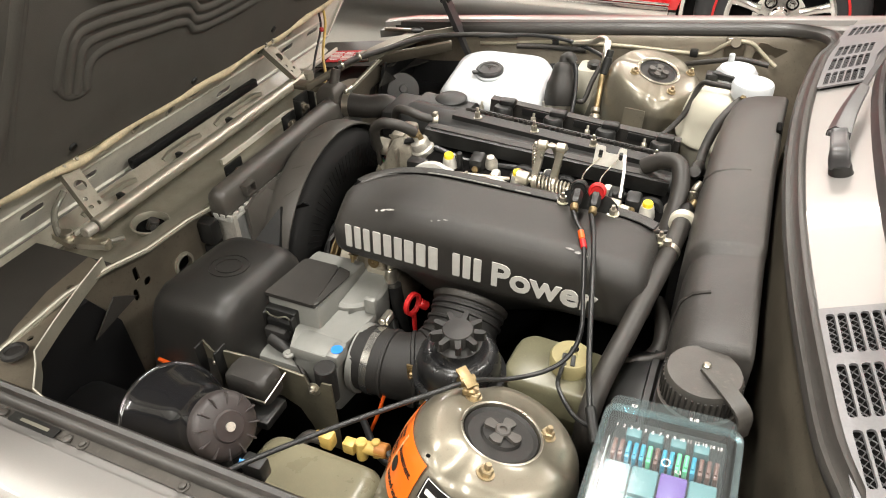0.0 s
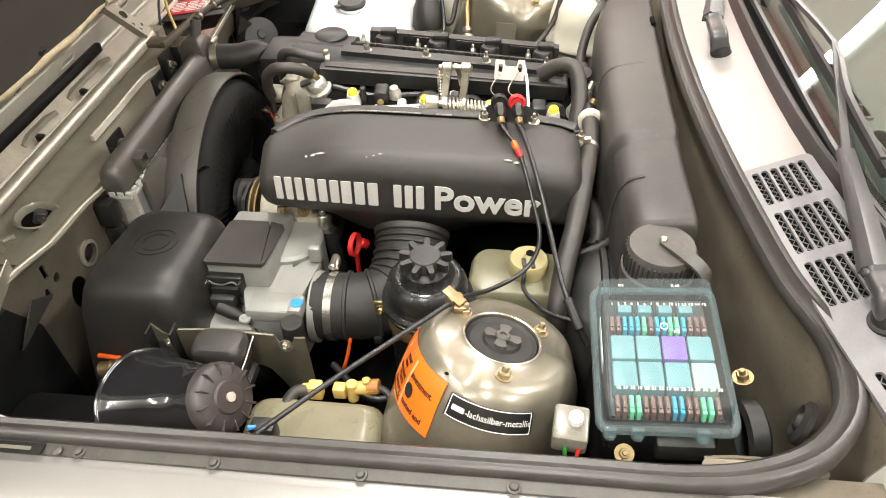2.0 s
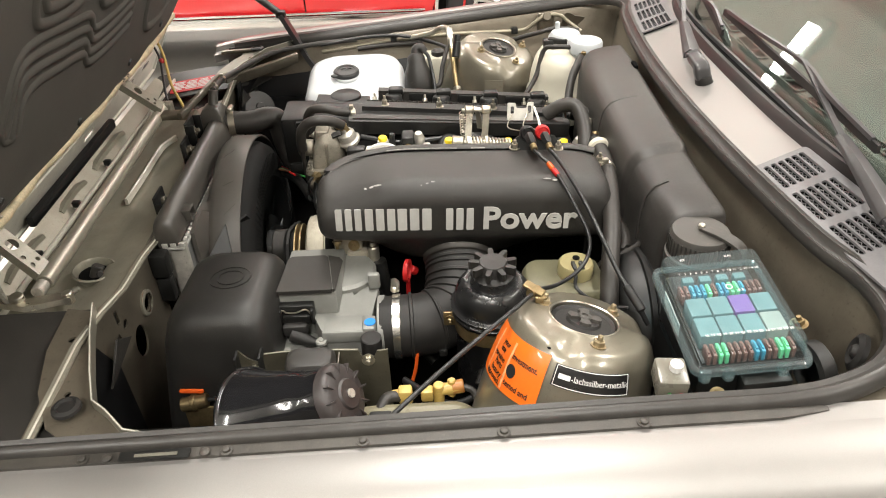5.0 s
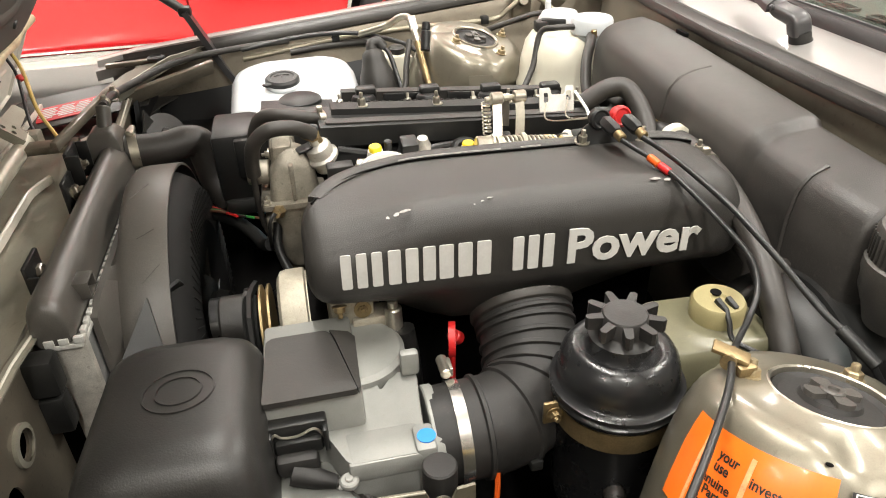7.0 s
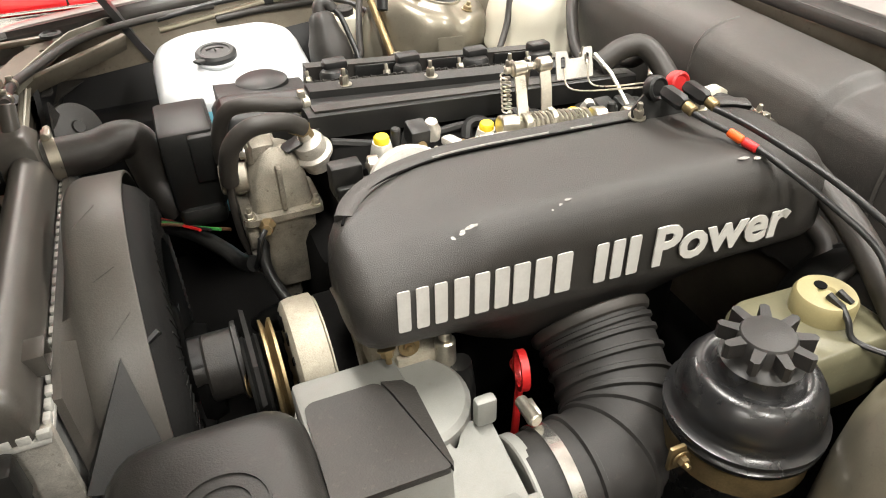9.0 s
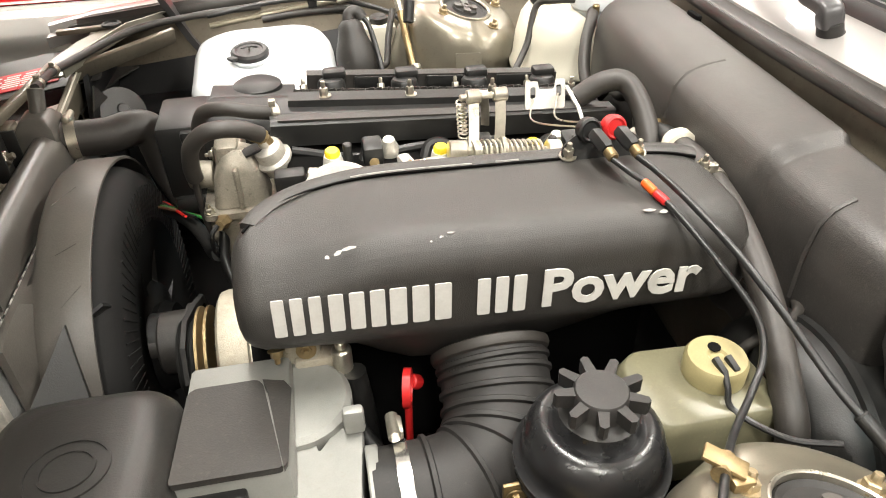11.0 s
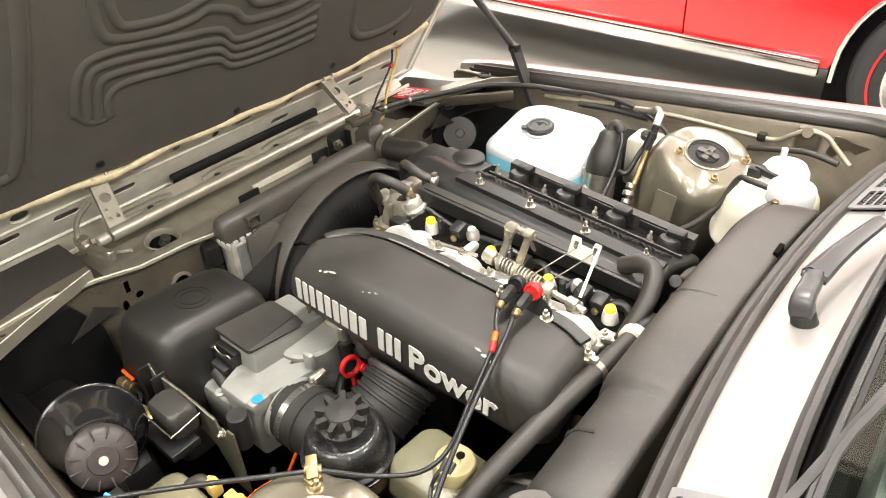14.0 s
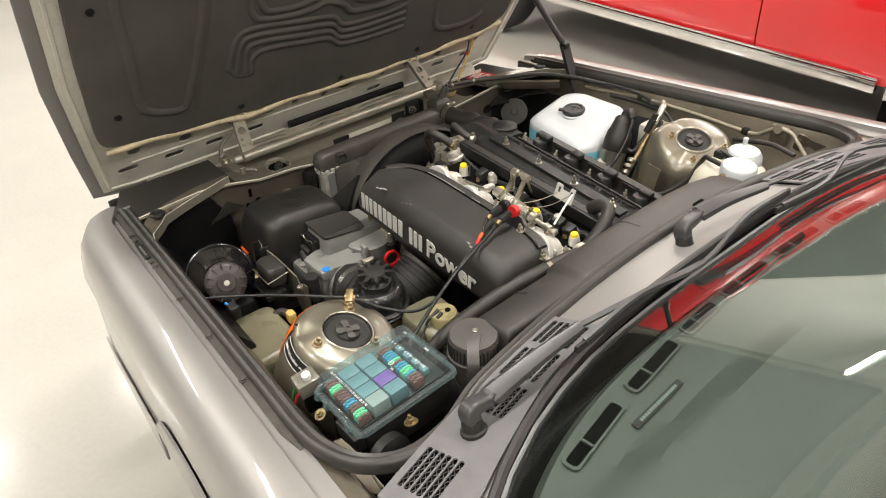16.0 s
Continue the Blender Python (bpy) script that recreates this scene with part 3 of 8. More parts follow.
# rubber seal round the bay
track = [(x, -yf(x) + 0.023, zt(x) - 0.004) for x in (-0.745, -0.65, -0.5, -0.35, -0.2, -0.05, 0.08, 0.18)]
track += [(0.245, -0.724, 0.915), (0.300, -0.700, 0.922), (0.337, -0.650, 0.929), (0.340, -0.58, 0.937)]
track += [(cowl_front(y) - 0.006, y, 0.954 - 0.045 * y * y) for y in (-0.5, -0.4, -0.3, -0.2, -0.1, 0, 0.1, 0.2, 0.3, 0.4, 0.5)]
track += [(0.335, 0.60, 0.936), (0.325, 0.665, 0.929), (0.285, 0.705, 0.922), (0.22, 0.724, 0.914)]
track += [(x, yf(x) - 0.025, zt(x) - 0.002) for x in (0.10, -0.05, -0.2, -0.35, -0.5, -0.65, -0.72)]
ring = [(-0.014, -0.012), (0.014, -0.012), (0.015, -0.002), (0.010, 0.004), (0.005, 0.001), (0.0, 0.003), (-0.005, 0.010), (-0.011, 0.009), (-0.015, 0.002)]
part("bay_seal", sweep(smooth_path(track, 4), [(-u, w) for u, w in ring]), SEALRUBBER, car, "black rubber weather seal along the bay edge", angle=0.9)
slots = smooth_path([(x, -yf(x) + 0.006, zt(x) - 0.009) for x in (-0.74, -0.4, 0.0, 0.10, 0.165, 0.215)], 4)
taper = [1.0 if k < 16 else 1.0 - 0.2 * (k - 16) for k in range(len(slots))]
part("seal_carrier", sweep(slots, [(-0.013, -0.002), (0.010, -0.002), (0.010, 0.003), (-0.013, 0.006)], scales=taper), CARRIER, car)
part("seal_carrier", sweep([Vector((q.x, -q.y, q.z)) for q in slots], [(-0.010, -0.002), (0.013, -0.002), (0.013, 0.006), (-0.010, 0.003)], scales=taper), CARRIER, car)

# strut towers
PROFILE = [(0.0455, 0.002), (0.048, 0.003), (0.052, 0.0), (0.074, -0.001), (0.083, -0.003), (0.089, -0.007), (0.095, -0.015), (0.100, -0.026), (0.106, -0.047), (0.112, -0.082), (0.117, -0.13), (0.122, -0.2), (0.128, -0.36)]


def tower_r(drop):
    for (r0, h0), (r1, h1) in zip(PROFILE[2:], PROFILE[3:]):
        if -drop <= h0 and -drop >= h1:
            return r0 + (r1 - r0) * (h0 + drop) / (h0 - h1)
    return PROFILE[-1][0]


TOWERS = {-1: ((0.003, -0.537, 0.857), (0.20, 0.20, 0.96)), 1: (((-0.004), 0.540, 0.853), (0.22, -0.16, 0.96))}


def tower(s):
    at, ax = TOWERS[s]
    m = Matrix.Translation(at) @ turn_to(ax)
    body = lathe([(r * ((1.05 if r > 0.07 else 0.92) if s > 0 else 1), h) for r, h in PROFILE], at, ax, 64, cap=False)
    bmesh.ops.solidify(body, geom=list(body.faces), thickness=0.003)
    for v in body.verts:
        # shallow pressed dimples round the mounting face
        q = m.inverted() @ v.co
        r, a = math.hypot(q.x, q.y), math.atan2(q.y, q.x)
        if 0.070 < r < 0.104:
            v.co -= (m.to_3x3() @ Vector((0, 0, 1))) * 0.009 * max(0, math.cos(3 * a + 0.6)) ** 6
    tw = part("strut_tower", body, TOWER, car, "silver-beige painted suspension strut tower")
    part("mount_lip", lathe([(0.0450, -0.004), (0.0450, 0.0022), (0.0466, 0.0034), (0.0482, 0.0028), (0.0490, 0.0)], at, ax, 56, cap=False), STEEL, tw, "bright pressed lip round the mount")
    part("rubber_mount", lathe([(0.0, 0.001), (0.022, 0.001), (0.024, -0.003), (0.038, -0.004), (0.0425, -0.001), (0.0448, -0.004), (0.0448, -0.03), (0.0, -0.03)], at, ax, 40, cap=False), RUBBER, tw, "black ribbed rubber strut mount")
    part("hub", lathe([(0.0085, 0.0), (0.0095, 0.006), (0.0080, 0.0075), (0.0045, 0.0075), (0.0040, 0.005), (0.0, 0.005)], at, ax, 20, cap=False), DUSTCAP, tw, "dusty moulded hub")
    petals = []
    for k in range(4):
        b = plate(rounded([(0.006, -0.0045), (0.020, -0.0080), (0.023, 0.0), (0.020, 0.0080), (0.006, 0.0045)], 0.003, 3), 0.0045, m @ pose(0, 0, 0.001, 0, 0, 35 + 90 * k))
        petals.append(b)
    part("vane", join(*petals), DUSTCAP, tw)
    spots = {-1: [(-0.045, -0.501), (0.048, -0.51), (0.007, -0.601)], 1: [(0.062, 0.575), (0.035, 0.483), (-0.052, 0.508)]}[s]
    for bx, by in spots:
        d = Vector((bx - at[0], by - at[1], 0))
        z = at[2] - (ax[0] * d.x + ax[1] * d.y) / ax[2]
        part("stud_nut", bolt((bx, by, z - 0.001), ax, 0.0078, 0.0085, 1.3), STUDNUT, tw, "yellow-passivated stud nut")
    return tw


tower_near = tower(-1)
tower(1)


def on_tower(s, az, drop, lift=0.0012):
    at, ax = TOWERS[s]
    m = Matrix.Translation(at) @ turn_to(ax)
    r = tower_r(drop) * (1.05 if s > 0 else 1) + lift
    return m @ Vector((r * math.cos(az), r * math.sin(az), -drop + lift))


_at, _ax = TOWERS[-1]
_back = (Matrix.Translation(_at) @ turn_to(_ax)).inverted()


def tower_angle(x, y):
    q = _back @ Vector((x, y, 0.85))
    return math.atan2(q.y, q.x)


def patch(a0, a1, d0, d1, n=24, m=8, skew=0.0, lift=0.0012):
    rows = []
    for j in range(m + 1):
        rows.append([tuple(on_tower(-1, a0 + (a1 - a0) * i / n, d0 + (d1 - d0) * j / m + skew * i / n, lift)) for i in range(n + 1)])
    bm = loft(rows, closed=False)
    bmesh.ops.solidify(bm, geom=list(bm.faces), thickness=0.0004)
    return bm


def wrap(bm, a0, d0, radius=0.125, skew=0.0, lift=0.0018):
    """Bends a flat drawing, u along and v up, round the tower."""
    for v in bm.verts:
        a = a0 + v.co.x / radius
        v.co = on_tower(-1, a, d0 - v.co.y + skew * v.co.x, lift + v.co.z)
    return bm


A_OR0, A_OR1 = tower_angle(-0.105, -0.531) - 0.08, tower_angle(-0.066, -0.632)
A_BK0, A_BK1 = tower_angle(-0.056, -0.634), tower_angle(0.049, -0.646)
if A_OR1 < A_OR0:
    A_OR1 += 2 * math.pi
if A_BK1 < A_BK0:
    A_BK1 += 2 * math.pi
sticker = part("warning_sticker", patch(A_OR0, A_OR1, 0.022, 0.097, skew=-0.006), ORANGE, tower_near, "orange sticker with black print, lightly creased")
mid = (A_OR0 + A_OR1) / 2
half = (A_OR1 - A_OR0) / 2 * 0.125
I = Matrix.Identity(4)
for text, size, u, d in (("your", 0.0108, -half * 0.22, 0.036), ("investment.", 0.0112, half * 0.48, 0.042), ("use", 0.0108, -half * 0.26, 0.045), ("genuine", 0.0108, -half * 0.30, 0.057), ("Parts", 0.0108, -half * 0.24, 0.066),
                         ("factory", 0.0108, -half * 0.24, 0.077), ("tested and", 0.0112, half * 0.46, 0.079), ("approved.", 0.0108, -half * 0.30, 0.087)):
    part("print", wrap(letters(text, size, I, 0.0001, bold=0.0002), mid + u / 0.125, d), INK, sticker)
part("print", wrap(plate(ellipse2((0, 0), 0.0095, 0.0095), 0.0003, I), mid + half * 0.22 / 0.125, 0.061), INK, sticker, "black round emblem print")
for da, w_ in ((-0.62, 0.0016), (0.06, 0.0022)):
    part("crease", patch(mid + da * half / 0.125 - w_ / 0.125, mid + da * half / 0.125 + w_ / 0.125, 0.026, 0.092, 2, 10, skew=0.0, lift=0.0016), ORANGEPALE, sticker, "pale crease line")
part("drain_hole", lathe([(0.0026, 0.0), (0.0026, 0.0006), (0.0, 0.0006)], on_tower(-1, tower_angle(-0.046, -0.594), 0.010, 0.0004), TOWERS[-1][1], 12, cap=False), DARKVOID, tower_near, "small dark hole")
black_tag = part("colour_sticker", patch(A_BK0, A_BK1, 0.021, 0.048), STICKBLACK, tower_near, "black paint-colour sticker with white print")
bmid = (A_BK0 + A_BK1) / 2
part("print", wrap(letters("-lachssilber-metallic", 0.0108, I, 0.0001), bmid + 0.012 / 0.118, 0.0345, 0.118), PAPERWHITE, black_tag)
part("print", wrap(plate(rect2(0.017, 0.0062, 0.001), 0.0003, I), bmid - 0.0405 / 0.118, 0.0345, 0.118), PAPERWHITE, black_tag)
part("border", join(*[patch(A_BK0 + 0.02, A_BK1 - 0.02, d, d + 0.0008, 24, 1, lift=0.0017) for d in (0.0218, 0.0464)], *[patch(a_, a_ + 0.008, 0.0218, 0.0472, 1, 8, lift=0.0017) for a_ in (A_BK0 + 0.02, A_BK1 - 0.028)]), PAPERWHITE, black_tag)

# ---- radiator support and nose ----
XS = -0.695
top = [(-0.69, 0.825), (-0.52, 0.835), (-0.44, 0.825), (-0.36, 0.806), (-0.26, 0.800), (-0.20, 0.790), (0.25, 0.790), (0.36, 0.800), (0.50, 0.815), (0.69, 0.825)]
out = top + [(0.69, 0.45), (-0.69, 0.45)]
holes = [list(reversed(rect2(0.46, 0.30, 0.03, 4, (0.02, 0.62)))), ellipse2((-0.292, 0.724), 0.017, 0.017), ellipse2((-0.345, 0.685), 0.022, 0.030), ellipse2((-0.375, 0.748), 0.008, 0.008),
         ellipse2((-0.405, 0.74), 0.006, 0.012), rect2(0.010, 0.026, 0.002, 2, (-0.392, 0.775)), ellipse2((-0.60, 0.79), 0.011, 0.008), ellipse2((0.35, 0.72), 0.017, 0.017), ellipse2((0.45, 0.74), 0.02, 0.015)]
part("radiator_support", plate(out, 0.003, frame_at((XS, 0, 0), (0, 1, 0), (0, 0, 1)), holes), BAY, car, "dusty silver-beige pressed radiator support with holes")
part("flange", sweep([Vector((XS + 0.004, y, z)) for y, z in top], [(-0.0015, -0.002), (0.012, -0.002), (0.012, 0.0005), (-0.0015, 0.0005)]), NOSEPAINT, car)
# pale paint line imitating light caught on the sheet edge
part("seam", sweep([Vector((XS + 0.010, y, z + 0.002)) for y, z in top], circle2(0.0016, 6)), INNERPAINT, car, "sheet edge with its highlight as a pale line")
for hx, hz, r in ((-0.292, 0.724, 0.017),):
    part("grommet_ring", lathe([(r, -0.003), (r + 0.006, 0.0), (r + 0.006, 0.004), (r, 0.005)], (XS + 0.003, hx, hz), (1, 0, 0), 24, cap=False), NOSEPAINT, car)
# upper cross panel
rings = []
for i in range(13):
    y = -0.42 + 0.07 * i
    dip = 0.012 * math.cos((y - 0.02) * 3.2)
    rings.append([(-0.905, y, 0.752), (-0.885, y, 0.764), (-0.84, y, 0.770 - dip), (-0.80, y, 0.768 - dip), (-0.77, y, 0.772 - dip), (-0.74, y, 0.782), (XS - 0.002, y, 0.792)])
bm = loft(rings, closed=False)
bmesh.ops.solidify(bm, geom=list(bm.faces), thickness=0.003)
part("upper_crossmember", bm, NOSEPAINT, car, "dusty silver-beige upper front crossmember")
cup = part("bulb_cup", lathe([(0.036, 0.004), (0.033, 0.006), (0.030, 0.002), (0.027, -0.012), (0.0, -0.014)], (-0.772, -0.267, 0.776), (0.1, 0, 1), 28, cap=False), NOSEPAINT, car)
# dark disc laid in the cup for the shade inside it
part("cup_void", lathe([(0.0265, -0.006), (0.0, -0.006)], (-0.772, -0.267, 0.776), (0.1, 0, 1), 24, cap=False), DARKVOID, cup)
part("bulb_holder", join(cyl((-0.775, -0.27, 0.762), (-0.765, -0.262, 0.785), 0.010), cyl((-0.785, -0.25, 0.765), (-0.76, -0.275, 0.775), 0.006)), BLACKMATT, cup, "grey bulb holder in a round opening")
for y in (-0.22, -0.05, 0.12):
    part("clip", box((-0.885, y, 0.784), (0.014, 0.012, 0.012), 0.002), BLACK, car, "black edge clip")
part("front_rail", plate(rect2(1.16, 0.05, 0.008, 3, (0, 0.02)), 0.003, frame_at((-0.885, 0, 0.764), (0, 1, 0), (-0.75, 0, 0.66))), NOSEPAINT, car)
for y0, y1 in ((-0.30, -0.16), (-0.08, 0.04), (0.09, 0.27)):
    part("pressed_step", sweep([Vector((-0.906, y0, 0.784)), Vector((-0.906, y0 + 0.03, 0.789)), Vector((-0.906, y1 - 0.03, 0.789)), Vector((-0.906, y1, 0.784))], [(-0.008, -0.004), (0.008, -0.004), (0.005, 0.003), (-0.005, 0.003)]), NOSEPAINT, car, "pressed step in the front rail")
# strip added to paint the dark gap between bonnet and rail
part("nose_gap_shade", box((-0.929, 0.075, 0.800), (0.016, 0.43, 0.024), 0.006), DEEPBLACK, car, "black strip put in for the dark gap behind the rail")
part("panel_bead", sweep(smooth_path([(-0.803, -0.021, 0.770), (-0.802, 0.08, 0.770), (-0.801, 0.187, 0.772), (-0.796, 0.218, 0.774), (-0.777, 0.250, 0.778)], 4), [(-0.0035, -0.010), (0.0035, -0.010), (0.003, 0.002), (0.0, 0.0035), (-0.003, 0.002)]), INNERPAINT, car, "pressed bead with a waxed edge")
part("rail_edge", box((-0.868, 0.0, 0.786), (0.006, 1.16, 0.010), 0.002), INNERPAINT, car)
part("nose_panel", box((-0.955, 0, 0.60), (0.02, 1.36, 0.30), 0.004), BLACKMATT, car, "dark grille panel at the nose")
part("lower_nose", box((-0.93, 0, 0.43), (0.06, 1.60, 0.12), 0.02), PAINT, car)
for s in (-1, 1):
    shelf = [(-0.60, 0.700), (-0.50, 0.70), (-0.515, 0.693), (-0.566, 0.680), (-0.598, 0.648), (-0.620, 0.631), (-0.642, 0.579), (-0.671, 0.501), (-0.690, 0.44), (-0.735, 0.43), (-0.728, 0.52), (-0.705, 0.60), (-0.670, 0.660), (-0.635, 0.685)]
    holes_ = [ellipse2((-0.698, 0.50), 0.009, 0.006), ellipse2((-0.665, 0.605), 0.004, 0.005), ellipse2((-0.690, 0.455), 0.004, 0.004)]
    pts = [(x, y * s) for x, y in shelf]
    hp = [[(x, y * s) for x, y in h] for h in holes_]
    part("corner_plate", plate(pts, 0.003, frame_at((0, 0, 0.8400), (1, 0, 0.02), (0, 1, 0)), hp), BAY, car, "dusty silver-beige corner plate with holes")
    part("lamp_cover", plate([(x, y * s) for x, y in ((-0.87, 0.42), (-0.70, 0.42), (-0.685, 0.50), (-0.655, 0.60), (-0.60, 0.695), (-0.78, 0.70), (-0.87, 0.66))], 0.003, frame_at((0, 0, 0.8280 if s < 0 else 0.765), (1, 0, 0.02), (0, 1, 0))), BLACKMATT, car, "black cover over the headlamp rear")
    edge = [Vector((x, y * s, 0.842)) for x, y in shelf[1:9]]
    part("corner_lip", sweep(edge, [(-0.0015, -0.018), (0.0015, -0.018), (0.0015, 0.004), (-0.0015, 0.004)]), NOSEPAINT, car)
    # thin pale sweep, a highlight put on the corner lip as colour
    part("edge_highlight", sweep([q + Vector((0, 0, 0.004)) for q in edge], circle2(0.0008, 6)), INNERPAINT, car, "sheet edge with its highlight as a pale line")
    part("plate_boss", lathe([(0.018, -0.002), (0.017, 0.002), (0.012, 0.004), (0.010, 0.001), (0.0, 0.001)], (-0.648, 0.640 * s, 0.843), (0, 0, 1), 24, cap=False), RUBBER, car, "black rubber stop")
    part("headlamp_housing", box((-0.80, 0.555 * s, 0.640), (0.19, 0.27, 0.24), 0.03), BLACKMATT, car, "black plastic headlamp rear cover")
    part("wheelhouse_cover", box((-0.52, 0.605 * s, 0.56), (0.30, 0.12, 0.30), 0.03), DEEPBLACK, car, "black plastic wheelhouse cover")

for s in (-1, 1):
    # covers and liner take the deepened black, so corner shade is coloured in
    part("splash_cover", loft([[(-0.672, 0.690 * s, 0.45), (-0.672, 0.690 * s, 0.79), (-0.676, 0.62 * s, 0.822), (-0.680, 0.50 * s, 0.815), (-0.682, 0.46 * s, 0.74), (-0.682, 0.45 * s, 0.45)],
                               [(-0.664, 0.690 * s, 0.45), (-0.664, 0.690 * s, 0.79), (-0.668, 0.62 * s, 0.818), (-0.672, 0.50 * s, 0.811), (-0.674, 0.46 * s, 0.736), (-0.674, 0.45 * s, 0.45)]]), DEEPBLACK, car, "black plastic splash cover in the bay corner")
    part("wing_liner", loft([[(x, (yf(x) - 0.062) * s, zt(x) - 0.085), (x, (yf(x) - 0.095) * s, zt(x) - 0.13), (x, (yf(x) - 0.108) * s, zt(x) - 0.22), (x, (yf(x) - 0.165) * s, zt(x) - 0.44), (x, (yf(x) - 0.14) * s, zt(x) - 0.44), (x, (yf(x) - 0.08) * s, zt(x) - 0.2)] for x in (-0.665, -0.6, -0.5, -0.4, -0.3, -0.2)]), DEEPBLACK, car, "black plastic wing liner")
    part("cover_fin", loft([[(-0.662 + d, 0.522 * s, 0.752), (-0.662 + d, 0.467 * s, 0.796), (-0.662 + d, 0.428 * s, 0.768)] for d in (0, 0.003)]), BLACKMATT, car)

# tubular hinge bar
bar = part("hinge_bar", cyl((-0.810, -0.345, 0.815), (-0.826, 0.350, 0.806), 0.0135, seg=20), BARSTEEL, car, "silver tubular hinge bar")
part("bar_clamp", box((-0.826, 0.352, 0.803), (0.04, 0.03, 0.03), 0.004), NOSEPAINT, bar)
part("bar_end", cyl((-0.81, -0.348, 0.815), (-0.8095, -0.372, 0.8155), 0.0105, seg=14), ALU, bar, "pale end plug")

# ---- windscreen and dashboard ----
TILT_UP = math.radians(33)


def screen(y, d, lift=0.0):
    b = cowl_back(y)
    return (b + 0.002 + d * math.cos(TILT_UP) - lift * math.sin(TILT_UP), y * (1 - 0.12 * d), cowl_z(b, y) + 0.003 + d * math.sin(TILT_UP) + lift * math.cos(TILT_UP))


rings = [[screen(-0.72 + 0.06 * i, 0.06 * j) for i in range(25)] for j in range(12)]
bm = loft(rings, closed=False)
bmesh.ops.solidify(bm, geom=list(bm.faces), thickness=0.004)
glass = part("windscreen", bm, GLASS, car, "green-tinted windscreen reflecting the garage lamps")
glass.visible_shadow = False
for s in (-1, 1):
    part("pillar", sweep([Vector(screen(0.735 * s, 0.06 * j, 0.004)) for j in range(12)], [(-0.03, -0.02), (0.03, -0.02), (0.02, 0.015), (-0.02, 0.015)]), PAINT, car)
part("roof_header", sweep([Vector(screen(-0.72 + 0.06 * i, 0.68, 0.01)) for i in range(25)], [(-0.04, -0.02), (0.04, -0.02), (0.03, 0.012), (-0.03, 0.012)]), PAINT, car)


def dash_z(x, y):
    """Padded top with a raised instrument hood on the driver's side."""
    hood = min(1, max(0, (x - 0.550) / 0.05))
    hood = hood * hood * (3 - 2 * hood)
    return 0.978 + 0.030 * hood * math.exp(-((y + 0.30) / 0.24) ** 6) + 0.012 * hood - 0.03 * max(0, x - 0.66)


def vent_x(y):
    return 0.460 + 0.21 * y * y


rings = []
for i in range(57):
    y = -0.70 + 0.025 * i
    x0 = cowl_back(y) + 0.040
    row = [(x0, y, 0.962)]
    for k in range(20):
        x = x0 + 0.012 + 0.024 * k
        row.append((x, y, dash_z(x, y)))
    row += [(x0 + 0.50, y, 0.93), (x0 + 0.51, y, 0.70), (x0, y, 0.70)]
    rings.append(row)
# solid near-black strip that paints the dark gap below the glass
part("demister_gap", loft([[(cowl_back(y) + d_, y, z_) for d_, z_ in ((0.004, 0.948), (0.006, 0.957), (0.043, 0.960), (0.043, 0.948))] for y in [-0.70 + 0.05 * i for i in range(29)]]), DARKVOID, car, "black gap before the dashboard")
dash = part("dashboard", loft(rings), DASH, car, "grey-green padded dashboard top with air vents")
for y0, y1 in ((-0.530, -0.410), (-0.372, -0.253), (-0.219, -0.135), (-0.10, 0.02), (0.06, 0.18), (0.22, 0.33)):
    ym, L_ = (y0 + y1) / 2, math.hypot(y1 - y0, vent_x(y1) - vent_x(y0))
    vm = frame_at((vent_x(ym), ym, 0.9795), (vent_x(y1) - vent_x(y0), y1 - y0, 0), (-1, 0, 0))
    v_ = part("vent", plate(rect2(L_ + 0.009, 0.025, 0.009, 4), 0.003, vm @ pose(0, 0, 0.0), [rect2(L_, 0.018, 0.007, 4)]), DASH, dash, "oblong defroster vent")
    # flat near-black plate for the shade inside the vent
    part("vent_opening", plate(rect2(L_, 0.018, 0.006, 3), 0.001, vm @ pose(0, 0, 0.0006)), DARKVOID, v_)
    part("vent_bar", plate(rect2(0.004, 0.018, 0.001, 1, (-L_ * 0.16, 0)), 0.003, vm @ pose(0, 0, 0.0012)), DASH, v_)
pm = frame_at((0.529, -0.367, 0.9805), (-0.007, 0.096, 0), (-1, 0, 0))
part("plate", plate(rect2(0.112, 0.011, 0.001, 1), 0.0015, pm), INK, dash, "small black plate with illegible marks")
part("plate_marks", join(*[plate(rect2(0.0036, 0.0048, 0.0003, 1, (-0.040 + 0.0055 * k, 0)), 0.0004, pm @ pose(0, 0, 0.0012)) for k in range(16)]), RELAYGREY, dash)

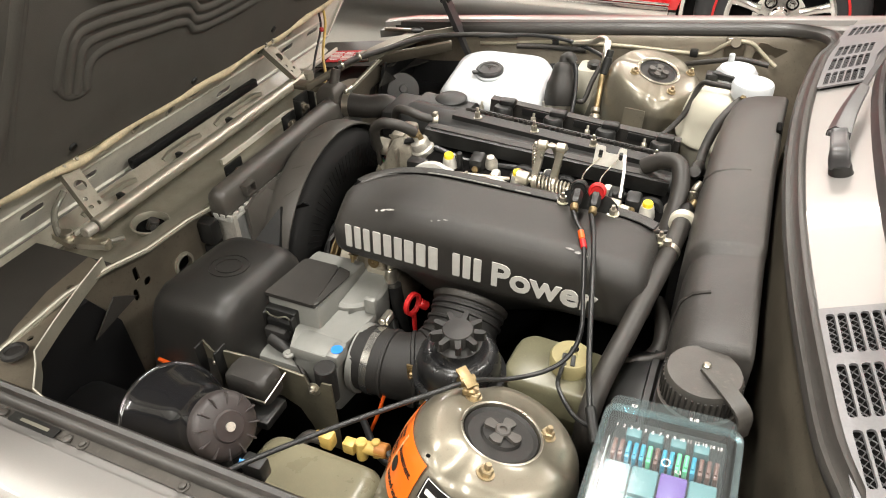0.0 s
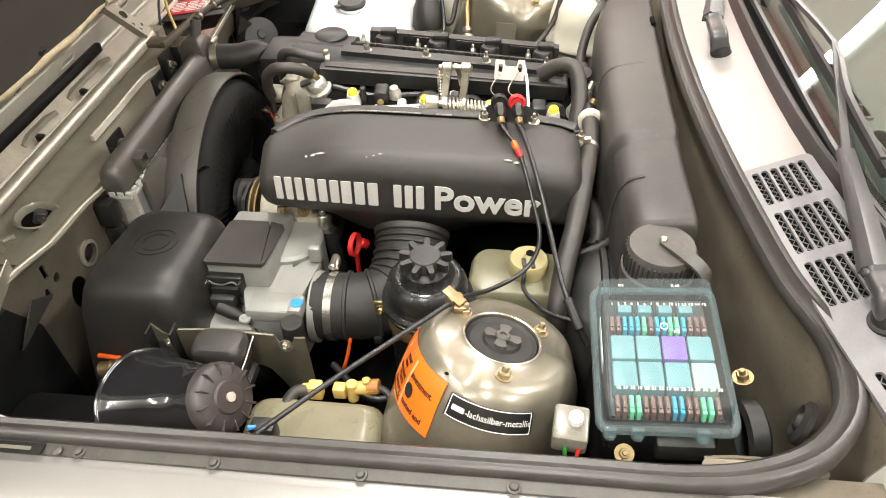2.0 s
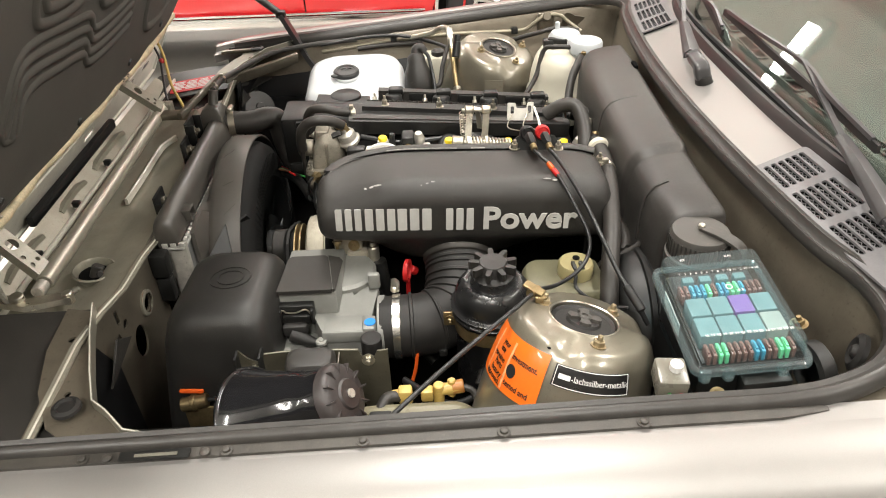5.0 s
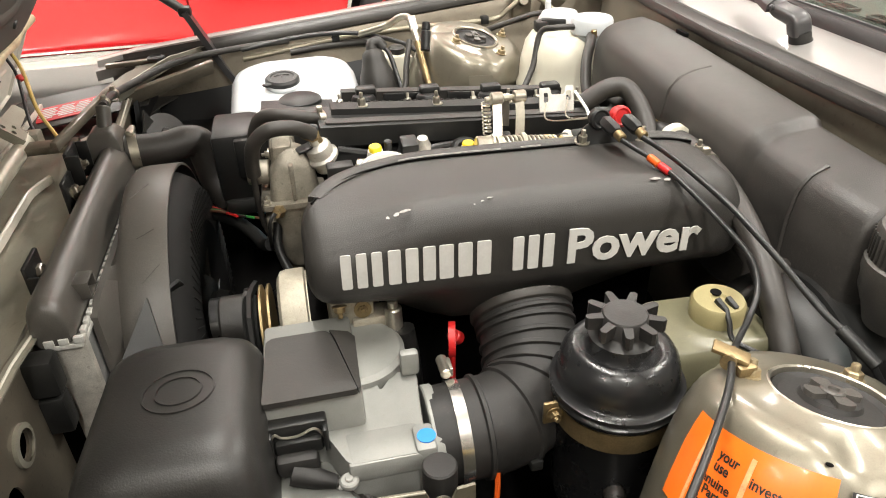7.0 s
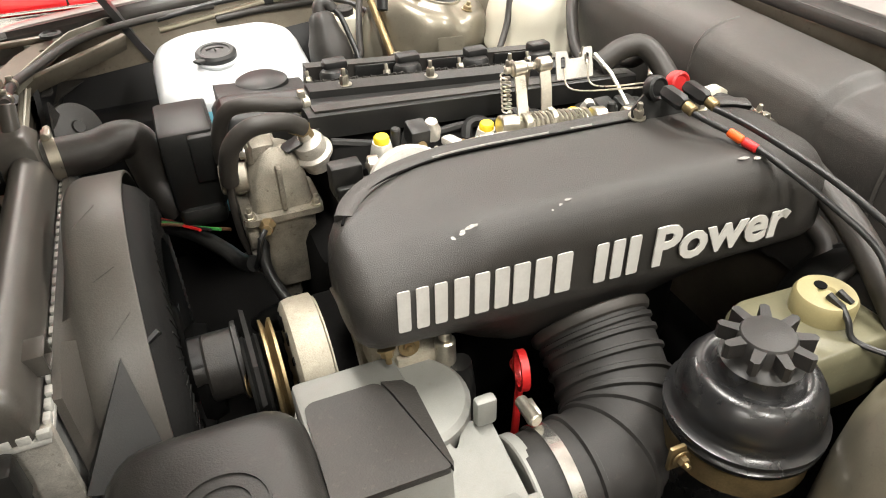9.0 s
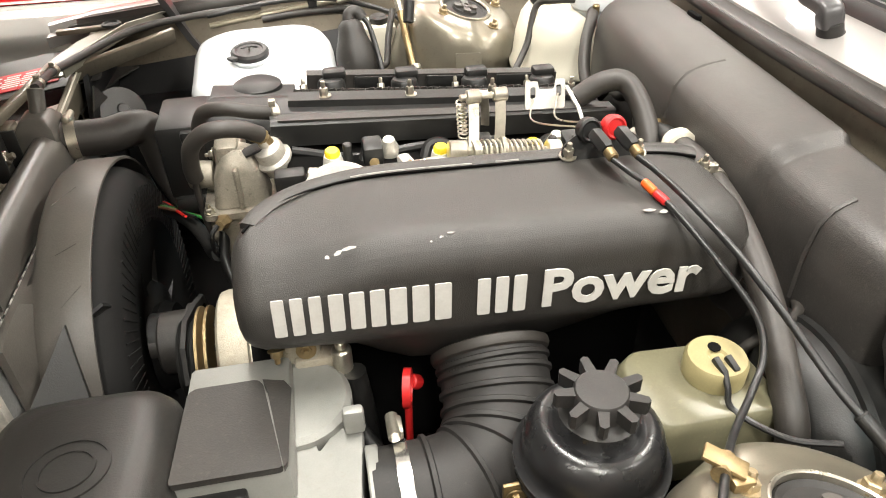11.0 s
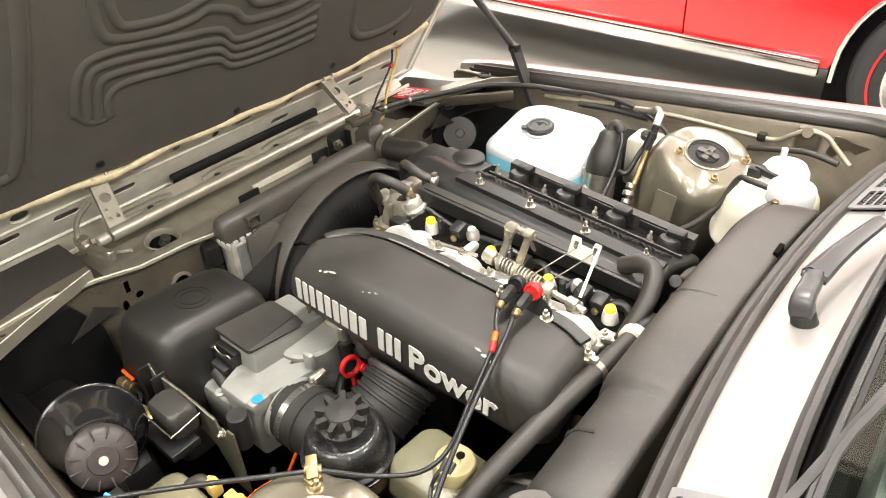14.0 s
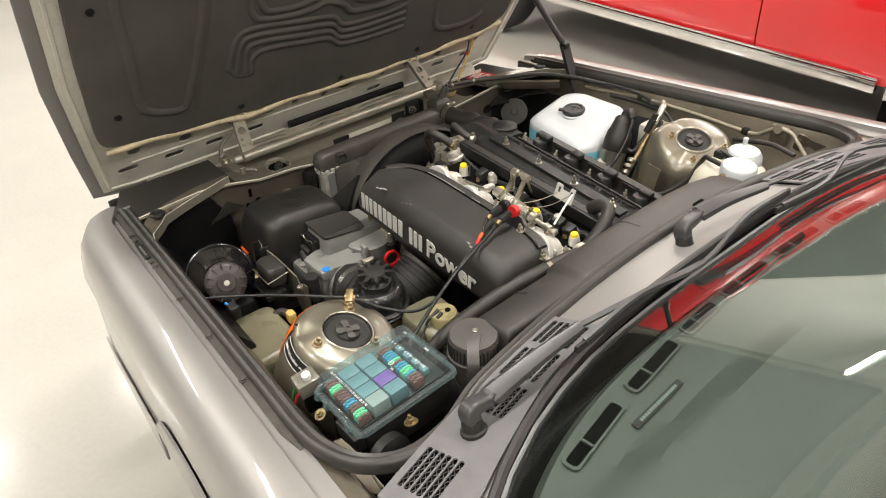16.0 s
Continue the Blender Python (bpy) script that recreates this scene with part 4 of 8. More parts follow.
# cowl grilles
def grille(side, end, label):
    """A moulded plate with three banks of six round-ended slots over a wire mesh."""
    def at_(y, off, lift):
        x = cowl_front(y) + off
        y2 = y + 0.20 * (off - 0.043)
        return Vector((x, y2, cowl_z(x, y2) + lift))

    def bent(bm, lift):
        for v in bm.verts:
            v.co = at_(v.co.x, v.co.y, lift + v.co.z)
        bmesh.ops.recalc_face_normals(bm, faces=bm.faces)
        return bm

    banks = [(0.322, 0.382), (0.397, 0.465), (0.479, 0.541), (0.622, 0.690)]
    first, n_ = 0.312, 22
    ys = [side * (first + (end - first) * i / n_) for i in range(n_ + 1)]
    back = [0.0855 + 0.17 * max(0, abs(y) - 0.45) for y in ys]
    outline = [(ys[0], 0.010), (ys[0] + side * 0.002, 0.0045), (ys[0] + side * 0.008, 0.002)] + [(y, 0.002) for y in ys[1:]]
    outline += [(y, b) for y, b in zip(ys[:0:-1], back[:0:-1])] + [(ys[0] + side * 0.008, 0.0855), (ys[0] + side * 0.002, 0.083), (ys[0], 0.078)]
    slots = []
    for a, b in banks:
        for k in range(6):
            off = 0.0172 + 0.0106 * k
            m, h = side * (a + b) / 2, (b - a) / 2
            slots.append(rect2(2 * h, 0.0080, 0.0039, 3, (m, off)))
    g = part("air_grille", bent(plate(outline, 0.0034, Matrix(), slots), 0.0042), GREYPLASTIC, car, label)
    rows = [[tuple(at_(y, 0.012, 0.0012)), tuple(at_(y, 0.076, 0.0012)), tuple(at_(y, 0.076, 0.0018)), tuple(at_(y, 0.012, 0.0018))] for y in ys]
    # near-black sheet painting the shade under the slots
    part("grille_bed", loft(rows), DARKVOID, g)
    for a, b in banks:
        for k in range(6):
            off = 0.0172 + 0.0106 * k
            for s_ in (0, 1):
                zig = [at_(side * (a + 0.003 + (b - a - 0.006) * i / 6), off + (0.0042 if (i + s_) % 2 else -0.0042), 0.0030) for i in range(7)]
                part("mesh_wire", sweep(zig, [(-0.0007, -0.0006), (0.0007, -0.0006), (0.0, 0.0007)]), GREYPLASTIC, g)
    return g


grille(-1, 0.715, "grey plastic air intake grille with round-ended slots")
grille(1, 0.715, "grey plastic air intake grille with round-ended slots")


# wipers
def wiper(base, collar, bend, tip, b0, b1):
    base, collar, tip, b0, b1 = Vector(base), Vector(collar), Vector(tip), Vector(b0), Vector(b1)
    w = thing("wiper", base, "dark grey windscreen wiper arm with a narrow blade, parked", "wiper", "windscreen wipers")
    part("boot", lathe([(0.019, -0.016), (0.019, -0.010), (0.0155, -0.008), (0.0150, 0.002), (0.0140, 0.006)], base, (-0.30, 0, 1), 24), RUBBER, w, "ribbed black rubber boot")
    top = base + Vector((-0.002, 0, 0.003))
    run = (collar - top).normalized()
    cap = [top, top + Vector((-0.003, 0, 0.010)), top + Vector((-0.004, 0, 0.016)) + run * 0.006, collar - run * 0.006, collar + run * 0.006]
    part("pivot_cap", sweep(smooth_path(cap, 4), rounded([(-0.0135, -0.011), (0.0135, -0.011), (0.0135, 0.011), (-0.0135, 0.011)], 0.006, 3), up=run, scales=[1.0 + 0.10 * math.sin(math.pi * min(1, k / 10)) - 0.012 * k for k in range(4 * (len(cap) - 1) + 1)]), WIPERGREY, w, "dark grey plastic pivot cap")
    axis = Vector((run.y, -run.x, 0)).normalized()
    part("hinge_pin", cyl(collar - axis * 0.015, collar + axis * 0.015, 0.0045), WIPERGREY, w)
    arm = smooth_path([collar + run * 0.002, *[Vector(q) for q in bend]], 6)
    n_ = len(arm)
    part("arm", sweep(arm, [(-0.0145, -0.008), (0.0145, -0.008), (0.0145, 0.001), (0.0135, 0.003), (-0.004, 0.0085), (-0.0065, 0.0085), (-0.0135, 0.002), (-0.0145, 0.0)], scales=[1.10 - 0.45 * k / (n_ - 1) for k in range(n_)]), WIPERGREY, w, "dark grey pressed wiper arm")
    part("arm_rod", sweep([Vector(bend[-1]) - (tip - Vector(bend[-1])) * 0.1, tip], [(-0.0045, -0.002), (0.0045, -0.002), (0.0045, 0.002), (-0.0045, 0.002)]), WIPERGREY, w, "flat grey arm rod")
    mid = b0.lerp(b1, 0.5)
    part("blade", sweep(smooth_path([b0, b0.lerp(mid, 0.5) + Vector((-0.001, 0, 0.002)), mid + Vector((-0.002, 0, 0.003)), b1], 4), [(-0.0035, -0.010), (0.0035, -0.010), (0.0025, 0.002), (-0.0025, 0.002)]), RUBBER, w, "black rubber blade")
    part("bridge", sweep(smooth_path([b0.lerp(b1, 0.03) + Vector((0, 0, 0.003)), b0.lerp(b1, 0.25) + Vector((-0.002, 0, 0.011)), tip + Vector((0, 0, -0.002)), b0.lerp(b1, 0.75) + Vector((-0.002, 0, 0.011)), b0.lerp(b1, 0.97) + Vector((0, 0, 0.003))], 4), [(-0.004, -0.003), (0.004, -0.003), (0.003, 0.003), (-0.003, 0.003)]), WIPERGREY, w, "dark grey blade bridge")
    return w


wiper((0.382, -0.572, 0.972), (0.376, -0.535, 0.993), ((0.380, -0.45, 1.012), (0.386, -0.365, 1.025)), (0.432, -0.140, 1.048), (0.415, -0.408, 1.028), (0.410, 0.16, 1.046))
wiper((0.322, -0.008, 0.972), (0.313, 0.038, 1.001), ((0.326, 0.11, 1.008), (0.348, 0.205, 1.009)), (0.408, 0.42, 1.028), (0.405, 0.14, 1.010), (0.50, 0.68, 1.020))

# ---- bonnet ----
HO, HA = Vector((-0.955, 0, 0.765)), math.radians(28)
HU, HV = Vector((0, 1, 0)), Vector((math.sin(HA), 0, math.cos(HA)))
HM = frame_at(HO, HU, HV)   # (u, v, n); n points to the engine
bonnet = thing("bonnet", HO, "open silver bonnet, dark sound-deadening liner and pressed steel edge", "bonnet")


def on_hood(u, v, n=0.0):
    return HM @ Vector((u, v, n))


edge = [(-0.690, 0.0), (-0.715, 0.18), (-0.742, 0.42), (-0.748, 0.80), (-0.745, 1.12), (0.745, 1.12), (0.748, 0.80), (0.742, 0.42), (0.715, 0.18), (0.690, 0.0), (0.62, -0.010), (-0.62, -0.010)]
part("outer_skin", plate(rounded(edge, 0.02, 3), 0.004, HM @ pose(0, 0, -0.040)), PAINT, bonnet, "champagne silver bonnet skin")
hh = [(-0.59, 0.142, 0.017, 0.014), (-0.452, 0.128, 0.017, 0.013), (-0.204, 0.122, 0.022, 0.010), (-0.118, 0.125, 0.010, 0.009), (-0.017, 0.112, 0.009, 0.009), (0.057, 0.121, 0.024, 0.010), (0.198, 0.116, 0.009, 0.009), (0.421, 0.124, 0.014, 0.011), (0.577, 0.142, 0.012, 0.012)]
ss = [(-0.611, 0.077), (-0.485, 0.074), (-0.368, 0.070), (-0.243, 0.067), (0.177, 0.062), (0.437, 0.072), (0.56, 0.075)]
holes = [ellipse2((u, v), a, b) for u, v, a, b in hh] + [rect2(0.052, 0.017, 0.008, 3, q) for q in ss]
inner_edge = [(-0.682, 0.010), (-0.705, 0.18), (-0.732, 0.42), (-0.738, 0.80), (-0.735, 1.11), (0.735, 1.11), (0.738, 0.80), (0.732, 0.42), (0.705, 0.18), (0.682, 0.010), (0.62, 0.0), (-0.62, 0.0)]
frame_part = part("inner_frame", plate(inner_edge, 0.002, HM @ pose(0, 0, -0.010), holes), INNERPAINT, bonnet, "silver pressed steel inner frame with holes")
for u, v, a, b in hh:
    r_ = [on_hood(u + (a + 0.004) * math.cos(k * math.pi / 10), v + (b + 0.004) * math.sin(k * math.pi / 10), -0.008) for k in range(20)]
    part("hole_rim", sweep(r_, [(-0.004, -0.001), (0.004, -0.001), (0.0, 0.002)], closed=True, up=HM.to_3x3() @ Vector((0, 0, 1))), INNERPAINT, frame_part)
part("edge_fold", sweep([on_hood(u, v, -0.02) for u, v in edge], [(-0.02, -0.004), (0.012, -0.004), (0.012, 0.004), (-0.02, 0.004)], closed=True, up=HM.to_3x3() @ Vector((0, 0, 1))), PAINT, bonnet)
part("edge_step", sweep([on_hood(u * 0.975, v * 0.985 + 0.012, -0.008) for u, v in inner_edge], [(-0.006, -0.002), (0.006, -0.002), (0.003, 0.005), (-0.003, 0.005)], closed=True, up=HM.to_3x3() @ Vector((0, 0, 1))), INNERPAINT, frame_part)
part("frame_bead", sweep([on_hood(u, 0.098, -0.008) for u in (-0.60, -0.3, 0, 0.3, 0.60)], [(-0.004, -0.001), (0.004, -0.001), (0.0, 0.003)], up=HM.to_3x3() @ Vector((0, 0, 1))), INNERPAINT, frame_part)
lin = [(-0.675, 0.235), (-0.66, 0.205), (-0.60, 0.195), (-0.53, 0.180), (-0.42, 0.176), (-0.30, 0.172), (0.0, 0.162), (0.2, 0.162), (0.45, 0.168), (0.60, 0.19), (0.66, 0.23), (0.69, 0.48), (0.69, 1.05), (-0.69, 1.05), (-0.688, 0.48)]
liner = part("liner", plate(rounded(lin, 0.02, 3), 0.014, HM @ pose(0, 0, -0.006)), LINER, bonnet, "matt dark grey moulded sound-deadening liner", angle=1.2)
wav = [on_hood(u, v + 0.004 * math.sin(u * 31), -0.004 + 0.003 * math.sin(u * 17)) for u, v in [(-0.66 + 0.03 * k, 0.196 - 0.034 * min(1, (0.66 - abs(-0.66 + 0.03 * k)) / 0.35)) for k in range(45)]]
part("wax_bead", sweep([q + HM.to_3x3() @ Vector((0, -0.006, 0.010)) for q in wav], circle2(0.0088, 10), scales=[0.70 + 0.40 * abs(math.sin(k * 0.9)) for k in range(45)]), WAX, bonnet, "amber cavity-wax bead along the liner edge")


def ridge(pts, w=0.011, h=0.007):
    path = smooth_path([on_hood(u, v, 0.007) for u, v in pts], 5)
    h *= 0.62
    return part("ridge", sweep(path, [(-w, -0.003), (w, -0.003), (w * 0.5, h * 0.8), (0, h), (-w * 0.5, h * 0.8)], up=HM.to_3x3() @ Vector((0, 0, 1))), LINER, liner, angle=1.3)


nested = [[(-0.338, 0.350), (-0.336, 0.379), (-0.320, 0.448), (-0.269, 0.464), (-0.142, 0.447), (-0.050, 0.432), (-0.013, 0.396), (0.047, 0.389), (0.140, 0.391), (0.205, 0.405)],
          [(-0.318, 0.330), (-0.315, 0.355), (-0.307, 0.424), (-0.269, 0.439), (-0.141, 0.422), (-0.047, 0.405), (-0.005, 0.370), (0.092, 0.365), (0.205, 0.374)],
          [(-0.297, 0.320), (-0.296, 0.336), (-0.290, 0.400), (-0.255, 0.413), (-0.140, 0.397), (-0.049, 0.382), (-0.007, 0.347), (0.097, 0.340), (0.210, 0.348)],
          [(-0.277, 0.318), (-0.275, 0.366), (-0.239, 0.384), (-0.139, 0.372), (-0.047, 0.357), (-0.004, 0.324), (0.100, 0.316), (0.211, 0.321)]]
for g in nested:
    ridge(g, 0.0115, 0.0085)
    ridge([(u, 1.10 - v) for u, v in g], 0.0115, 0.0085)
# the ridges join at both ends in a low step
ridge([(-0.338, 0.352), (-0.318, 0.322), (-0.290, 0.312), (-0.268, 0.318)], 0.010, 0.005)
ridge([(0.206, 0.408), (0.216, 0.37), (0.213, 0.32)], 0.010, 0.005)
ridge([(-0.300, 0.60), (-0.293, 0.564), (-0.285, 0.517), (-0.261, 0.488), (-0.176, 0.474), (-0.110, 0.477), (-0.077, 0.488), (-0.022, 0.466), (0.011, 0.434), (0.081, 0.426), (0.153, 0.429), (0.215, 0.45)], 0.013, 0.009)
ridge([(-0.272, 0.60), (-0.266, 0.556), (-0.253, 0.519), (-0.231, 0.504), (-0.161, 0.498), (-0.110, 0.508), (-0.06, 0.520), (0.0, 0.498), (0.035, 0.466), (0.10, 0.458), (0.19, 0.472)], 0.013, 0.009)
ridge([(-0.605, 0.95), (-0.592, 0.62), (-0.576, 0.458), (-0.562, 0.317), (-0.540, 0.285), (-0.500, 0.266), (-0.465, 0.262), (-0.446, 0.290), (-0.418, 0.443), (-0.402, 0.597), (-0.39, 0.95)], 0.016, 0.010)
ridge([(-0.378, 0.95), (-0.390, 0.594), (-0.406, 0.438), (-0.421, 0.319), (-0.422, 0.244)], 0.010, 0.005)
ridge([(0.335, 0.95), (0.33, 0.62), (0.33, 0.36), (0.36, 0.27), (0.45, 0.25), (0.53, 0.27), (0.55, 0.36), (0.55, 0.95)], 0.016, 0.010)
for u, v in ((-0.62, 0.30), (-0.30, 0.20), (0.02, 0.185), (-0.20, 0.56), (0.30, 0.20), (0.52, 0.22), (0.28, 0.46), (-0.64, 0.62)):
    part("clip", lathe([(0.009, 0.0), (0.008, 0.004), (0.0, 0.005)], on_hood(u, v, 0.008), HM.to_3x3() @ Vector((0, 0, 1)), 14, cap=False), BLACK, liner, "black round liner clip")

# hinge brackets
for y in (-0.305, 0.297):
    a, b = on_hood(y, 0.15, -0.004), Vector((-0.815, y * 1.06, 0.822))
    u = (b - a).normalized()
    n = Vector((0.6, 0, 0.8))
    wdir = n.cross(u).normalized()
    m = frame_at(a, u, wdir)
    L = (b - a).length
    br = part("hinge_bracket", plate(rect2(L, 0.028, 0.006, 3, (L / 2, 0)), 0.003, m, [ellipse2((L * 0.42, 0), 0.010, 0.011), ellipse2((L * 0.66, -0.008), 0.004, 0.004), ellipse2((L * 0.80, 0.008), 0.004, 0.004), ellipse2((L * 0.82, -0.008), 0.004, 0.004)]), NOSEPAINT, bonnet, "painted steel bonnet hinge bracket with holes")
    for q in (-0.0155, 0.0155):
        part("flange", sweep([a + wdir * q, b + wdir * q], [(-0.0015, -0.012), (0.0015, -0.012), (0.0015, 0.003), (-0.0015, 0.003)], up=n), NOSEPAINT, br)
    foot = a + Vector((0.006, 0, 0.004))
    part("foot", box(tuple(foot), (0.012, 0.052, 0.044), 0.004, (0, 28, 0)), NOSEPAINT, br)
    for dy in (-0.014, 0.014):
        part("hinge_bolt", bolt((foot.x + 0.006, foot.y + dy, foot.z), (0.9, 0, 0.45), 0.0065, 0.006), STEEL, br)

# prop strut
strut = thing("bonnet_strut", (-0.497, 0.672, 0.76), "black telescopic bonnet support strut", "strut")
part("lower_tube", sweep([Vector(q) for q in ((-0.497, 0.672, 0.76), (-0.520, 0.672, 0.80), (-0.577, 0.672, 0.922))], [(-0.016, -0.006), (0.016, -0.006), (0.016, 0.006), (-0.016, 0.006)]), WIPERGREY, strut, "dark grey pressed strut arm")
part("knuckle", box((-0.577, 0.672, 0.922), (0.026, 0.026, 0.020), 0.006), BLACK, strut)
part("upper_rod", cyl((-0.577, 0.672, 0.922), (-0.76, 0.676, 1.075), 0.0095), WIPERGREY, strut)
part("upper_rod_end", cyl((-0.73, 0.675, 1.05), (-0.80, 0.69, 1.115), 0.006), STEEL, strut)


# ---- red car ----
red = thing("red_car", (-0.9, 3.1, FLOOR), "bright red classic coupe with chrome sills and red-line tyres", "car")
RY = 2.30
WX, WZ = 0.27, FLOOR + 0.352
prof = lambda x: [(RY + 0.02, FLOOR + 0.335), (RY, FLOOR + 0.37), (RY - 0.010, FLOOR + 0.45), (RY - 0.022, FLOOR + 0.62), (RY - 0.012, FLOOR + 0.75), (RY + 0.03, FLOOR + 0.86), (RY + 0.12, FLOOR + 0.92)]


def red_panel(x0, x1, name, label=""):
    n = 6
    rings = [[(x0 + (x1 - x0) * i / n, y, z) for y, z in prof(0)] for i in range(n + 1)]
    bm = loft(rings, closed=False)
    bmesh.ops.solidify(bm, geom=list(bm.faces), thickness=-0.02)
    return part(name, bm, REDPAINT, red, label)


red_panel(-3.2, -2.02, "front_wing", "bright red lacquered panel")
red_panel(-2.012, -0.782, "door", "bright red lacquered door")
# rear quarter with arch
arch = [(WX + 0.40 * math.cos(math.pi * k / 20), WZ + 0.02 + 0.40 * math.sin(math.pi * k / 20)) for k in range(21)]
rings = []
for i in range(61):
    x = -0.774 + 2.474 * i / 60
    dx = abs(x - WX)
    low = FLOOR + 0.342 if dx >= 0.40 else WZ + 0.02 + math.sqrt(0.16 - dx * dx)
    zs = [max(low, z) for y, z in prof(0)[1:]]
    ys_ = np.interp(zs, [z for y, z in prof(0)], [y for y, z in prof(0)])
    rings.append([(x, float(ys_[0]), low)] + [(x, float(y), z + 0.0005 * k) for k, (y, z) in enumerate(zip(ys_, zs))])
bm = loft(rings, closed=False)
bmesh.ops.solidify(bm, geom=list(bm.faces), thickness=-0.02)
part("rear_quarter", bm, REDPAINT, red, "bright red lacquered rear quarter panel")
part("arch_trim", sweep([Vector((x, RY - 0.030, z)) for x, z in [(WX - 0.40, WZ - 0.05)] + list(reversed(arch)) + [(WX + 0.41, WZ - 0.05)]], circle2(0.011, 8)), CHROME, red, "chrome wheel-arch moulding")
part("sill_trim", box((-1.66, RY - 0.008, FLOOR + 0.335), (2.95, 0.035, 0.055), 0.008), CHROME, red, "bright chrome sill moulding")
part("sill_trim", box((-1.66, RY - 0.016, FLOOR + 0.372), (2.95, 0.02, 0.012), 0.004), CHROME, red)
part("sill_trim", box((1.2, RY - 0.008, FLOOR + 0.335), (1.0, 0.035, 0.055), 0.008), CHROME, red)
part("underbody", box((-0.9, RY + 0.90, FLOOR + 0.33), (4.6, 1.55, 0.10), 0.03), UNDERSEAL, red, "dark shadowed underbody")
part("side_glass", loft([[(x, RY + 0.10 + d_, FLOOR + z_) for x, z_ in ((-1.75, 0.90), (0.75, 0.90), (0.30, 1.30), (-1.15, 1.30))] for d_ in (0.0, 1.35)]), DARKGLASS, red, "dark side windows")
part("roof", box((-0.43, RY + 0.78, FLOOR + 1.33), (1.5, 1.25, 0.06), 0.025), REDPAINT, red, "red roof panel")
part("belt_trim", box((-0.5, RY + 0.09, FLOOR + 0.905), (2.5, 0.02, 0.02), 0.006), CHROME, red, "chrome belt moulding")
part("far_body", box((-0.75, RY + 0.95, FLOOR + 0.63), (4.9, 1.55, 0.52), 0.06), REDPAINT, red)
part("wheel_well", box((WX, RY + 0.13, WZ + 0.1), (0.86, 0.2, 0.62), 0.02), DARKVOID, red)
for wx in (WX, WX - 2.95):
    wheel = part("wheel", lathe([(0.215, -0.10), (0.30, -0.105), (0.335, -0.085), (0.352, -0.05), (0.352, 0.05), (0.335, 0.085), (0.30, 0.105), (0.215, 0.10)], (wx, RY + 0.07, WZ), (0, -1, 0), 56, cap=False), TYRE, red, "black tyre with a thin red line")
    part("red_line", lathe([(0.262, 0.104), (0.262, 0.1075), (0.272, 0.1075), (0.272, 0.104)], (wx, RY + 0.07, WZ), (0, -1, 0), 56, cap=False), REDPLASTIC, wheel)
    part("rim", lathe([(0.222, 0.06), (0.222, 0.100), (0.212, 0.104), (0.200, 0.095), (0.190, 0.05), (0.185, 0.0)], (wx, RY + 0.07, WZ), (0, -1, 0), 48, cap=False), WHEELMETAL, wheel, "polished chrome rim")
    part("brake_drum", lathe([(0.13, 0.0), (0.13, 0.03), (0.10, 0.04), (0.0, 0.04)], (wx, RY + 0.07, WZ), (0, -1, 0), 32, cap=False), DARKVOID, wheel)
    part("wheel_back", lathe([(0.19, -0.02), (0.19, 0.0), (0.0, 0.0)], (wx, RY + 0.07, WZ), (0, -1, 0), 32, cap=False), DARKVOID, wheel)
    part("brake_ring", lathe([(0.150, 0.004), (0.150, 0.012), (0.118, 0.016), (0.114, 0.004)], (wx, RY + 0.07, WZ), (0, -1, 0), 40, cap=False), CARRIER, wheel, "dull brown brake ring")
    for k in range(5):
        a = math.pi / 2 + 2 * math.pi * k / 5
        d = Vector((math.cos(a), 0, math.sin(a)))
        p0, p1 = Vector((wx, RY + 0.004, WZ)) + d * 0.085, Vector((wx, RY - 0.004, WZ)) + d * 0.204
        part("spoke", sweep([p0, p0.lerp(p1, 0.35), p0.lerp(p1, 0.75), p1], [(-0.026, -0.016), (0.026, -0.016), (0.018, 0.006), (0.006, 0.014), (-0.006, 0.014), (-0.018, 0.006)], up=(0, -1, 0), scales=[1.05, 0.80, 0.95, 1.45]), WHEELMETAL, wheel, "polished wheel spoke")
    part("hub_plate", lathe([(0.112, 0.030), (0.114, 0.050), (0.108, 0.060), (0.080, 0.056), (0.048, 0.060), (0.0, 0.060)], (wx, RY + 0.07, WZ), (0, -1, 0), 40, cap=False), WHEELMETAL, wheel, "polished hub plate")
    part("hub_cap", lathe([(0.044, 0.055), (0.042, 0.090), (0.034, 0.097), (0.018, 0.094), (0.0, 0.096)], (wx, RY + 0.07, WZ), (0, -1, 0), 32, cap=False), WHEELMETAL, wheel)
    for k in range(5):
        a = math.pi / 2 + 2 * math.pi * (k + 0.5) / 5
        n0 = (wx + 0.072 * math.cos(a), RY + 0.07, WZ + 0.072 * math.sin(a))
        nut = part("lug_nut", lathe([(0.015, 0.06), (0.015, 0.078), (0.009, 0.086), (0.0, 0.086)], n0, (0, -1, 0), 6, cap=False), WHEELMETAL, wheel)
        part("nut_seat", lathe([(0.026, 0.054), (0.026, 0.0605), (0.019, 0.0595)], n0, (0, -1, 0), 20, cap=False), DARKVOID, nut)


# ---- engine ----
def es(x):
    """The engine leans back: its height falls towards the bulkhead."""
    return -0.08 * (x + 0.13)


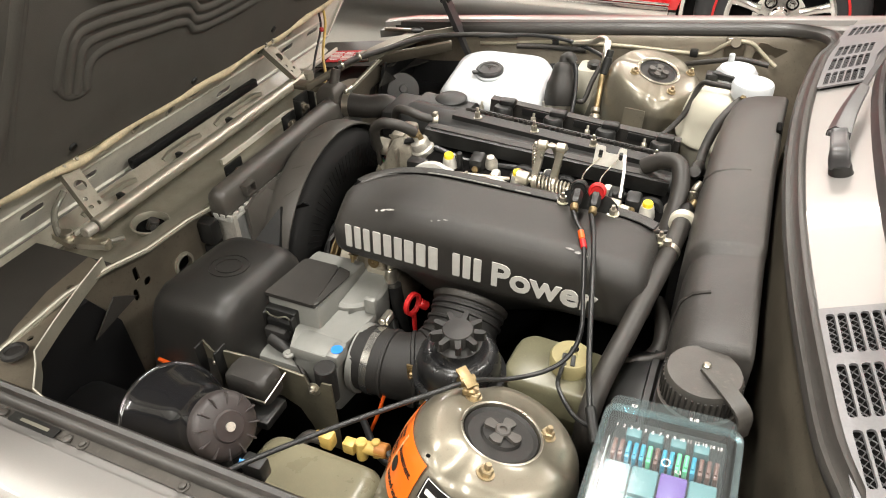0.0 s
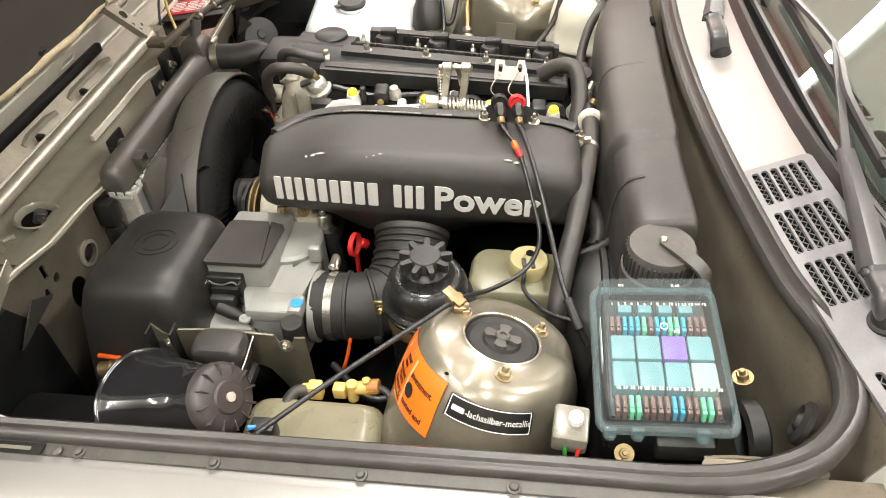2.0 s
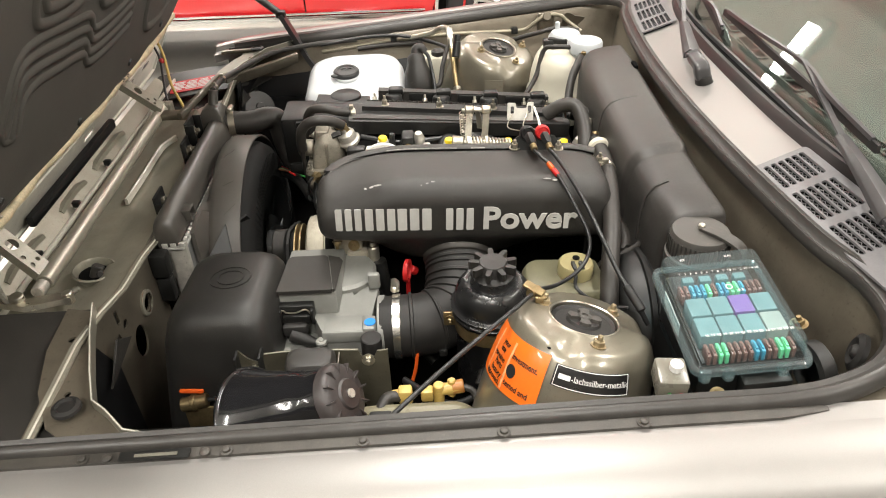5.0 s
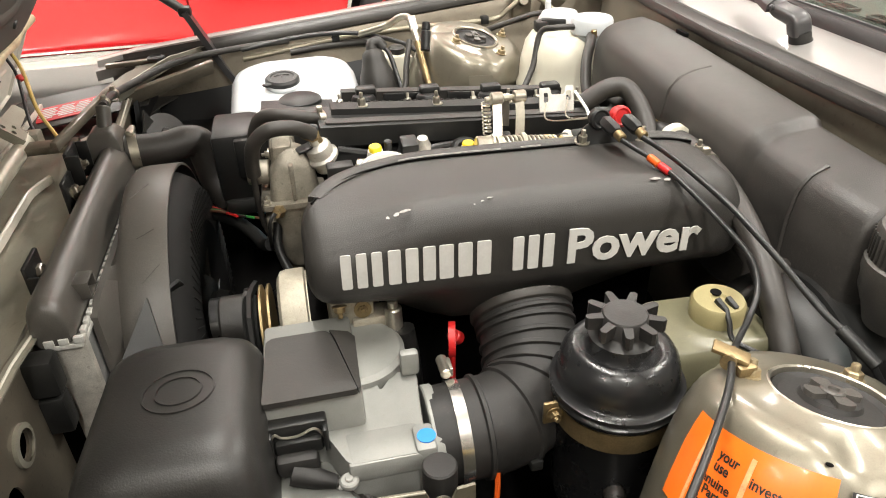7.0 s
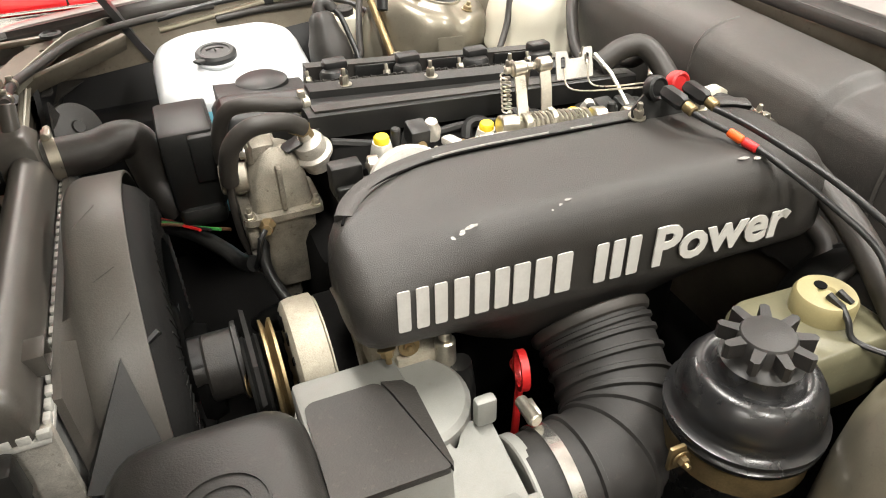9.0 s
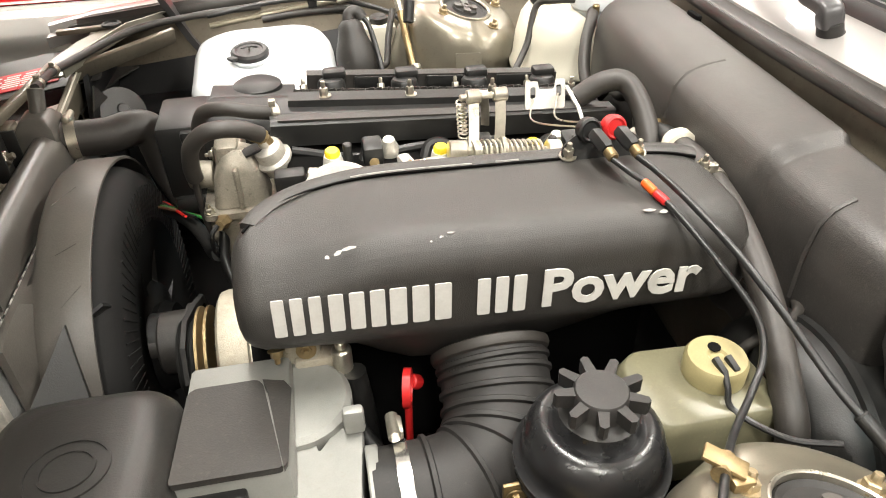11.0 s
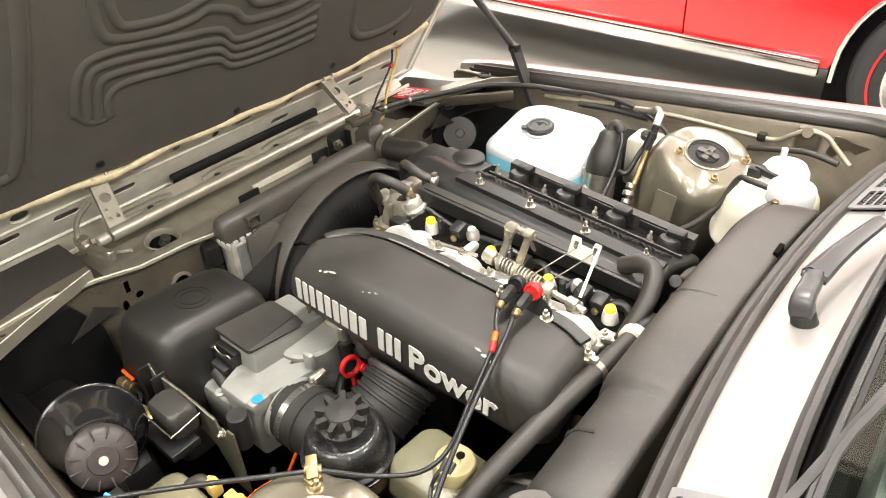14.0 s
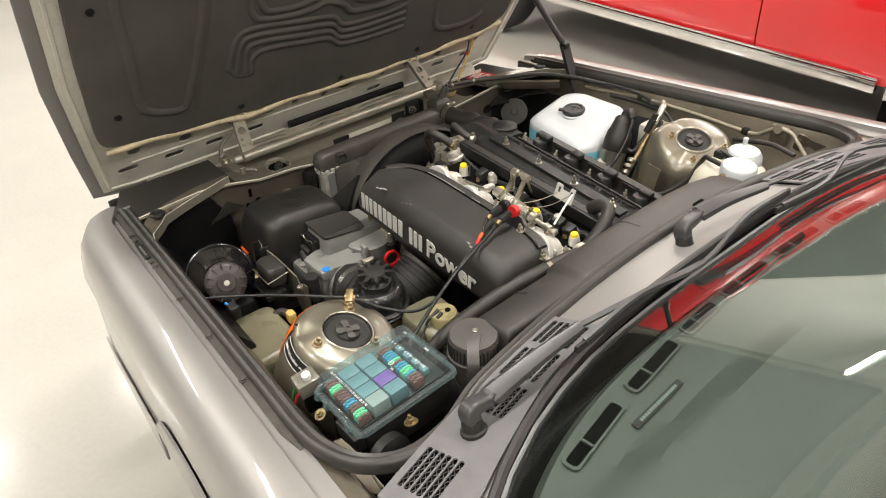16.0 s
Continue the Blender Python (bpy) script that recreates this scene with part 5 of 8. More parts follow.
engine = thing("engine", (-0.15, 0.0, 0.41), "black-topped straight engine with alloy throttle bodies", "engine")
part("block", box((-0.13, 0.06, 0.60), (0.50, 0.26, 0.36), 0.02), DARKVOID, engine, "near-black engine block")
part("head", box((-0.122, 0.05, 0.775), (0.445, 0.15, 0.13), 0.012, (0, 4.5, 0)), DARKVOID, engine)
head = part("timing_cover", join(box((-0.405, 0.085, 0.765), (0.035, 0.10, 0.22), 0.008), box((-0.405, 0.05, 0.83), (0.03, 0.05, 0.10), 0.01), cyl((-0.43, 0.15, 0.80), (-0.40, 0.15, 0.80), 0.035)), ALUDIRTY, engine, "cast aluminium timing cover")
for y, z in ((0.05, 0.73), (0.13, 0.73), (0.05, 0.86), (0.14, 0.85), (0.04, 0.79)):
    part("screw", bolt((-0.423, y, z), (-1, 0, 0), 0.005, 0.006), STEEL, head)
part("chain_case_joint", box((-0.415, 0.085, 0.745), (0.05, 0.12, 0.010), 0.003), ALU, head)

# intake plenum
def plenum_ring(x, inset):
    """One cross-section: back wall, flat top, soft front crease, lettered face, funnel-like underside."""
    left = min(1.0, max(0.0, (-0.235 - x) / 0.14))
    right = min(1.0, max(0.0, (x - 0.03) / 0.08))
    left, right = left * left * (3 - 2 * left), right * right * (3 - 2 * right)
    tilt = -0.024 * (x + 0.13)
    top_z = 0.9065 + tilt - 0.010 * left
    crease_z = 0.9085 + tilt - 0.030 * left - 0.004 * right
    back_y = -0.108 - 0.062 * max(0.0, (-0.285 - x) / 0.10) ** 1.5 - 0.020 * right
    crease_y = -0.240 + 0.010 * left + 0.006 * right
    end = max(0.0, (abs(x + 0.15) - 0.10) / 0.14)
    low = 0.742 + 0.052 * min(1.0, end ** 1.3)
    funnel = math.exp(-(((x + 0.165) / 0.105) ** 4))
    face = 0.800 + tilt + 0.004 * left
    sec = [(-0.185 - 0.038 * funnel, low - 0.012 * funnel), (-0.246 - 0.006 * funnel, face - 0.006), (-0.2625, face + 0.014), (-0.2600, crease_z - 0.024), (crease_y, crease_z + 0.001), (back_y - 0.030, top_z), (back_y, top_z - 0.006), (back_y + 0.010, 0.850), (back_y + 0.006, 0.800), (-0.135, low + 0.006)]
    rad = [0.030, 0.016, 0.020, 0.030 + 0.016 * left, 0.018 + 0.030 * left, 0.006, 0.008, 0.020, 0.030, 0.030]
    cy, cz = -0.185, 0.838
    out_ = []
    for y, z in rounded(sec, rad, 4):
        d = Vector((y - cy, z - cz))
        k = max(0.0, 1 - inset / d.length)
        out_.append((x + 0.10 * (cz - z) * (1 if x > 0 else 0), cy + d.x * k, cz + d.y * k))
    return out_


stations = [(-0.3900, 0.046), (-0.3895, 0.034), (-0.3875, 0.022), (-0.3835, 0.012), (-0.377, 0.005), (-0.367, 0.001), (-0.35, 0), (-0.33, 0), (-0.31, 0), (-0.285, 0), (-0.26, 0), (-0.23, 0), (-0.18, 0), (-0.10, 0), (0.0, 0), (0.04, 0), (0.065, 0), (0.085, 0.001), (0.098, 0.005), (0.107, 0.012), (0.112, 0.022), (0.114, 0.034), (0.1145, 0.046)]
plenum = part("plenum", loft([plenum_ring(*s_) for s_ in stations]), PLENUM, engine, "large satin black intake plenum with rounded edges", angle=0.9)
GROOVE = smooth_path([(-0.374, -0.186, 0.8995), (-0.362, -0.166, 0.9015), (-0.338, -0.147, 0.9040), (-0.300, -0.1335, 0.9065), (-0.24, -0.1280, 0.9095), (-0.12, -0.1275, 0.9065), (0.0, -0.1290, 0.9035), (0.06, -0.1335, 0.9015), (0.095, -0.143, 0.8975)], 5)
part("lip", sweep([q + Vector((0.004, 0.0105, -0.0012)) for q in GROOVE], [(-0.009, -0.004), (0.010, -0.004), (0.010, 0.0012), (0.007, 0.0030), (-0.005, 0.0032), (-0.008, 0.0022)]), PLENUM, plenum, "raised joint flange")
part("groove", sweep(GROOVE, [(-0.0011, -0.002), (0.0011, -0.002), (0.0011, 0.0005), (-0.0011, 0.0005)]), DARKVOID, plenum, "dark joint line")
for i0, i1 in ((18, 24), (25, 26)):
    part("worn_edge", sweep([q + Vector((0, 0.0022, 0.0013)) for q in GROOVE[i0:i1 + 1]], [(-0.0010, -0.001), (0.0010, -0.001), (0.0006, 0.0007), (-0.0006, 0.0007)]), SCUFF, plenum, "bare worn edge of the flange")
part("lower_nut", bolt((-0.360, -0.238, 0.797), (0, -0.5, -1), 0.006, 0.008, 1.4), BRASS, plenum, "brass nut under the nose")
for x, y, z, a in ((-0.281, -0.246, 0.9070, 14), (-0.002, -0.2440, 0.9050, -6), (-0.19, -0.2440, 0.9085, 0)):
    for k in range(3):
        b_ = bmesh.new()
        n_ = 9
        vs = [b_.verts.new((0.010 * (1 - 0.3 * k) * math.cos(i * 2 * math.pi / n_) * (0.7 + 0.5 * random.random()), 0.0035 * math.sin(i * 2 * math.pi / n_) * (0.6 + 0.7 * random.random()), 0)) for i in range(n_)]
        b_.faces.new(vs)
        made = bmesh.ops.extrude_face_region(b_, geom=list(b_.faces))
        bmesh.ops.translate(b_, vec=(0, 0, 0.0005), verts=[e for e in made["geom"] if isinstance(e, bmesh.types.BMVert)])
        sc = 0.35 if x == -0.19 else 0.62
        b_.transform(pose(x + 0.012 * k * (1 if x > -0.1 else -0.8), y - 0.004 * k + 0.004, z - 0.0005 - 0.0006 * k, 10, 0, a + 25 * k) @ Matrix.Diagonal((sc, sc, 1, 1)))
        part("scuff", b_, SCUFF, plenum, "bare scuff in the black coating")

# white lettering on the face: plain shapes, then the word
FU = Vector((0.9988, -0.012, -0.030))
FM = frame_at((-0.155, -0.2632, 0.8485), FU, (0, 0.035, 1))
H = 0.041
for u0, u1 in ((-0.199, -0.156), (-0.150, -0.100), (-0.096, -0.040), (-0.016, 0.030)):
    # each emblem character is only a set of plain upright bars
    w = (u1 - u0 - 0.010) / 3
    for k in range(3):
        uc = u0 + w / 2 + k * (w + 0.005)
        part("emblem_bar", plate(rect2(w, H, 0.002, 2, (uc, 0)), 0.0012, FM), WHITE, plenum, "plain white painted bar")
word = letters("Power", 0.0575, FM @ pose(0.1225, -0.0008, 0.0004), 0.0008, bold=0.0016)
# the word is widened to its drawn length and made bolder
back = FM.inverted()
for v in word.verts:
    q = back @ v.co
    q.x = 0.1225 + (q.x - 0.1225) * 1.03
    v.co = FM @ q
part("word", word, WHITE, plenum, "white painted word")

# throttle bodies
for k in range(4):
    x = -0.2695 + 0.1065 * k
    z0 = 0.840 + es(x)
    body = part("throttle_body", lathe([(0.030, -0.060), (0.033, -0.034), (0.035, -0.016), (0.043, -0.012), (0.0460, -0.008), (0.0460, 0.002), (0.0435, 0.004), (0.0, 0.004)], (x - 0.010, -0.096, z0 + 0.008), (0, -0.93, 0.36), 40, cap=False), ALUPALE, engine, "cast alloy throttle body")
    part("runner", lathe([(0.027, 0.0), (0.029, 0.02), (0.026, 0.05), (0.028, 0.085), (0.034, 0.09), (0.034, 0.10)], (x, -0.055, z0 - 0.018), (0, 0.86, -0.5), 24), ALUPALE, body)
    part("runner_web", box((x + 0.036, -0.060, z0 - 0.004), (0.014, 0.040, 0.016), 0.004, (-30, 0, 0)), ALU, body)
    for q in (0.030, -0.030):
        part("flange_lug", cyl((x + q, -0.082, z0 + 0.022), (x + q, -0.074, z0 + 0.018), 0.008, seg=14), ALU, body)
for x, y, z in ((-0.283, -0.009, 0.879), (-0.155, -0.005, 0.867), (-0.040, -0.006, 0.861), (0.070, -0.004, 0.853)):
    post = part("injector_post", lathe([(0.016, -0.075), (0.0155, -0.04), (0.0115, -0.012), (0.0105, -0.008), (0.010, -0.006)], (x, y, z), (0, -0.12, 1), 20), ALUPALE, engine, "alloy post under a yellow cap")
    part("cap", lathe([(0.0088, -0.008), (0.0088, -0.001), (0.0075, 0.001)], (x, y, z), (0, -0.12, 1), 14), YELLOWCAP, post, "bright yellow plastic cap")
for x in (-0.235, -0.10, 0.015, 0.045):
    part("injector_plug", join(box((x, 0.012, 0.848 + es(x)), (0.024, 0.028, 0.040), 0.004, (12, 0, 0)), cyl((x - 0.03, 0.0, 0.83 + es(x)), (x - 0.03, -0.004, 0.875 + es(x)), 0.0055)), BLACK, engine, "black injector plug")
    part("plug_screw", lathe([(0.006, 0), (0.006, 0.003), (0.0, 0.004)], (x, -0.003, 0.846 + es(x)), (0, -1, 0.3), 12, cap=False), BRASS, engine)
for k in range(5):
    x = -0.25 + 0.075 * k
    part("injector_hose", pipe([(x, 0.01, 0.83 + es(x)), (x + 0.012, 0.03, 0.848 + es(x)), (x + 0.034, 0.03, 0.846 + es(x)), (x + 0.045, 0.015, 0.82 + es(x))], 0.007, 8), BLACK, engine)
# alloy blocks, screws and leads between the throttle bodies and the head
for k in range(4):
    x = -0.216 + 0.1065 * k
    e = es(x)
    blk = part("intake_flange", join(box((x, -0.030, 0.832 + e), (0.060, 0.046, 0.024), 0.006, (-18, 0, 0)), cyl((x - 0.018, -0.040, 0.836 + e), (x - 0.018, -0.044, 0.856 + e), 0.010, seg=18), box((x + 0.020, -0.012, 0.842 + e), (0.016, 0.050, 0.020), 0.005, (-10, 0, 8))), ALUPALE, engine, "cast alloy intake flange")
    part("flange_nut", bolt((x - 0.018, -0.045, 0.856 + e), (0, -0.2, 1), 0.0052, 0.007, 1.5), STEEL, blk)
    part("flange_nut", bolt((x + 0.020, -0.030, 0.851 + e), (0, -0.2, 1), 0.0048, 0.006, 1.5), BRASS, blk, "brass nut")
    part("vacuum_hose", pipe([(x - 0.018, -0.052, 0.848 + e), (x + 0.004, -0.058, 0.858 + e), (x + 0.030, -0.050, 0.856 + e), (x + 0.044, -0.030, 0.842 + e)], 0.0036, 8), HOSE, blk, "thin black vacuum hose")
    part("stub", lathe([(0.011, -0.03), (0.012, 0.0), (0.009, 0.006), (0.007, 0.012), (0.0, 0.013)], (x + 0.002, 0.022, 0.853 + e), (0, -0.25, 1), 18, cap=False), ALU, blk)
part("link_rod", cyl((-0.262, -0.046, 0.866), (-0.160, -0.034, 0.868), 0.0032, seg=10), STEEL, engine, "thin bright link rod")
part("injector_loom", pipe([(-0.33, 0.034, 0.862), (-0.25, 0.030, 0.846), (-0.16, 0.034, 0.850), (-0.06, 0.032, 0.836), (0.04, 0.036, 0.832), (0.09, 0.03, 0.815)], 0.0055, 8), CABLE, engine, "black taped wiring loom")
# fuel rail
a, b = Vector((-0.352, 0.052, 0.882)), Vector((0.092, 0.072, 0.846))
part("fuel_rail", sweep([a, b], [(-0.014, -0.015), (0.014, -0.015), (0.014, 0.012), (0.011, 0.014), (-0.011, 0.014), (-0.014, 0.012)]), BLACK, engine, "black square-section rail")
part("rail_top", sweep([a + Vector((0.01, 0, 0.015)), b + Vector((-0.01, 0, 0.015))], [(-0.009, -0.001), (0.009, -0.001), (0.009, 0.001), (-0.009, 0.001)]), BLACKMATT, engine, "worn grey top strip")
# cam cover
csec = [(0.086, 0.79), (0.088, 0.848), (0.100, 0.862), (0.150, 0.866), (0.165, 0.860), (0.195, 0.848), (0.250, 0.822), (0.290, 0.805), (0.292, 0.74)]
cr = rounded(csec, 0.006, 2)
cover = part("cam_cover", loft([[(x, y, z + es(x) + d) for y, z in cr] for x, d in ((-0.438, -0.012), (-0.432, -0.003), (-0.424, 0), (-0.2, 0), (0.0, 0), (0.090, 0), (0.096, -0.003), (0.100, -0.012))]), BLACK, engine, "black painted cam cover")
part("cover_hump", loft([[(x, y, z + es(x)) for y, z in rounded([(0.15, 0.80), (0.155, 0.850), (0.175, 0.856), (0.225, 0.852), (0.245, 0.842), (0.25, 0.80)], 0.008, 3)] for x in (-0.432, -0.428, -0.33, -0.322)]), BLACK, cover)
part("cover_ledge", sweep([Vector((-0.33, 0.135, 0.866 + es(-0.33))), Vector((0.09, 0.135, 0.866 + es(0.09)))], [(-0.016, -0.004), (0.016, -0.004), (0.014, 0.006), (-0.014, 0.006)]), BLACK, cover)
for k in range(38):
    x = -0.315 + 0.0105 * k
    part("rib", box((x, 0.184, 0.857 + es(x)), (0.0022, 0.026, 0.006), 0.0006, (-24, 0, 38 if (k // 3) % 2 else -38)), BLACKMATT, cover)
part("cover_groove", sweep([Vector((-0.32, 0.215, 0.842 + es(-0.32))), Vector((0.09, 0.215, 0.842 + es(0.09)))], [(-0.003, -0.003), (0.003, -0.003), (0.002, 0.004), (-0.002, 0.004)]), BLACK, cover)
for k in range(4):
    x = -0.283 + 0.1135 * k
    part("cover_stud", bolt((x, 0.135, 0.871 + es(x)), (0, 0, 1), 0.0058, 0.012, 1.6), STEEL, cover, "bright cap nut")
    x = -0.31 + 0.111 * k
    part("cover_stud", bolt((x, 0.226, 0.838 + es(x)), (0, 0.35, 1), 0.0055, 0.011, 1.6), STEEL, cover)
for k in range(4):
    x = -0.270 + 0.1075 * k
    dome = part("plug_cap", join(lathe([(0.021, -0.012), (0.020, 0.012), (0.017, 0.016), (0.0, 0.017)], (x, 0.246, 0.832 + es(x)), (0, 0.1, 1), 18, cap=False), box((x + 0.006, 0.262, 0.850 + es(x)), (0.034, 0.024, 0.016), 0.005)), BLACK, cover, "black spark plug lead cap")
part("lead_duct", sweep([Vector((-0.305, 0.277, 0.833 + es(-0.305))), Vector((0.085, 0.285, 0.829 + es(0.085)))], [(-0.010, -0.018), (0.010, -0.018), (0.010, 0.014), (-0.010, 0.014)]), BLACKMATT, cover, "black ignition lead duct")
for k in range(3):
    x = -0.25 + 0.11 * k
    part("duct_panel", box((x + 0.05, 0.2665, 0.832 + es(x)), (0.07, 0.003, 0.016), 0.001, (0, 4.5, 0)), BLACK, cover)
part("filler_cap", lathe([(0.032, -0.02), (0.034, 0.0), (0.033, 0.006), (0.028, 0.009), (0.0, 0.009)], (-0.372, 0.215, 0.870), (0, 0, 1), 28, cap=False), BLACK, engine, "black oil filler cap")
dcov = part("distributor_cover", box((-0.480, 0.215, 0.792), (0.066, 0.105, 0.110), 0.007), BLACK, engine, "black square distributor cover")
part("cover_flange", box((-0.462, 0.2130, 0.811), (0.034, 0.120, 0.062), 0.003), BLACK, dcov)
part("cover_base", box((-0.480, 0.205, 0.728), (0.060, 0.10, 0.030), 0.010), BLACK, dcov)
part("distributor_body", join(cyl((-0.44, 0.13, 0.80), (-0.405, 0.13, 0.80), 0.038), cyl((-0.44, 0.10, 0.79), (-0.40, 0.10, 0.79), 0.02)), ALU, engine)
def cast(levels, r=0.010):
    return loft([[(x_, y_, z_) for x_, y_ in rounded([(x0, y0), (x1, y0), (x1, y1), (x0, y1)], r, 3)] for z_, x0, x1, y0, y1 in levels])


thermo = part("thermostat_housing", join(cast(((0.700, -0.415, -0.372, 0.010, 0.055), (0.722, -0.424, -0.366, 0.004, 0.060), (0.800, -0.430, -0.362, 0.002, 0.062))),
                                         cast(((0.8005, -0.442, -0.354, -0.006, 0.068), (0.8080, -0.442, -0.354, -0.006, 0.068)), 0.008),
                                         cast(((0.8085, -0.430, -0.362, 0.006, 0.060), (0.845, -0.424, -0.366, 0.012, 0.056), (0.868, -0.412, -0.374, 0.020, 0.052), (0.874, -0.404, -0.382, 0.026, 0.048))),
                                         box((-0.396, 0.004, 0.836), (0.006, 0.012, 0.052), 0.002), cyl((-0.455, 0.045, 0.838), (-0.425, 0.042, 0.838), 0.017), cyl((-0.44, 0.03, 0.77), (-0.40, 0.03, 0.77), 0.019)), ALUDIRTY, engine, "cast alloy thermostat housing in two bolted halves")
part("gasket", cast(((0.7992, -0.4395, -0.3565, -0.0035, 0.0655), (0.8010, -0.4395, -0.3565, -0.0035, 0.0655)), 0.008), CARRIER, thermo)
for q in ((-0.435, 0.002, 0.8085), (-0.361, 0.002, 0.8085), (-0.435, 0.060, 0.8085)):
    part("housing_screw", bolt(q, (0, 0, 1), 0.0052, 0.007, 1.3), STEEL, thermo)
part("sensor", lathe([(0.007, 0), (0.009, 0.004), (0.009, 0.012), (0.006, 0.016), (0.006, 0.026)], (-0.418, -0.004, 0.80), (-0.2, -1, 0.3), 6), BRASS, thermo, "brass temperature sensor")
part("sensor_lead", pipe([(-0.424, -0.03, 0.81), (-0.432, -0.035, 0.80), (-0.436, -0.02, 0.77), (-0.44, 0.02, 0.73)], 0.0028, 8), CABLE, thermo)
# regulator and breather hoses
part("pressure_regulator", join(lathe([(0.006, -0.046), (0.007, -0.030), (0.0165, -0.026), (0.0180, -0.022), (0.0180, -0.012), (0.0225, -0.009), (0.0225, -0.005), (0.0180, -0.002), (0.0175, 0.012), (0.012, 0.017), (0.0, 0.018)], (-0.350, 0.030, 0.852), (0.30, 0.25, -0.92), 28, cap=False)), ALU, engine, "dull steel fuel pressure regulator can")
part("regulator_bracket", sweep([Vector((-0.385, 0.020, 0.872)), Vector((-0.366, 0.026, 0.876)), Vector((-0.345, 0.044, 0.879))], [(-0.010, -0.0012), (0.010, -0.0012), (0.010, 0.0012), (-0.010, 0.0012)]), BLACK, engine)
part("elbow_fitting", join(cyl((-0.360, 0.022, 0.890), (-0.352, 0.028, 0.872), 0.0075, seg=14), cyl((-0.372, 0.014, 0.900), (-0.358, 0.023, 0.889), 0.0098, seg=6)), BRASS, engine, "corroded brass elbow fitting")
part("breather_hose", pipe([(-0.345, 0.080, 0.892), (-0.372, 0.072, 0.900), (-0.402, 0.074, 0.906), (-0.430, 0.086, 0.898), (-0.444, 0.098, 0.865), (-0.446, 0.104, 0.83)], 0.0088, 14), HOSE, engine, "black rubber breather hose")
part("breather_hose", pipe([(-0.362, 0.020, 0.894), (-0.378, 0.008, 0.908), (-0.398, 0.000, 0.915), (-0.420, 0.000, 0.912), (-0.438, 0.006, 0.894), (-0.445, 0.016, 0.866), (-0.446, 0.024, 0.845)], 0.0100, 14), HOSE, engine, "black rubber fuel hose")
part("thin_tube", pipe([(-0.446, 0.024, 0.855), (-0.448, 0.030, 0.81), (-0.446, 0.036, 0.765), (-0.440, 0.050, 0.725), (-0.455, 0.09, 0.70)], 0.0045, 10), HOSE, engine)
part("hose_clip", join(cyl((-0.352, 0.0775, 0.8935), (-0.342, 0.081, 0.8915), 0.0112, seg=16), box((-0.347, 0.079, 0.906), (0.008, 0.010, 0.008), 0.001)), STEEL, engine)
part("switch_block", join(box((-0.333, -0.036, 0.856), (0.034, 0.022, 0.034), 0.003), box((-0.322, -0.044, 0.842), (0.05, 0.02, 0.02), 0.003)), BLACK, engine, "black throttle switch")
part("switch_arm", join(cyl((-0.312, -0.050, 0.872), (-0.300, -0.052, 0.872), 0.010, seg=16), box((-0.303, -0.050, 0.857), (0.008, 0.014, 0.032), 0.002), cyl((-0.314, -0.051, 0.872), (-0.311, -0.0505, 0.872), 0.004, seg=10)), STEEL, engine, "plated throttle arm")
part("knock_hose", pipe([(-0.425, 0.01, 0.775), (-0.428, -0.01, 0.74), (-0.405, -0.05, 0.70), (-0.36, -0.10, 0.685)], 0.0065, 12), BLACK, engine, "black hose below the housing")
part("rear_hose", pipe([(0.045, 0.078, 0.872), (0.078, 0.074, 0.892), (0.104, 0.060, 0.894), (0.114, 0.022, 0.868), (0.110, -0.020, 0.835), (0.100, -0.05, 0.79)], 0.0145, 16), HOSE, engine, "thick black rubber hose")
# throttle linkage
shaft = part("throttle_shaft", join(cyl((-0.150, -0.026, 0.872), (0.045, -0.034, 0.852), 0.0055), cyl((-0.150, -0.026, 0.872), (-0.128, -0.027, 0.870), 0.012), cyl((-0.032, -0.031, 0.861), (-0.015, -0.032, 0.859), 0.013), cyl((0.012, -0.033, 0.857), (0.03, -0.034, 0.855), 0.010)), STEEL, engine, "zinc-plated throttle shaft")
coil = []
for i in range(14 * 12 + 1):
    t_ = i / 12
    c_ = Vector((-0.122, -0.0275, 0.869)).lerp(Vector((-0.036, -0.031, 0.8615)), t_ / 14)
    coil.append(c_ + Vector((0, 0.0118 * math.cos(2 * math.pi * t_), 0.0118 * math.sin(2 * math.pi * t_))))
part("return_spring", sweep(coil, circle2(0.0022, 6)), STEEL, shaft, "coiled return spring")
for x, dy in ((-0.120, 0), (-0.088, 0.006)):
    lev = part("lever", join(sweep([Vector((x, -0.030 + dy, 0.868)), Vector((x + 0.004, -0.012, 0.90)), Vector((x + 0.006, 0.0, 0.924))], [(-0.006, -0.0025), (0.006, -0.0025), (0.006, 0.0025), (-0.006, 0.0025)]), cyl((x - 0.003, 0.0, 0.924), (x + 0.014, 0.0, 0.924), 0.0085), cyl((x, -0.028, 0.869), (x + 0.008, -0.028, 0.869), 0.013)), STEEL, shaft, "zinc-plated throttle lever")
part("link_rod", cyl((-0.130, 0.004, 0.922), (-0.072, 0.004, 0.922), 0.004), STEEL, shaft)
coil = []
for i in range(9 * 10 + 1):
    t_ = i / 10
    coil.append(Vector((-0.128, 0.006, 0.918)).lerp(Vector((-0.126, 0.002, 0.872)), t_ / 9) + Vector((0.0055 * math.cos(2 * math.pi * t_), 0.0055 * math.sin(2 * math.pi * t_), 0)))
part("small_spring", sweep(coil, circle2(0.0012, 5)), STEEL, shaft)
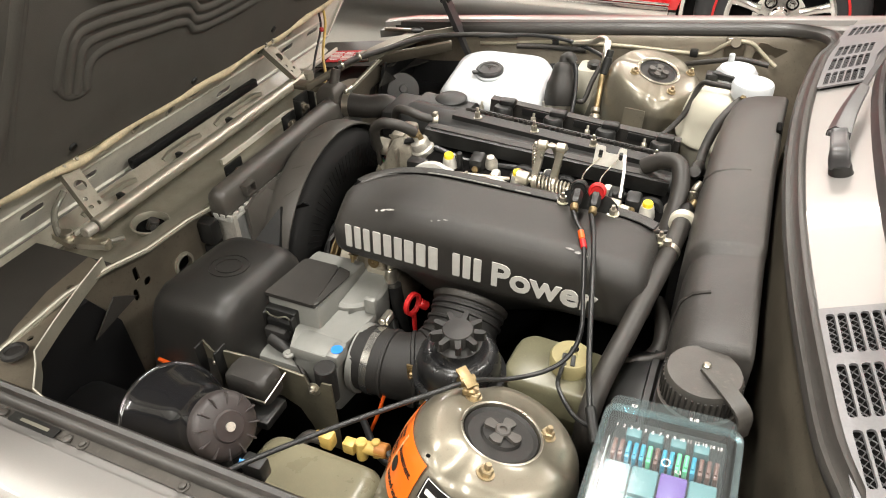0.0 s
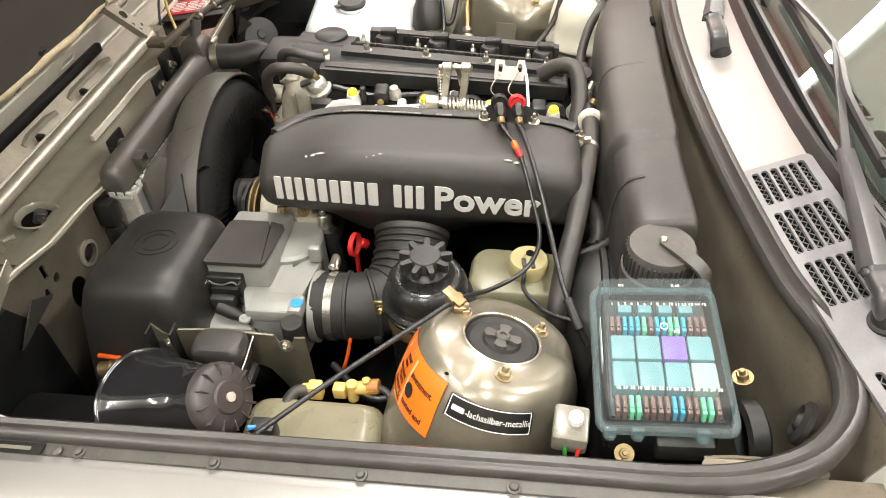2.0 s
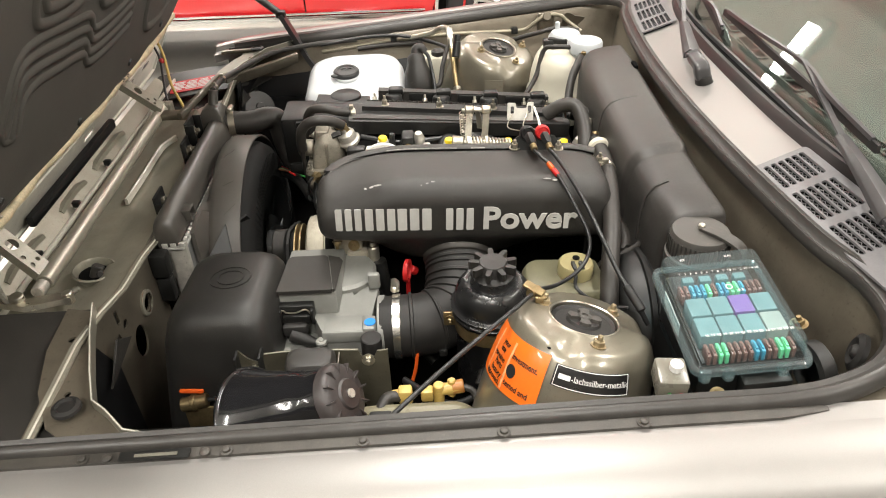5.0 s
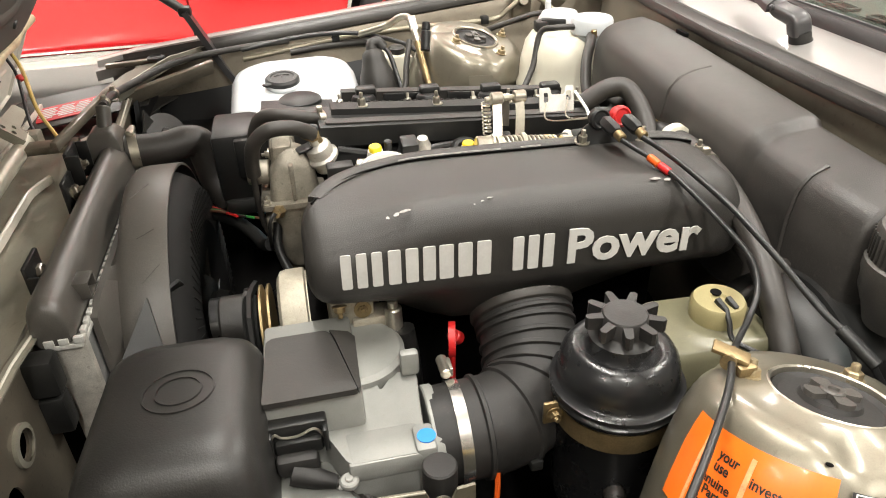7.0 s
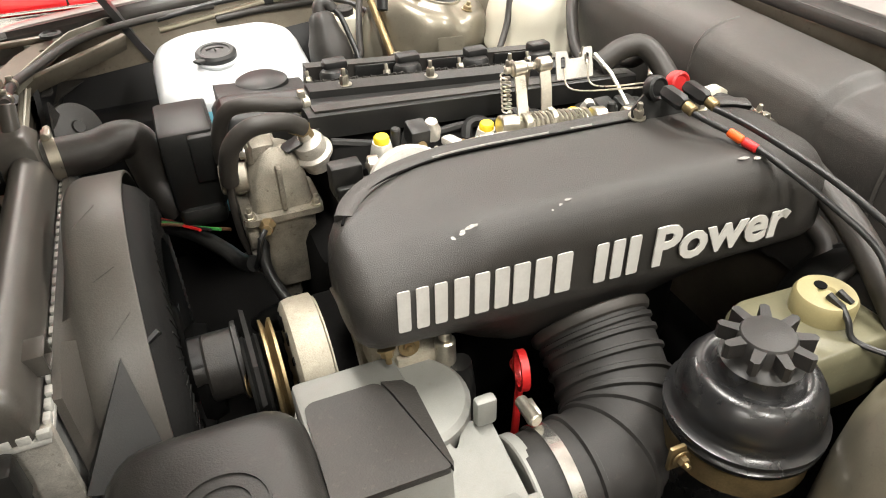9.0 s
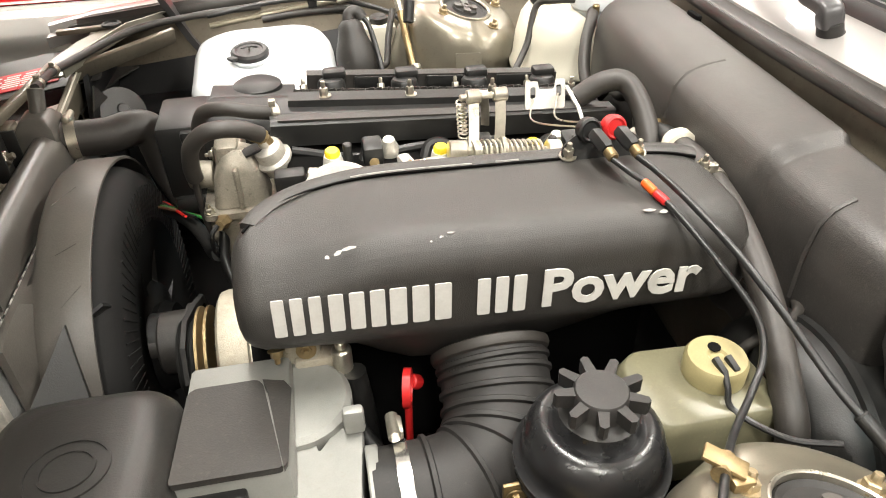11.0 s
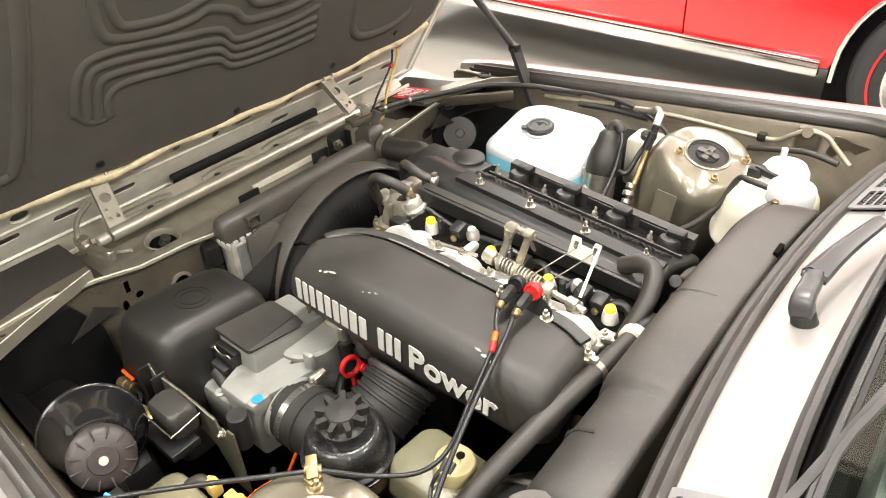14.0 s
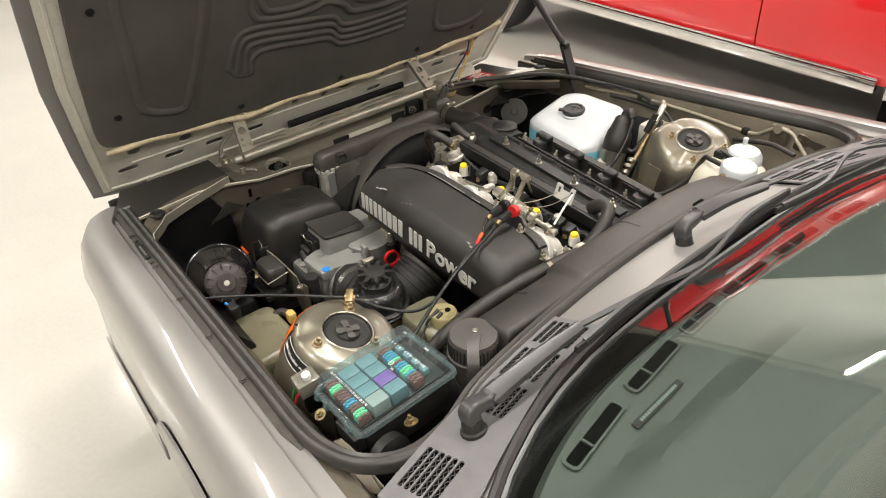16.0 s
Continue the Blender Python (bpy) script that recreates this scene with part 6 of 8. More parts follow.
part("lever", sweep([Vector((-0.100, 0.008, 0.925)), Vector((-0.095, 0.02, 0.90)), Vector((-0.092, 0.03, 0.872))], [(-0.005, -0.002), (0.005, -0.002), (0.005, 0.002), (-0.005, 0.002)]), STEEL, shaft)
br = part("cable_bracket", join(plate(rounded([(-0.026, -0.016), (0.026, -0.016), (0.026, 0.020), (0.014, 0.020), (0.012, 0.008), (-0.008, 0.008), (-0.010, 0.018), (-0.026, 0.018)], 0.002, 2), 0.002, frame_at((-0.010, 0.050, 0.893), (1, 0, -0.05), (0, 0.35, 1)), [rect2(0.007, 0.014, 0.002, 2, (-0.016, 0.004)), rect2(0.007, 0.014, 0.002, 2, (0.018, 0.006))]),
                                sweep([Vector((0.016, 0.046, 0.905)), Vector((0.022, 0.015, 0.89)), Vector((0.026, -0.020, 0.862))], [(-0.0022, -0.0010), (0.0022, -0.0010), (0.0022, 0.0010), (-0.0022, 0.0010)])), ALUPALE, engine, "bright plated cable bracket")
part("inner_cable", pipe([(-0.026, 0.046, 0.892), (-0.04, 0.0, 0.885), (-0.022, -0.11, 0.928)], 0.0011, 6), STEEL, br)
part("inner_cable", pipe([(0.006, 0.046, 0.896), (-0.01, 0.0, 0.885), (0.004, -0.10, 0.926)], 0.0011, 6), STEEL, br)
# cable stop on the plenum edge
stop = part("cable_stop", join(plate(rounded([(-0.045, -0.012), (0.045, -0.012), (0.045, 0.010), (0.03, 0.022), (-0.03, 0.022), (-0.045, 0.010)], 0.004, 2), 0.003, frame_at((-0.005, -0.128, 0.905), (1, 0.0, -0.03), (0, 0.35, 1)))), BLACK, engine, "black cable stop bracket")
for x, mat_, lab in ((-0.021, BLACK, "black rubber cable grommet"), (0.006, REDPLASTIC, "red rubber cable grommet")):
    part("grommet", lathe([(0.010, -0.008), (0.0128, -0.006), (0.0135, 0.0), (0.0128, 0.004), (0.0105, 0.006), (0.008, 0.004)], (x, -0.124, 0.932), (0.1, -0.9, 0.25), 22), mat_, stop, lab)
    part("adjuster", join(lathe([(0.0065, 0), (0.0085, 0.004), (0.0085, 0.026), (0.006, 0.030)], (x + 0.001, -0.136, 0.934), (0.1, -0.95, -0.12), 6), ), BLACK, stop)
    part("ferrule", cyl((x + 0.004, -0.166, 0.930), (x + 0.006, -0.178, 0.927), 0.006, seg=12), BRASS, stop, "brass cable ferrule")
for q in ((-0.043, -0.128, 0.906), (0.034, -0.130, 0.902), (0.108, -0.14, 0.880), (0.100, -0.185, 0.86)):
    part("lip_nut", bolt(q, (0, -0.2, 1), 0.0062, 0.010, 1.5), STEEL, engine, "bright hexagon nut")

# front drive: pulleys, alternator
AC = (-0.432, -0.120, 0.690)
alt = part("alternator", lathe([(0.030, 0.0), (0.066, 0.0), (0.073, 0.004), (0.075, 0.012), (0.075, 0.034), (0.070, 0.036), (0.070, 0.060), (0.0745, 0.062), (0.0745, 0.070), (0.072, 0.074), (0.070, 0.115), (0.060, 0.122), (0.02, 0.122)], AC, (1, 0, 0), 48), ALUDULL, engine, "pale cast alloy alternator", angle=0.7)
part("stator", lathe([(0.0708, 0.0375), (0.0712, 0.039), (0.0712, 0.057), (0.0708, 0.0585)], AC, (1, 0, 0), 48, cap=False), DARKVOID, alt, "black stator ring")
for k in range(14):
    a_ = 2 * math.pi * k / 14
    part("air_slot", box((AC[0] - 0.0005, AC[1] + 0.055 * math.cos(a_), AC[2] + 0.055 * math.sin(a_)), (0.003, 0.016, 0.007), 0.001, (math.degrees(a_), 0, 0)), DARKVOID, alt)
part("alternator_bracket", join(box((-0.345, -0.20, 0.775), (0.05, 0.035, 0.055), 0.006), box((-0.32, -0.21, 0.755), (0.055, 0.03, 0.018), 0.004)), ALUDULL, engine, "pale cast alloy bracket")
part("bracket_screw", bolt((-0.334, -0.2205, 0.775), (0, -1, 0.2), 0.006, 0.004), BRASS, engine)
for x0, x1, r in ((-0.456, -0.438, 0.060),):
    part("pulley", lathe([(r * 0.4, 0), (r, 0), (r, 0.003), (r * 0.82, 0.006), (r, 0.010), (r, 0.013), (r * 0.4, 0.013)], (x0, -0.120, 0.690), (1, 0, 0), 40), BRASS, engine, "yellow-passivated pulley")
part("pulley", lathe([(0.015, 0), (0.046, 0), (0.048, 0.003), (0.040, 0.009), (0.048, 0.015), (0.046, 0.018), (0.015, 0.018)], (-0.478, -0.120, 0.690), (1, 0, 0), 36), BLACK, engine, "black grooved belt pulley")
part("pulley", lathe([(0.012, -0.014), (0.018, -0.014), (0.018, 0), (0.036, 0), (0.039, 0.003), (0.039, 0.034), (0.046, 0.036), (0.046, 0.041), (0.015, 0.041)], (-0.520, -0.045, 0.655), (1, 0, 0), 40), BLACKMATT, engine, "black water pump pulley")
part("pulley_bolt", bolt((-0.480, -0.095, 0.660), (1, -0.2, 0.2), 0.008, 0.012), BRASS, engine, "brass-coloured pulley bolt")
part("drive_belt", sweep([Vector((-0.469, y_, z_)) for y_, z_ in ((-0.163, 0.700), (-0.145, 0.730), (-0.112, 0.736), (-0.06, 0.715), (-0.01, 0.690), (0.005, 0.65), (-0.02, 0.612), (-0.08, 0.62), (-0.14, 0.652))], [(-0.007, -0.0025), (0.007, -0.0025), (0.005, 0.0025), (-0.005, 0.0025)], closed=True, up=(1, 0, 0)), RUBBER, engine, "black ribbed drive belt")
part("fan_clutch", cyl((-0.535, -0.03, 0.655), (-0.478, -0.03, 0.655), 0.030, seg=24), BLACK, engine)
for pts_, r_ in (([(-0.29, -0.235, 0.75), (-0.285, -0.235, 0.70), (-0.28, -0.22, 0.60)], 0.012), ([(-0.32, -0.20, 0.70), (-0.27, -0.28, 0.66), (-0.20, -0.34, 0.60)], 0.009), ([(-0.40, 0.0, 0.68), (-0.45, 0.05, 0.62), (-0.42, 0.12, 0.55)], 0.010)):
    part("lower_hose", pipe(pts_, r_), BLACK, engine)
part("dark_fitting", join(cyl((-0.30, -0.225, 0.775), (-0.30, -0.228, 0.72), 0.010), cyl((-0.30, -0.225, 0.785), (-0.30, -0.225, 0.775), 0.006)), STEEL, engine)

loom = thing("wiring_loom", (-0.50, 0.15, 0.70), "coloured wires and black corrugated tube beside the fan", "wires")
part("tube", pipe([(-0.44, 0.02, 0.735), (-0.452, 0.05, 0.72), (-0.47, 0.10, 0.712), (-0.50, 0.16, 0.705), (-0.55, 0.22, 0.70)], 0.010, 12), BLACK, loom)
for k in range(4):
    part("wire", pipe([(-0.455 - 0.012 * k, 0.12, 0.725 + 0.003 * k), (-0.49 - 0.008 * k, 0.15 + 0.006 * k, 0.718), (-0.53, 0.17 + 0.010 * k, 0.722 - 0.004 * k), (-0.58, 0.20 + 0.012 * k, 0.71)], 0.0022, 6), (BROWNWIRE, GREENWIRE, CABLE, REDPLASTIC)[k], loom, ("brown wire", "green wire", "black wire", "red wire")[k])
part("hose_fitting", join(cyl((-0.445, 0.055, 0.715), (-0.425, 0.045, 0.705), 0.007), cyl((-0.452, 0.058, 0.718), (-0.445, 0.055, 0.715), 0.010)), STEEL, loom, "steel hose fitting")

# dipstick
dip = thing("dipstick", (-0.245, -0.262, 0.60), "red ring-handled oil dipstick", "dipstick")
ring_pts = [Vector((-0.241, -0.268, 0.750)) + Vector((0.22, 0.97, 0)) * 0.0165 * math.cos(a_) + Vector((0, 0, 1)) * 0.0185 * math.sin(a_) for a_ in [2 * math.pi * k / 24 for k in range(24)]]
part("ring", sweep(ring_pts, [(-0.0024, -0.0038), (0.0024, -0.0038), (0.0024, 0.0038), (-0.0024, 0.0038)], closed=True, up=(0.97, -0.22, 0)), REDPLASTIC, dip, "red plastic pull ring")
part("stem", join(cyl((-0.237, -0.252, 0.742), (-0.228, -0.244, 0.730), 0.008), cyl((-0.241, -0.266, 0.735), (-0.243, -0.262, 0.60), 0.004)), REDPLASTIC, dip)

# ---- air intake ----
airbox = thing("air_filter_box", (-0.54, -0.36, 0.58), "satin black plastic air filter housing with rounded lid", "air filter")
rings = []
for z, x0, x1, y0, y1, r in ((0.575, -0.648, -0.440, -0.482, -0.235, 0.02), (0.640, -0.640, -0.442, -0.478, -0.238, 0.025), (0.70, -0.630, -0.444, -0.470, -0.242, 0.03), (0.755, -0.620, -0.446, -0.462, -0.246, 0.035), (0.782, -0.612, -0.449, -0.454, -0.249, 0.038), (0.797, -0.603, -0.455, -0.444, -0.256, 0.038), (0.8065, -0.590, -0.465, -0.428, -0.266, 0.036), (0.8100, -0.572, -0.478, -0.408, -0.280, 0.03)):
    rings.append([(-0.528 + (x + 0.540) * 0.93, y - 0.010, z + (0.011 if z > 0.65 else 0) - 0.10 * (y + 0.35) * (1 if z > 0.7 else 0)) for x, y in rounded([(x0, y0), (x1, y0), (x1, y1), (x0, y1)], r, 5)])
part("housing", loft(rings), AIRBOXBLACK, airbox, angle=0.9)
em = Matrix.Translation((-0.512, -0.362, 0.8215)) @ pose(0, 0, 0, -6, 0, 0)
part("raised_emblem", join(*[lathe([(r_, -0.002), (r_, 0.0014), (r_ + 0.002, 0.0014), (r_ + 0.002, -0.002)], em.translation, em.to_3x3() @ Vector((0, 0, 1)), 40, cap=False) for r_ in (0.030, 0.019)]), AIRBOXBLACK, airbox, "raised plain round emblem")
part("clip_bracket", join(box((-0.490, -0.478, 0.735), (0.004, 0.03, 0.07), 0.001), box((-0.455, -0.478, 0.735), (0.004, 0.03, 0.07), 0.001)), BLACK, airbox)
part("orange_lip", box((-0.568, -0.4865, 0.704), (0.036, 0.006, 0.006), 0.002, (0, 4, 0)), ORANGEWIRE, airbox, "orange plastic edge")

afm = thing("air_flow_meter", (-0.37, -0.34, 0.62), "grey cast alloy air flow meter with black cover plate", "air flow meter")
g = rounded([(-0.448, -0.372), (-0.392, -0.374), (-0.372, -0.424), (-0.300, -0.425), (-0.288, -0.300), (-0.312, -0.296), (-0.330, -0.325), (-0.348, -0.22), (-0.448, -0.215)], 0.008, 3)
part("casting", loft([[(x, y, z - 0.10 * (y + 0.36)) for x, y in [((q[0] + 0.37) * k - 0.37, (q[1] + 0.33) * k - 0.33) for q in g]] for z, k in ((0.62, 0.90), (0.655, 0.97), (0.742, 1.0), (0.748, 0.985))]), AFMGREY, afm)
part("casting_tower", box((-0.398, -0.296, 0.755), (0.096, 0.150, 0.05), 0.006, (-7, 0, 0)), AFMGREY, afm)
part("flap_housing", lathe([(0.052, -0.06), (0.055, -0.05), (0.055, 0.035), (0.05, 0.04)], (-0.350, -0.262, 0.715), (0, 0, 1), 36), AFMGREY, afm, "round grey flap housing")
part("cover_plate", join(plate(rounded([(-0.046, -0.070), (0.043, -0.070), (0.022, 0.036), (0.016, 0.044), (-0.040, 0.044), (-0.046, 0.038)], 0.004, 3), 0.006, frame_at((-0.396, -0.305, 0.784), (1, -0.02, 0.02), (0, 1, -0.12))), loft([[tuple(frame_at((-0.396, -0.305, 0.784), (1, -0.02, 0.02), (0, 1, -0.12)) @ Vector(q)) for q in ((0.0435, -0.070, n_), (0.046, -0.064, n_ - 0.002 * s_), (0.047, 0.030, n_ - 0.005 * s_), (0.040, 0.043, n_ - 0.005 * s_), (0.021, 0.043, n_), (0.026, 0.026, n_))] for n_, s_ in ((0.0, 0.0), (0.0062, 1.0))])), BLACKMATT, afm, "scuffed black plastic cover plate")
part("lower_case", box((-0.40, -0.375, 0.665), (0.10, 0.10, 0.09), 0.012), AFMGREY, afm)
part("lug", join(box((-0.296, -0.305, 0.760), (0.020, 0.012, 0.03), 0.004), cyl((-0.29, -0.36, 0.70), (-0.278, -0.36, 0.70), 0.056, seg=40)), AFMGREY, afm)
part("step", box((-0.338, -0.404, 0.742), (0.070, 0.045, 0.022), 0.004, (-4, 0, 0)), AFMGREY, afm)
part("step", box((-0.300, -0.408, 0.746), (0.020, 0.034, 0.024), 0.004), AFMGREY, afm)
part("paint_dot", lathe([(0.009, 0), (0.009, 0.0012), (0.0, 0.0014)], (-0.298, -0.409, 0.7580), (0, 0.03, 1), 22, cap=False), BLUEDOT, afm, "blue paint dot")
plug = part("connector", join(box((-0.4155, -0.374, 0.757), (0.056, 0.016, 0.034), 0.003), box((-0.4155, -0.383, 0.750), (0.044, 0.012, 0.016), 0.003), box((-0.441, -0.384, 0.756), (0.005, 0.014, 0.028), 0.002), box((-0.390, -0.384, 0.756), (0.005, 0.014, 0.028), 0.002)), BLACK, afm, "black electric connector")
part("wire_clip", pipe([(-0.441, -0.385, 0.762), (-0.436, -0.386, 0.770), (-0.430, -0.386, 0.765), (-0.4155, -0.387, 0.765), (-0.401, -0.386, 0.770), (-0.394, -0.385, 0.763), (-0.391, -0.384, 0.752)], 0.0014, 6), STEEL, plug, "bright bent wire clip")
part("boot", join(box((-0.419, -0.392, 0.736), (0.040, 0.018, 0.022), 0.006), pipe([(-0.425, -0.398, 0.730), (-0.405, -0.404, 0.724), (-0.385, -0.410, 0.720)], 0.011, 12, scales=[1.1, 0.95, 0.6])), RUBBER, plug, "grey-black rubber boot")
part("lead", pipe([(-0.388, -0.409, 0.7205), (-0.370, -0.416, 0.714), (-0.352, -0.428, 0.698), (-0.338, -0.445, 0.675)], 0.0048, 8), HOSE, plug)
part("lead_tie", cyl((-0.383, -0.411, 0.7195), (-0.379, -0.4125, 0.7180), 0.0064, seg=10), PAPERWHITE, plug)
part("flange", box((-0.449, -0.388, 0.715), (0.010, 0.060, 0.050), 0.003), AFMGREY, afm)
part("flange_ear", join(cyl((-0.374, -0.428, 0.735), (-0.374, -0.428, 0.742), 0.009, seg=16), cyl((-0.374, -0.428, 0.741), (-0.374, -0.428, 0.744), 0.004, seg=12)), AFMGREY, afm)

duct = thing("intake_duct", (-0.20, -0.32, 0.64), "black ribbed rubber intake elbow with steel hose clamp", "duct")
dpath = smooth_path([(-0.284, -0.362, 0.705), (-0.255, -0.362, 0.706), (-0.215, -0.359, 0.706), (-0.184, -0.346, 0.707), (-0.164, -0.322, 0.712), (-0.155, -0.292, 0.724), (-0.152, -0.262, 0.742), (-0.152, -0.238, 0.758)], 8)
sc = []
for i in range(len(dpath)):
    t_ = i / (len(dpath) - 1)
    s_ = 1.0 + 0.10 * t_
    sc.append(s_)
part("elbow", sweep(dpath, circle2(0.051, 36), scales=sc), RUBBER, duct, angle=0.9)
for f_ in (0.22, 0.36, 0.50, 0.62, 0.71, 0.79, 0.86, 0.92):
    i_ = int(f_ * (len(dpath) - 1))
    r_ = 0.051 * (1 + 0.10 * f_)
    part("rib", lathe([(r_ - 0.002, -0.0045), (r_ + 0.0030, -0.002), (r_ + 0.0030, 0.002), (r_ - 0.002, 0.0045)], dpath[i_], dpath[i_ + 1] - dpath[i_ - 1], 40, cap=False), RUBBER, duct)
part("mouth_ring", lathe([(0.055, -0.006), (0.0595, -0.004), (0.0615, 0.0), (0.0610, 0.005), (0.057, 0.007)], (-0.152, -0.243, 0.7545), (0, 0.84, 0.54), 44, cap=False), HOSE, duct, "thick rolled duct mouth")
clampo = part("hose_clamp", lathe([(0.0535, -0.006), (0.0545, -0.006), (0.0545, 0.006), (0.0535, 0.006)], (-0.258, -0.362, 0.706), (1, 0, 0.01), 48), CLAMPSTEEL, duct, "bright steel hose clamp")
part("clamp_screw", join(cyl((-0.262, -0.335, 0.7605), (-0.262, -0.305, 0.7575), 0.006), box((-0.260, -0.32, 0.757), (0.013, 0.02, 0.012), 0.002)), STEEL, clampo)
part("lug_clip", box((-0.185, -0.402, 0.682), (0.014, 0.012, 0.014), 0.003), BLACK, duct)

# ---- power steering reservoir ----
ps = thing("steering_fluid_reservoir", (-0.106, -0.400, 0.62), "glossy black fluid reservoir with star-shaped screw cap", "reservoir")
P0 = (-0.106, -0.400, 0.0)
AX = (0.0, 0.0, 1.0)
part("can", lathe([(0.0, 0.62), (0.052, 0.62), (0.056, 0.64), (0.057, 0.762), (0.0605, 0.765), (0.0635, 0.767), (0.0640, 0.771), (0.0605, 0.773), (0.0605, 0.776), (0.0650, 0.778), (0.0650, 0.782), (0.0600, 0.784), (0.0575, 0.787), (0.0580, 0.796), (0.0572, 0.804), (0.0545, 0.813), (0.0490, 0.821), (0.0430, 0.825), (0.0385, 0.824), (0.0350, 0.822), (0.0330, 0.825), (0.0320, 0.836)], P0, AX, 48, cap=False), SATINBLACK, ps, angle=1.1)
fin = [(0.0, -0.0045), (0.016, -0.0035), (0.018, 0.0), (0.016, 0.0035), (0.0, 0.0045)]
part("screw_cap", join(lathe([(0.031, 0.828), (0.032, 0.836), (0.024, 0.840), (0.0225, 0.843), (0.0220, 0.857), (0.020, 0.8595), (0.010, 0.8605), (0.0, 0.8610)], P0, AX, 32, cap=False),
             *[plate(fin, 0.013, Matrix.Translation((P0[0], P0[1], 0.845)) @ pose(0, 0, 0, 0, 0, 360 * k / 9 + 12) @ pose(0.019, 0, 0)) for k in range(9)]), STARCAP, ps, "matt black star-shaped screw cap")
part("strap", lathe([(0.0575, 0.738), (0.0595, 0.738), (0.0595, 0.761), (0.0575, 0.761)], P0, AX, 44, cap=False), BRASS, ps, "yellow-passivated mounting strap")
part("strap_ear", join(box((-0.172, -0.408, 0.758), (0.022, 0.004, 0.026), 0.001), bolt((-0.173, -0.411, 0.758), (0, -1, 0), 0.005, 0.006)), BRASS, ps)
part("hose_stub", join(cyl((-0.115, -0.44, 0.69), (-0.13, -0.47, 0.67), 0.009), lathe([(0.010, -0.004), (0.011, 0.0), (0.010, 0.004)], (-0.122, -0.455, 0.68), (-0.4, -0.8, -0.4), 14)), HOSE, ps)

# ---- brake master cylinder reservoir and booster ----
brk = thing("brake_fluid_reservoir", (0.015, -0.345, 0.68), "greenish translucent brake fluid reservoir", "reservoir")
rings = []
for z, k in ((0.700, 0.86), (0.712, 0.95), (0.735, 1.0), (0.738, 1.03), (0.742, 1.03), (0.746, 1.0), (0.772, 0.97), (0.783, 0.90), (0.785, 0.85)):
    rings.append([(0.015 + x * k, -0.345 + y * k, z) for x, y in rounded([(-0.070, -0.030), (-0.052, -0.050), (0.066, -0.050), (0.072, -0.03), (0.066, 0.046), (-0.048, 0.052), (-0.066, 0.036)], 0.010, 3)])
part("tank", loft(rings), GREENTANK, brk, angle=0.9)
bcap = part("cap", lathe([(0.0275, 0.780), (0.0285, 0.786), (0.0285, 0.803), (0.026, 0.807), (0.009, 0.8075), (0.007, 0.805), (0.0, 0.805)], (0.034, -0.340, 0), (0, 0, 1), 40, cap=False), TANK, brk, "ribbed ivory screw cap with level switch")
part("cap_hole", lathe([(0.006, 0), (0.006, 0.0012), (0.0, 0.0014)], (0.036, -0.330, 0.807), (0, 0, 1), 12, cap=False), DARKVOID, bcap)
for dx in (-0.005, 0.007):
    part("terminal", box((0.033 + dx, -0.354, 0.809), (0.006, 0.016, 0.006), 0.001, (18, 0, 10)), BLACK, bcap)
part("switch_lead", pipe([(0.03, -0.36, 0.808), (0.028, -0.372, 0.800), (0.030, -0.385, 0.785), (0.060, -0.42, 0.782), (0.095, -0.44, 0.79)], 0.0030, 8), CABLE, bcap)
part("master_cylinder", cyl((-0.07, -0.345, 0.675), (0.11, -0.345, 0.675), 0.022), STEEL, brk)
booster = thing("brake_booster", (0.135, -0.345, 0.56), "black round brake servo on the bulkhead", "brake servo")
part("front_shell", lathe([(0.03, -0.05), (0.10, -0.045), (0.118, -0.02), (0.122, 0.0)], (0.135, -0.345, 0.685), (1, 0, 0), 48), BLACK, booster, angle=0.9)
part("rim", lathe([(0.121, 0.0), (0.126, 0.002), (0.126, 0.010), (0.118, 0.014)], (0.135, -0.345, 0.685), (1, 0, 0), 48), BLACK, booster)
part("rear_shell", lathe([(0.118, 0.014), (0.112, 0.05), (0.06, 0.075)], (0.135, -0.345, 0.685), (1, 0, 0), 48), BLACK, booster, angle=0.9)

# ---- bulkhead cover and round cap ----
rings = []
for y, k, dz in ((-0.372, 0.80, -0.012), (-0.368, 0.93, -0.004), (-0.360, 0.98, 0.0), (-0.28, 1.0, 0.0), (-0.19, 1.0, 0.002), (-0.182, 1.0, 0.003), (-0.176, 1.06, 0.010), (-0.165, 1.07, 0.012), (0.0, 1.08, 0.018), (0.16, 1.08, 0.022), (0.25, 1.06, 0.020), (0.315, 1.0, 0.014), (0.335, 0.92, 0.006), (0.345, 0.7, -0.012)):
    prof_ = [(0.150, 0.70), (0.151, 0.85), (0.156, 0.884), (0.168, 0.900), (0.188, 0.908), (0.214, 0.912), (0.240, 0.914), (0.247, 0.908), (0.247, 0.70)]
    bend = 0.10 * y * y * (1 if y > 0 else 0.0)
    rings.append([(0.245 - (0.245 - x) * k + bend, y, z + dz * (1 if z > 0.8 else 0)) for x, z in rounded(prof_, 0.010, 3)])
cov = single("bulkhead_cover", loft(rings), COVERBLACK, "long dusty black plastic cover before the bulkhead", "cover", angle=0.9)
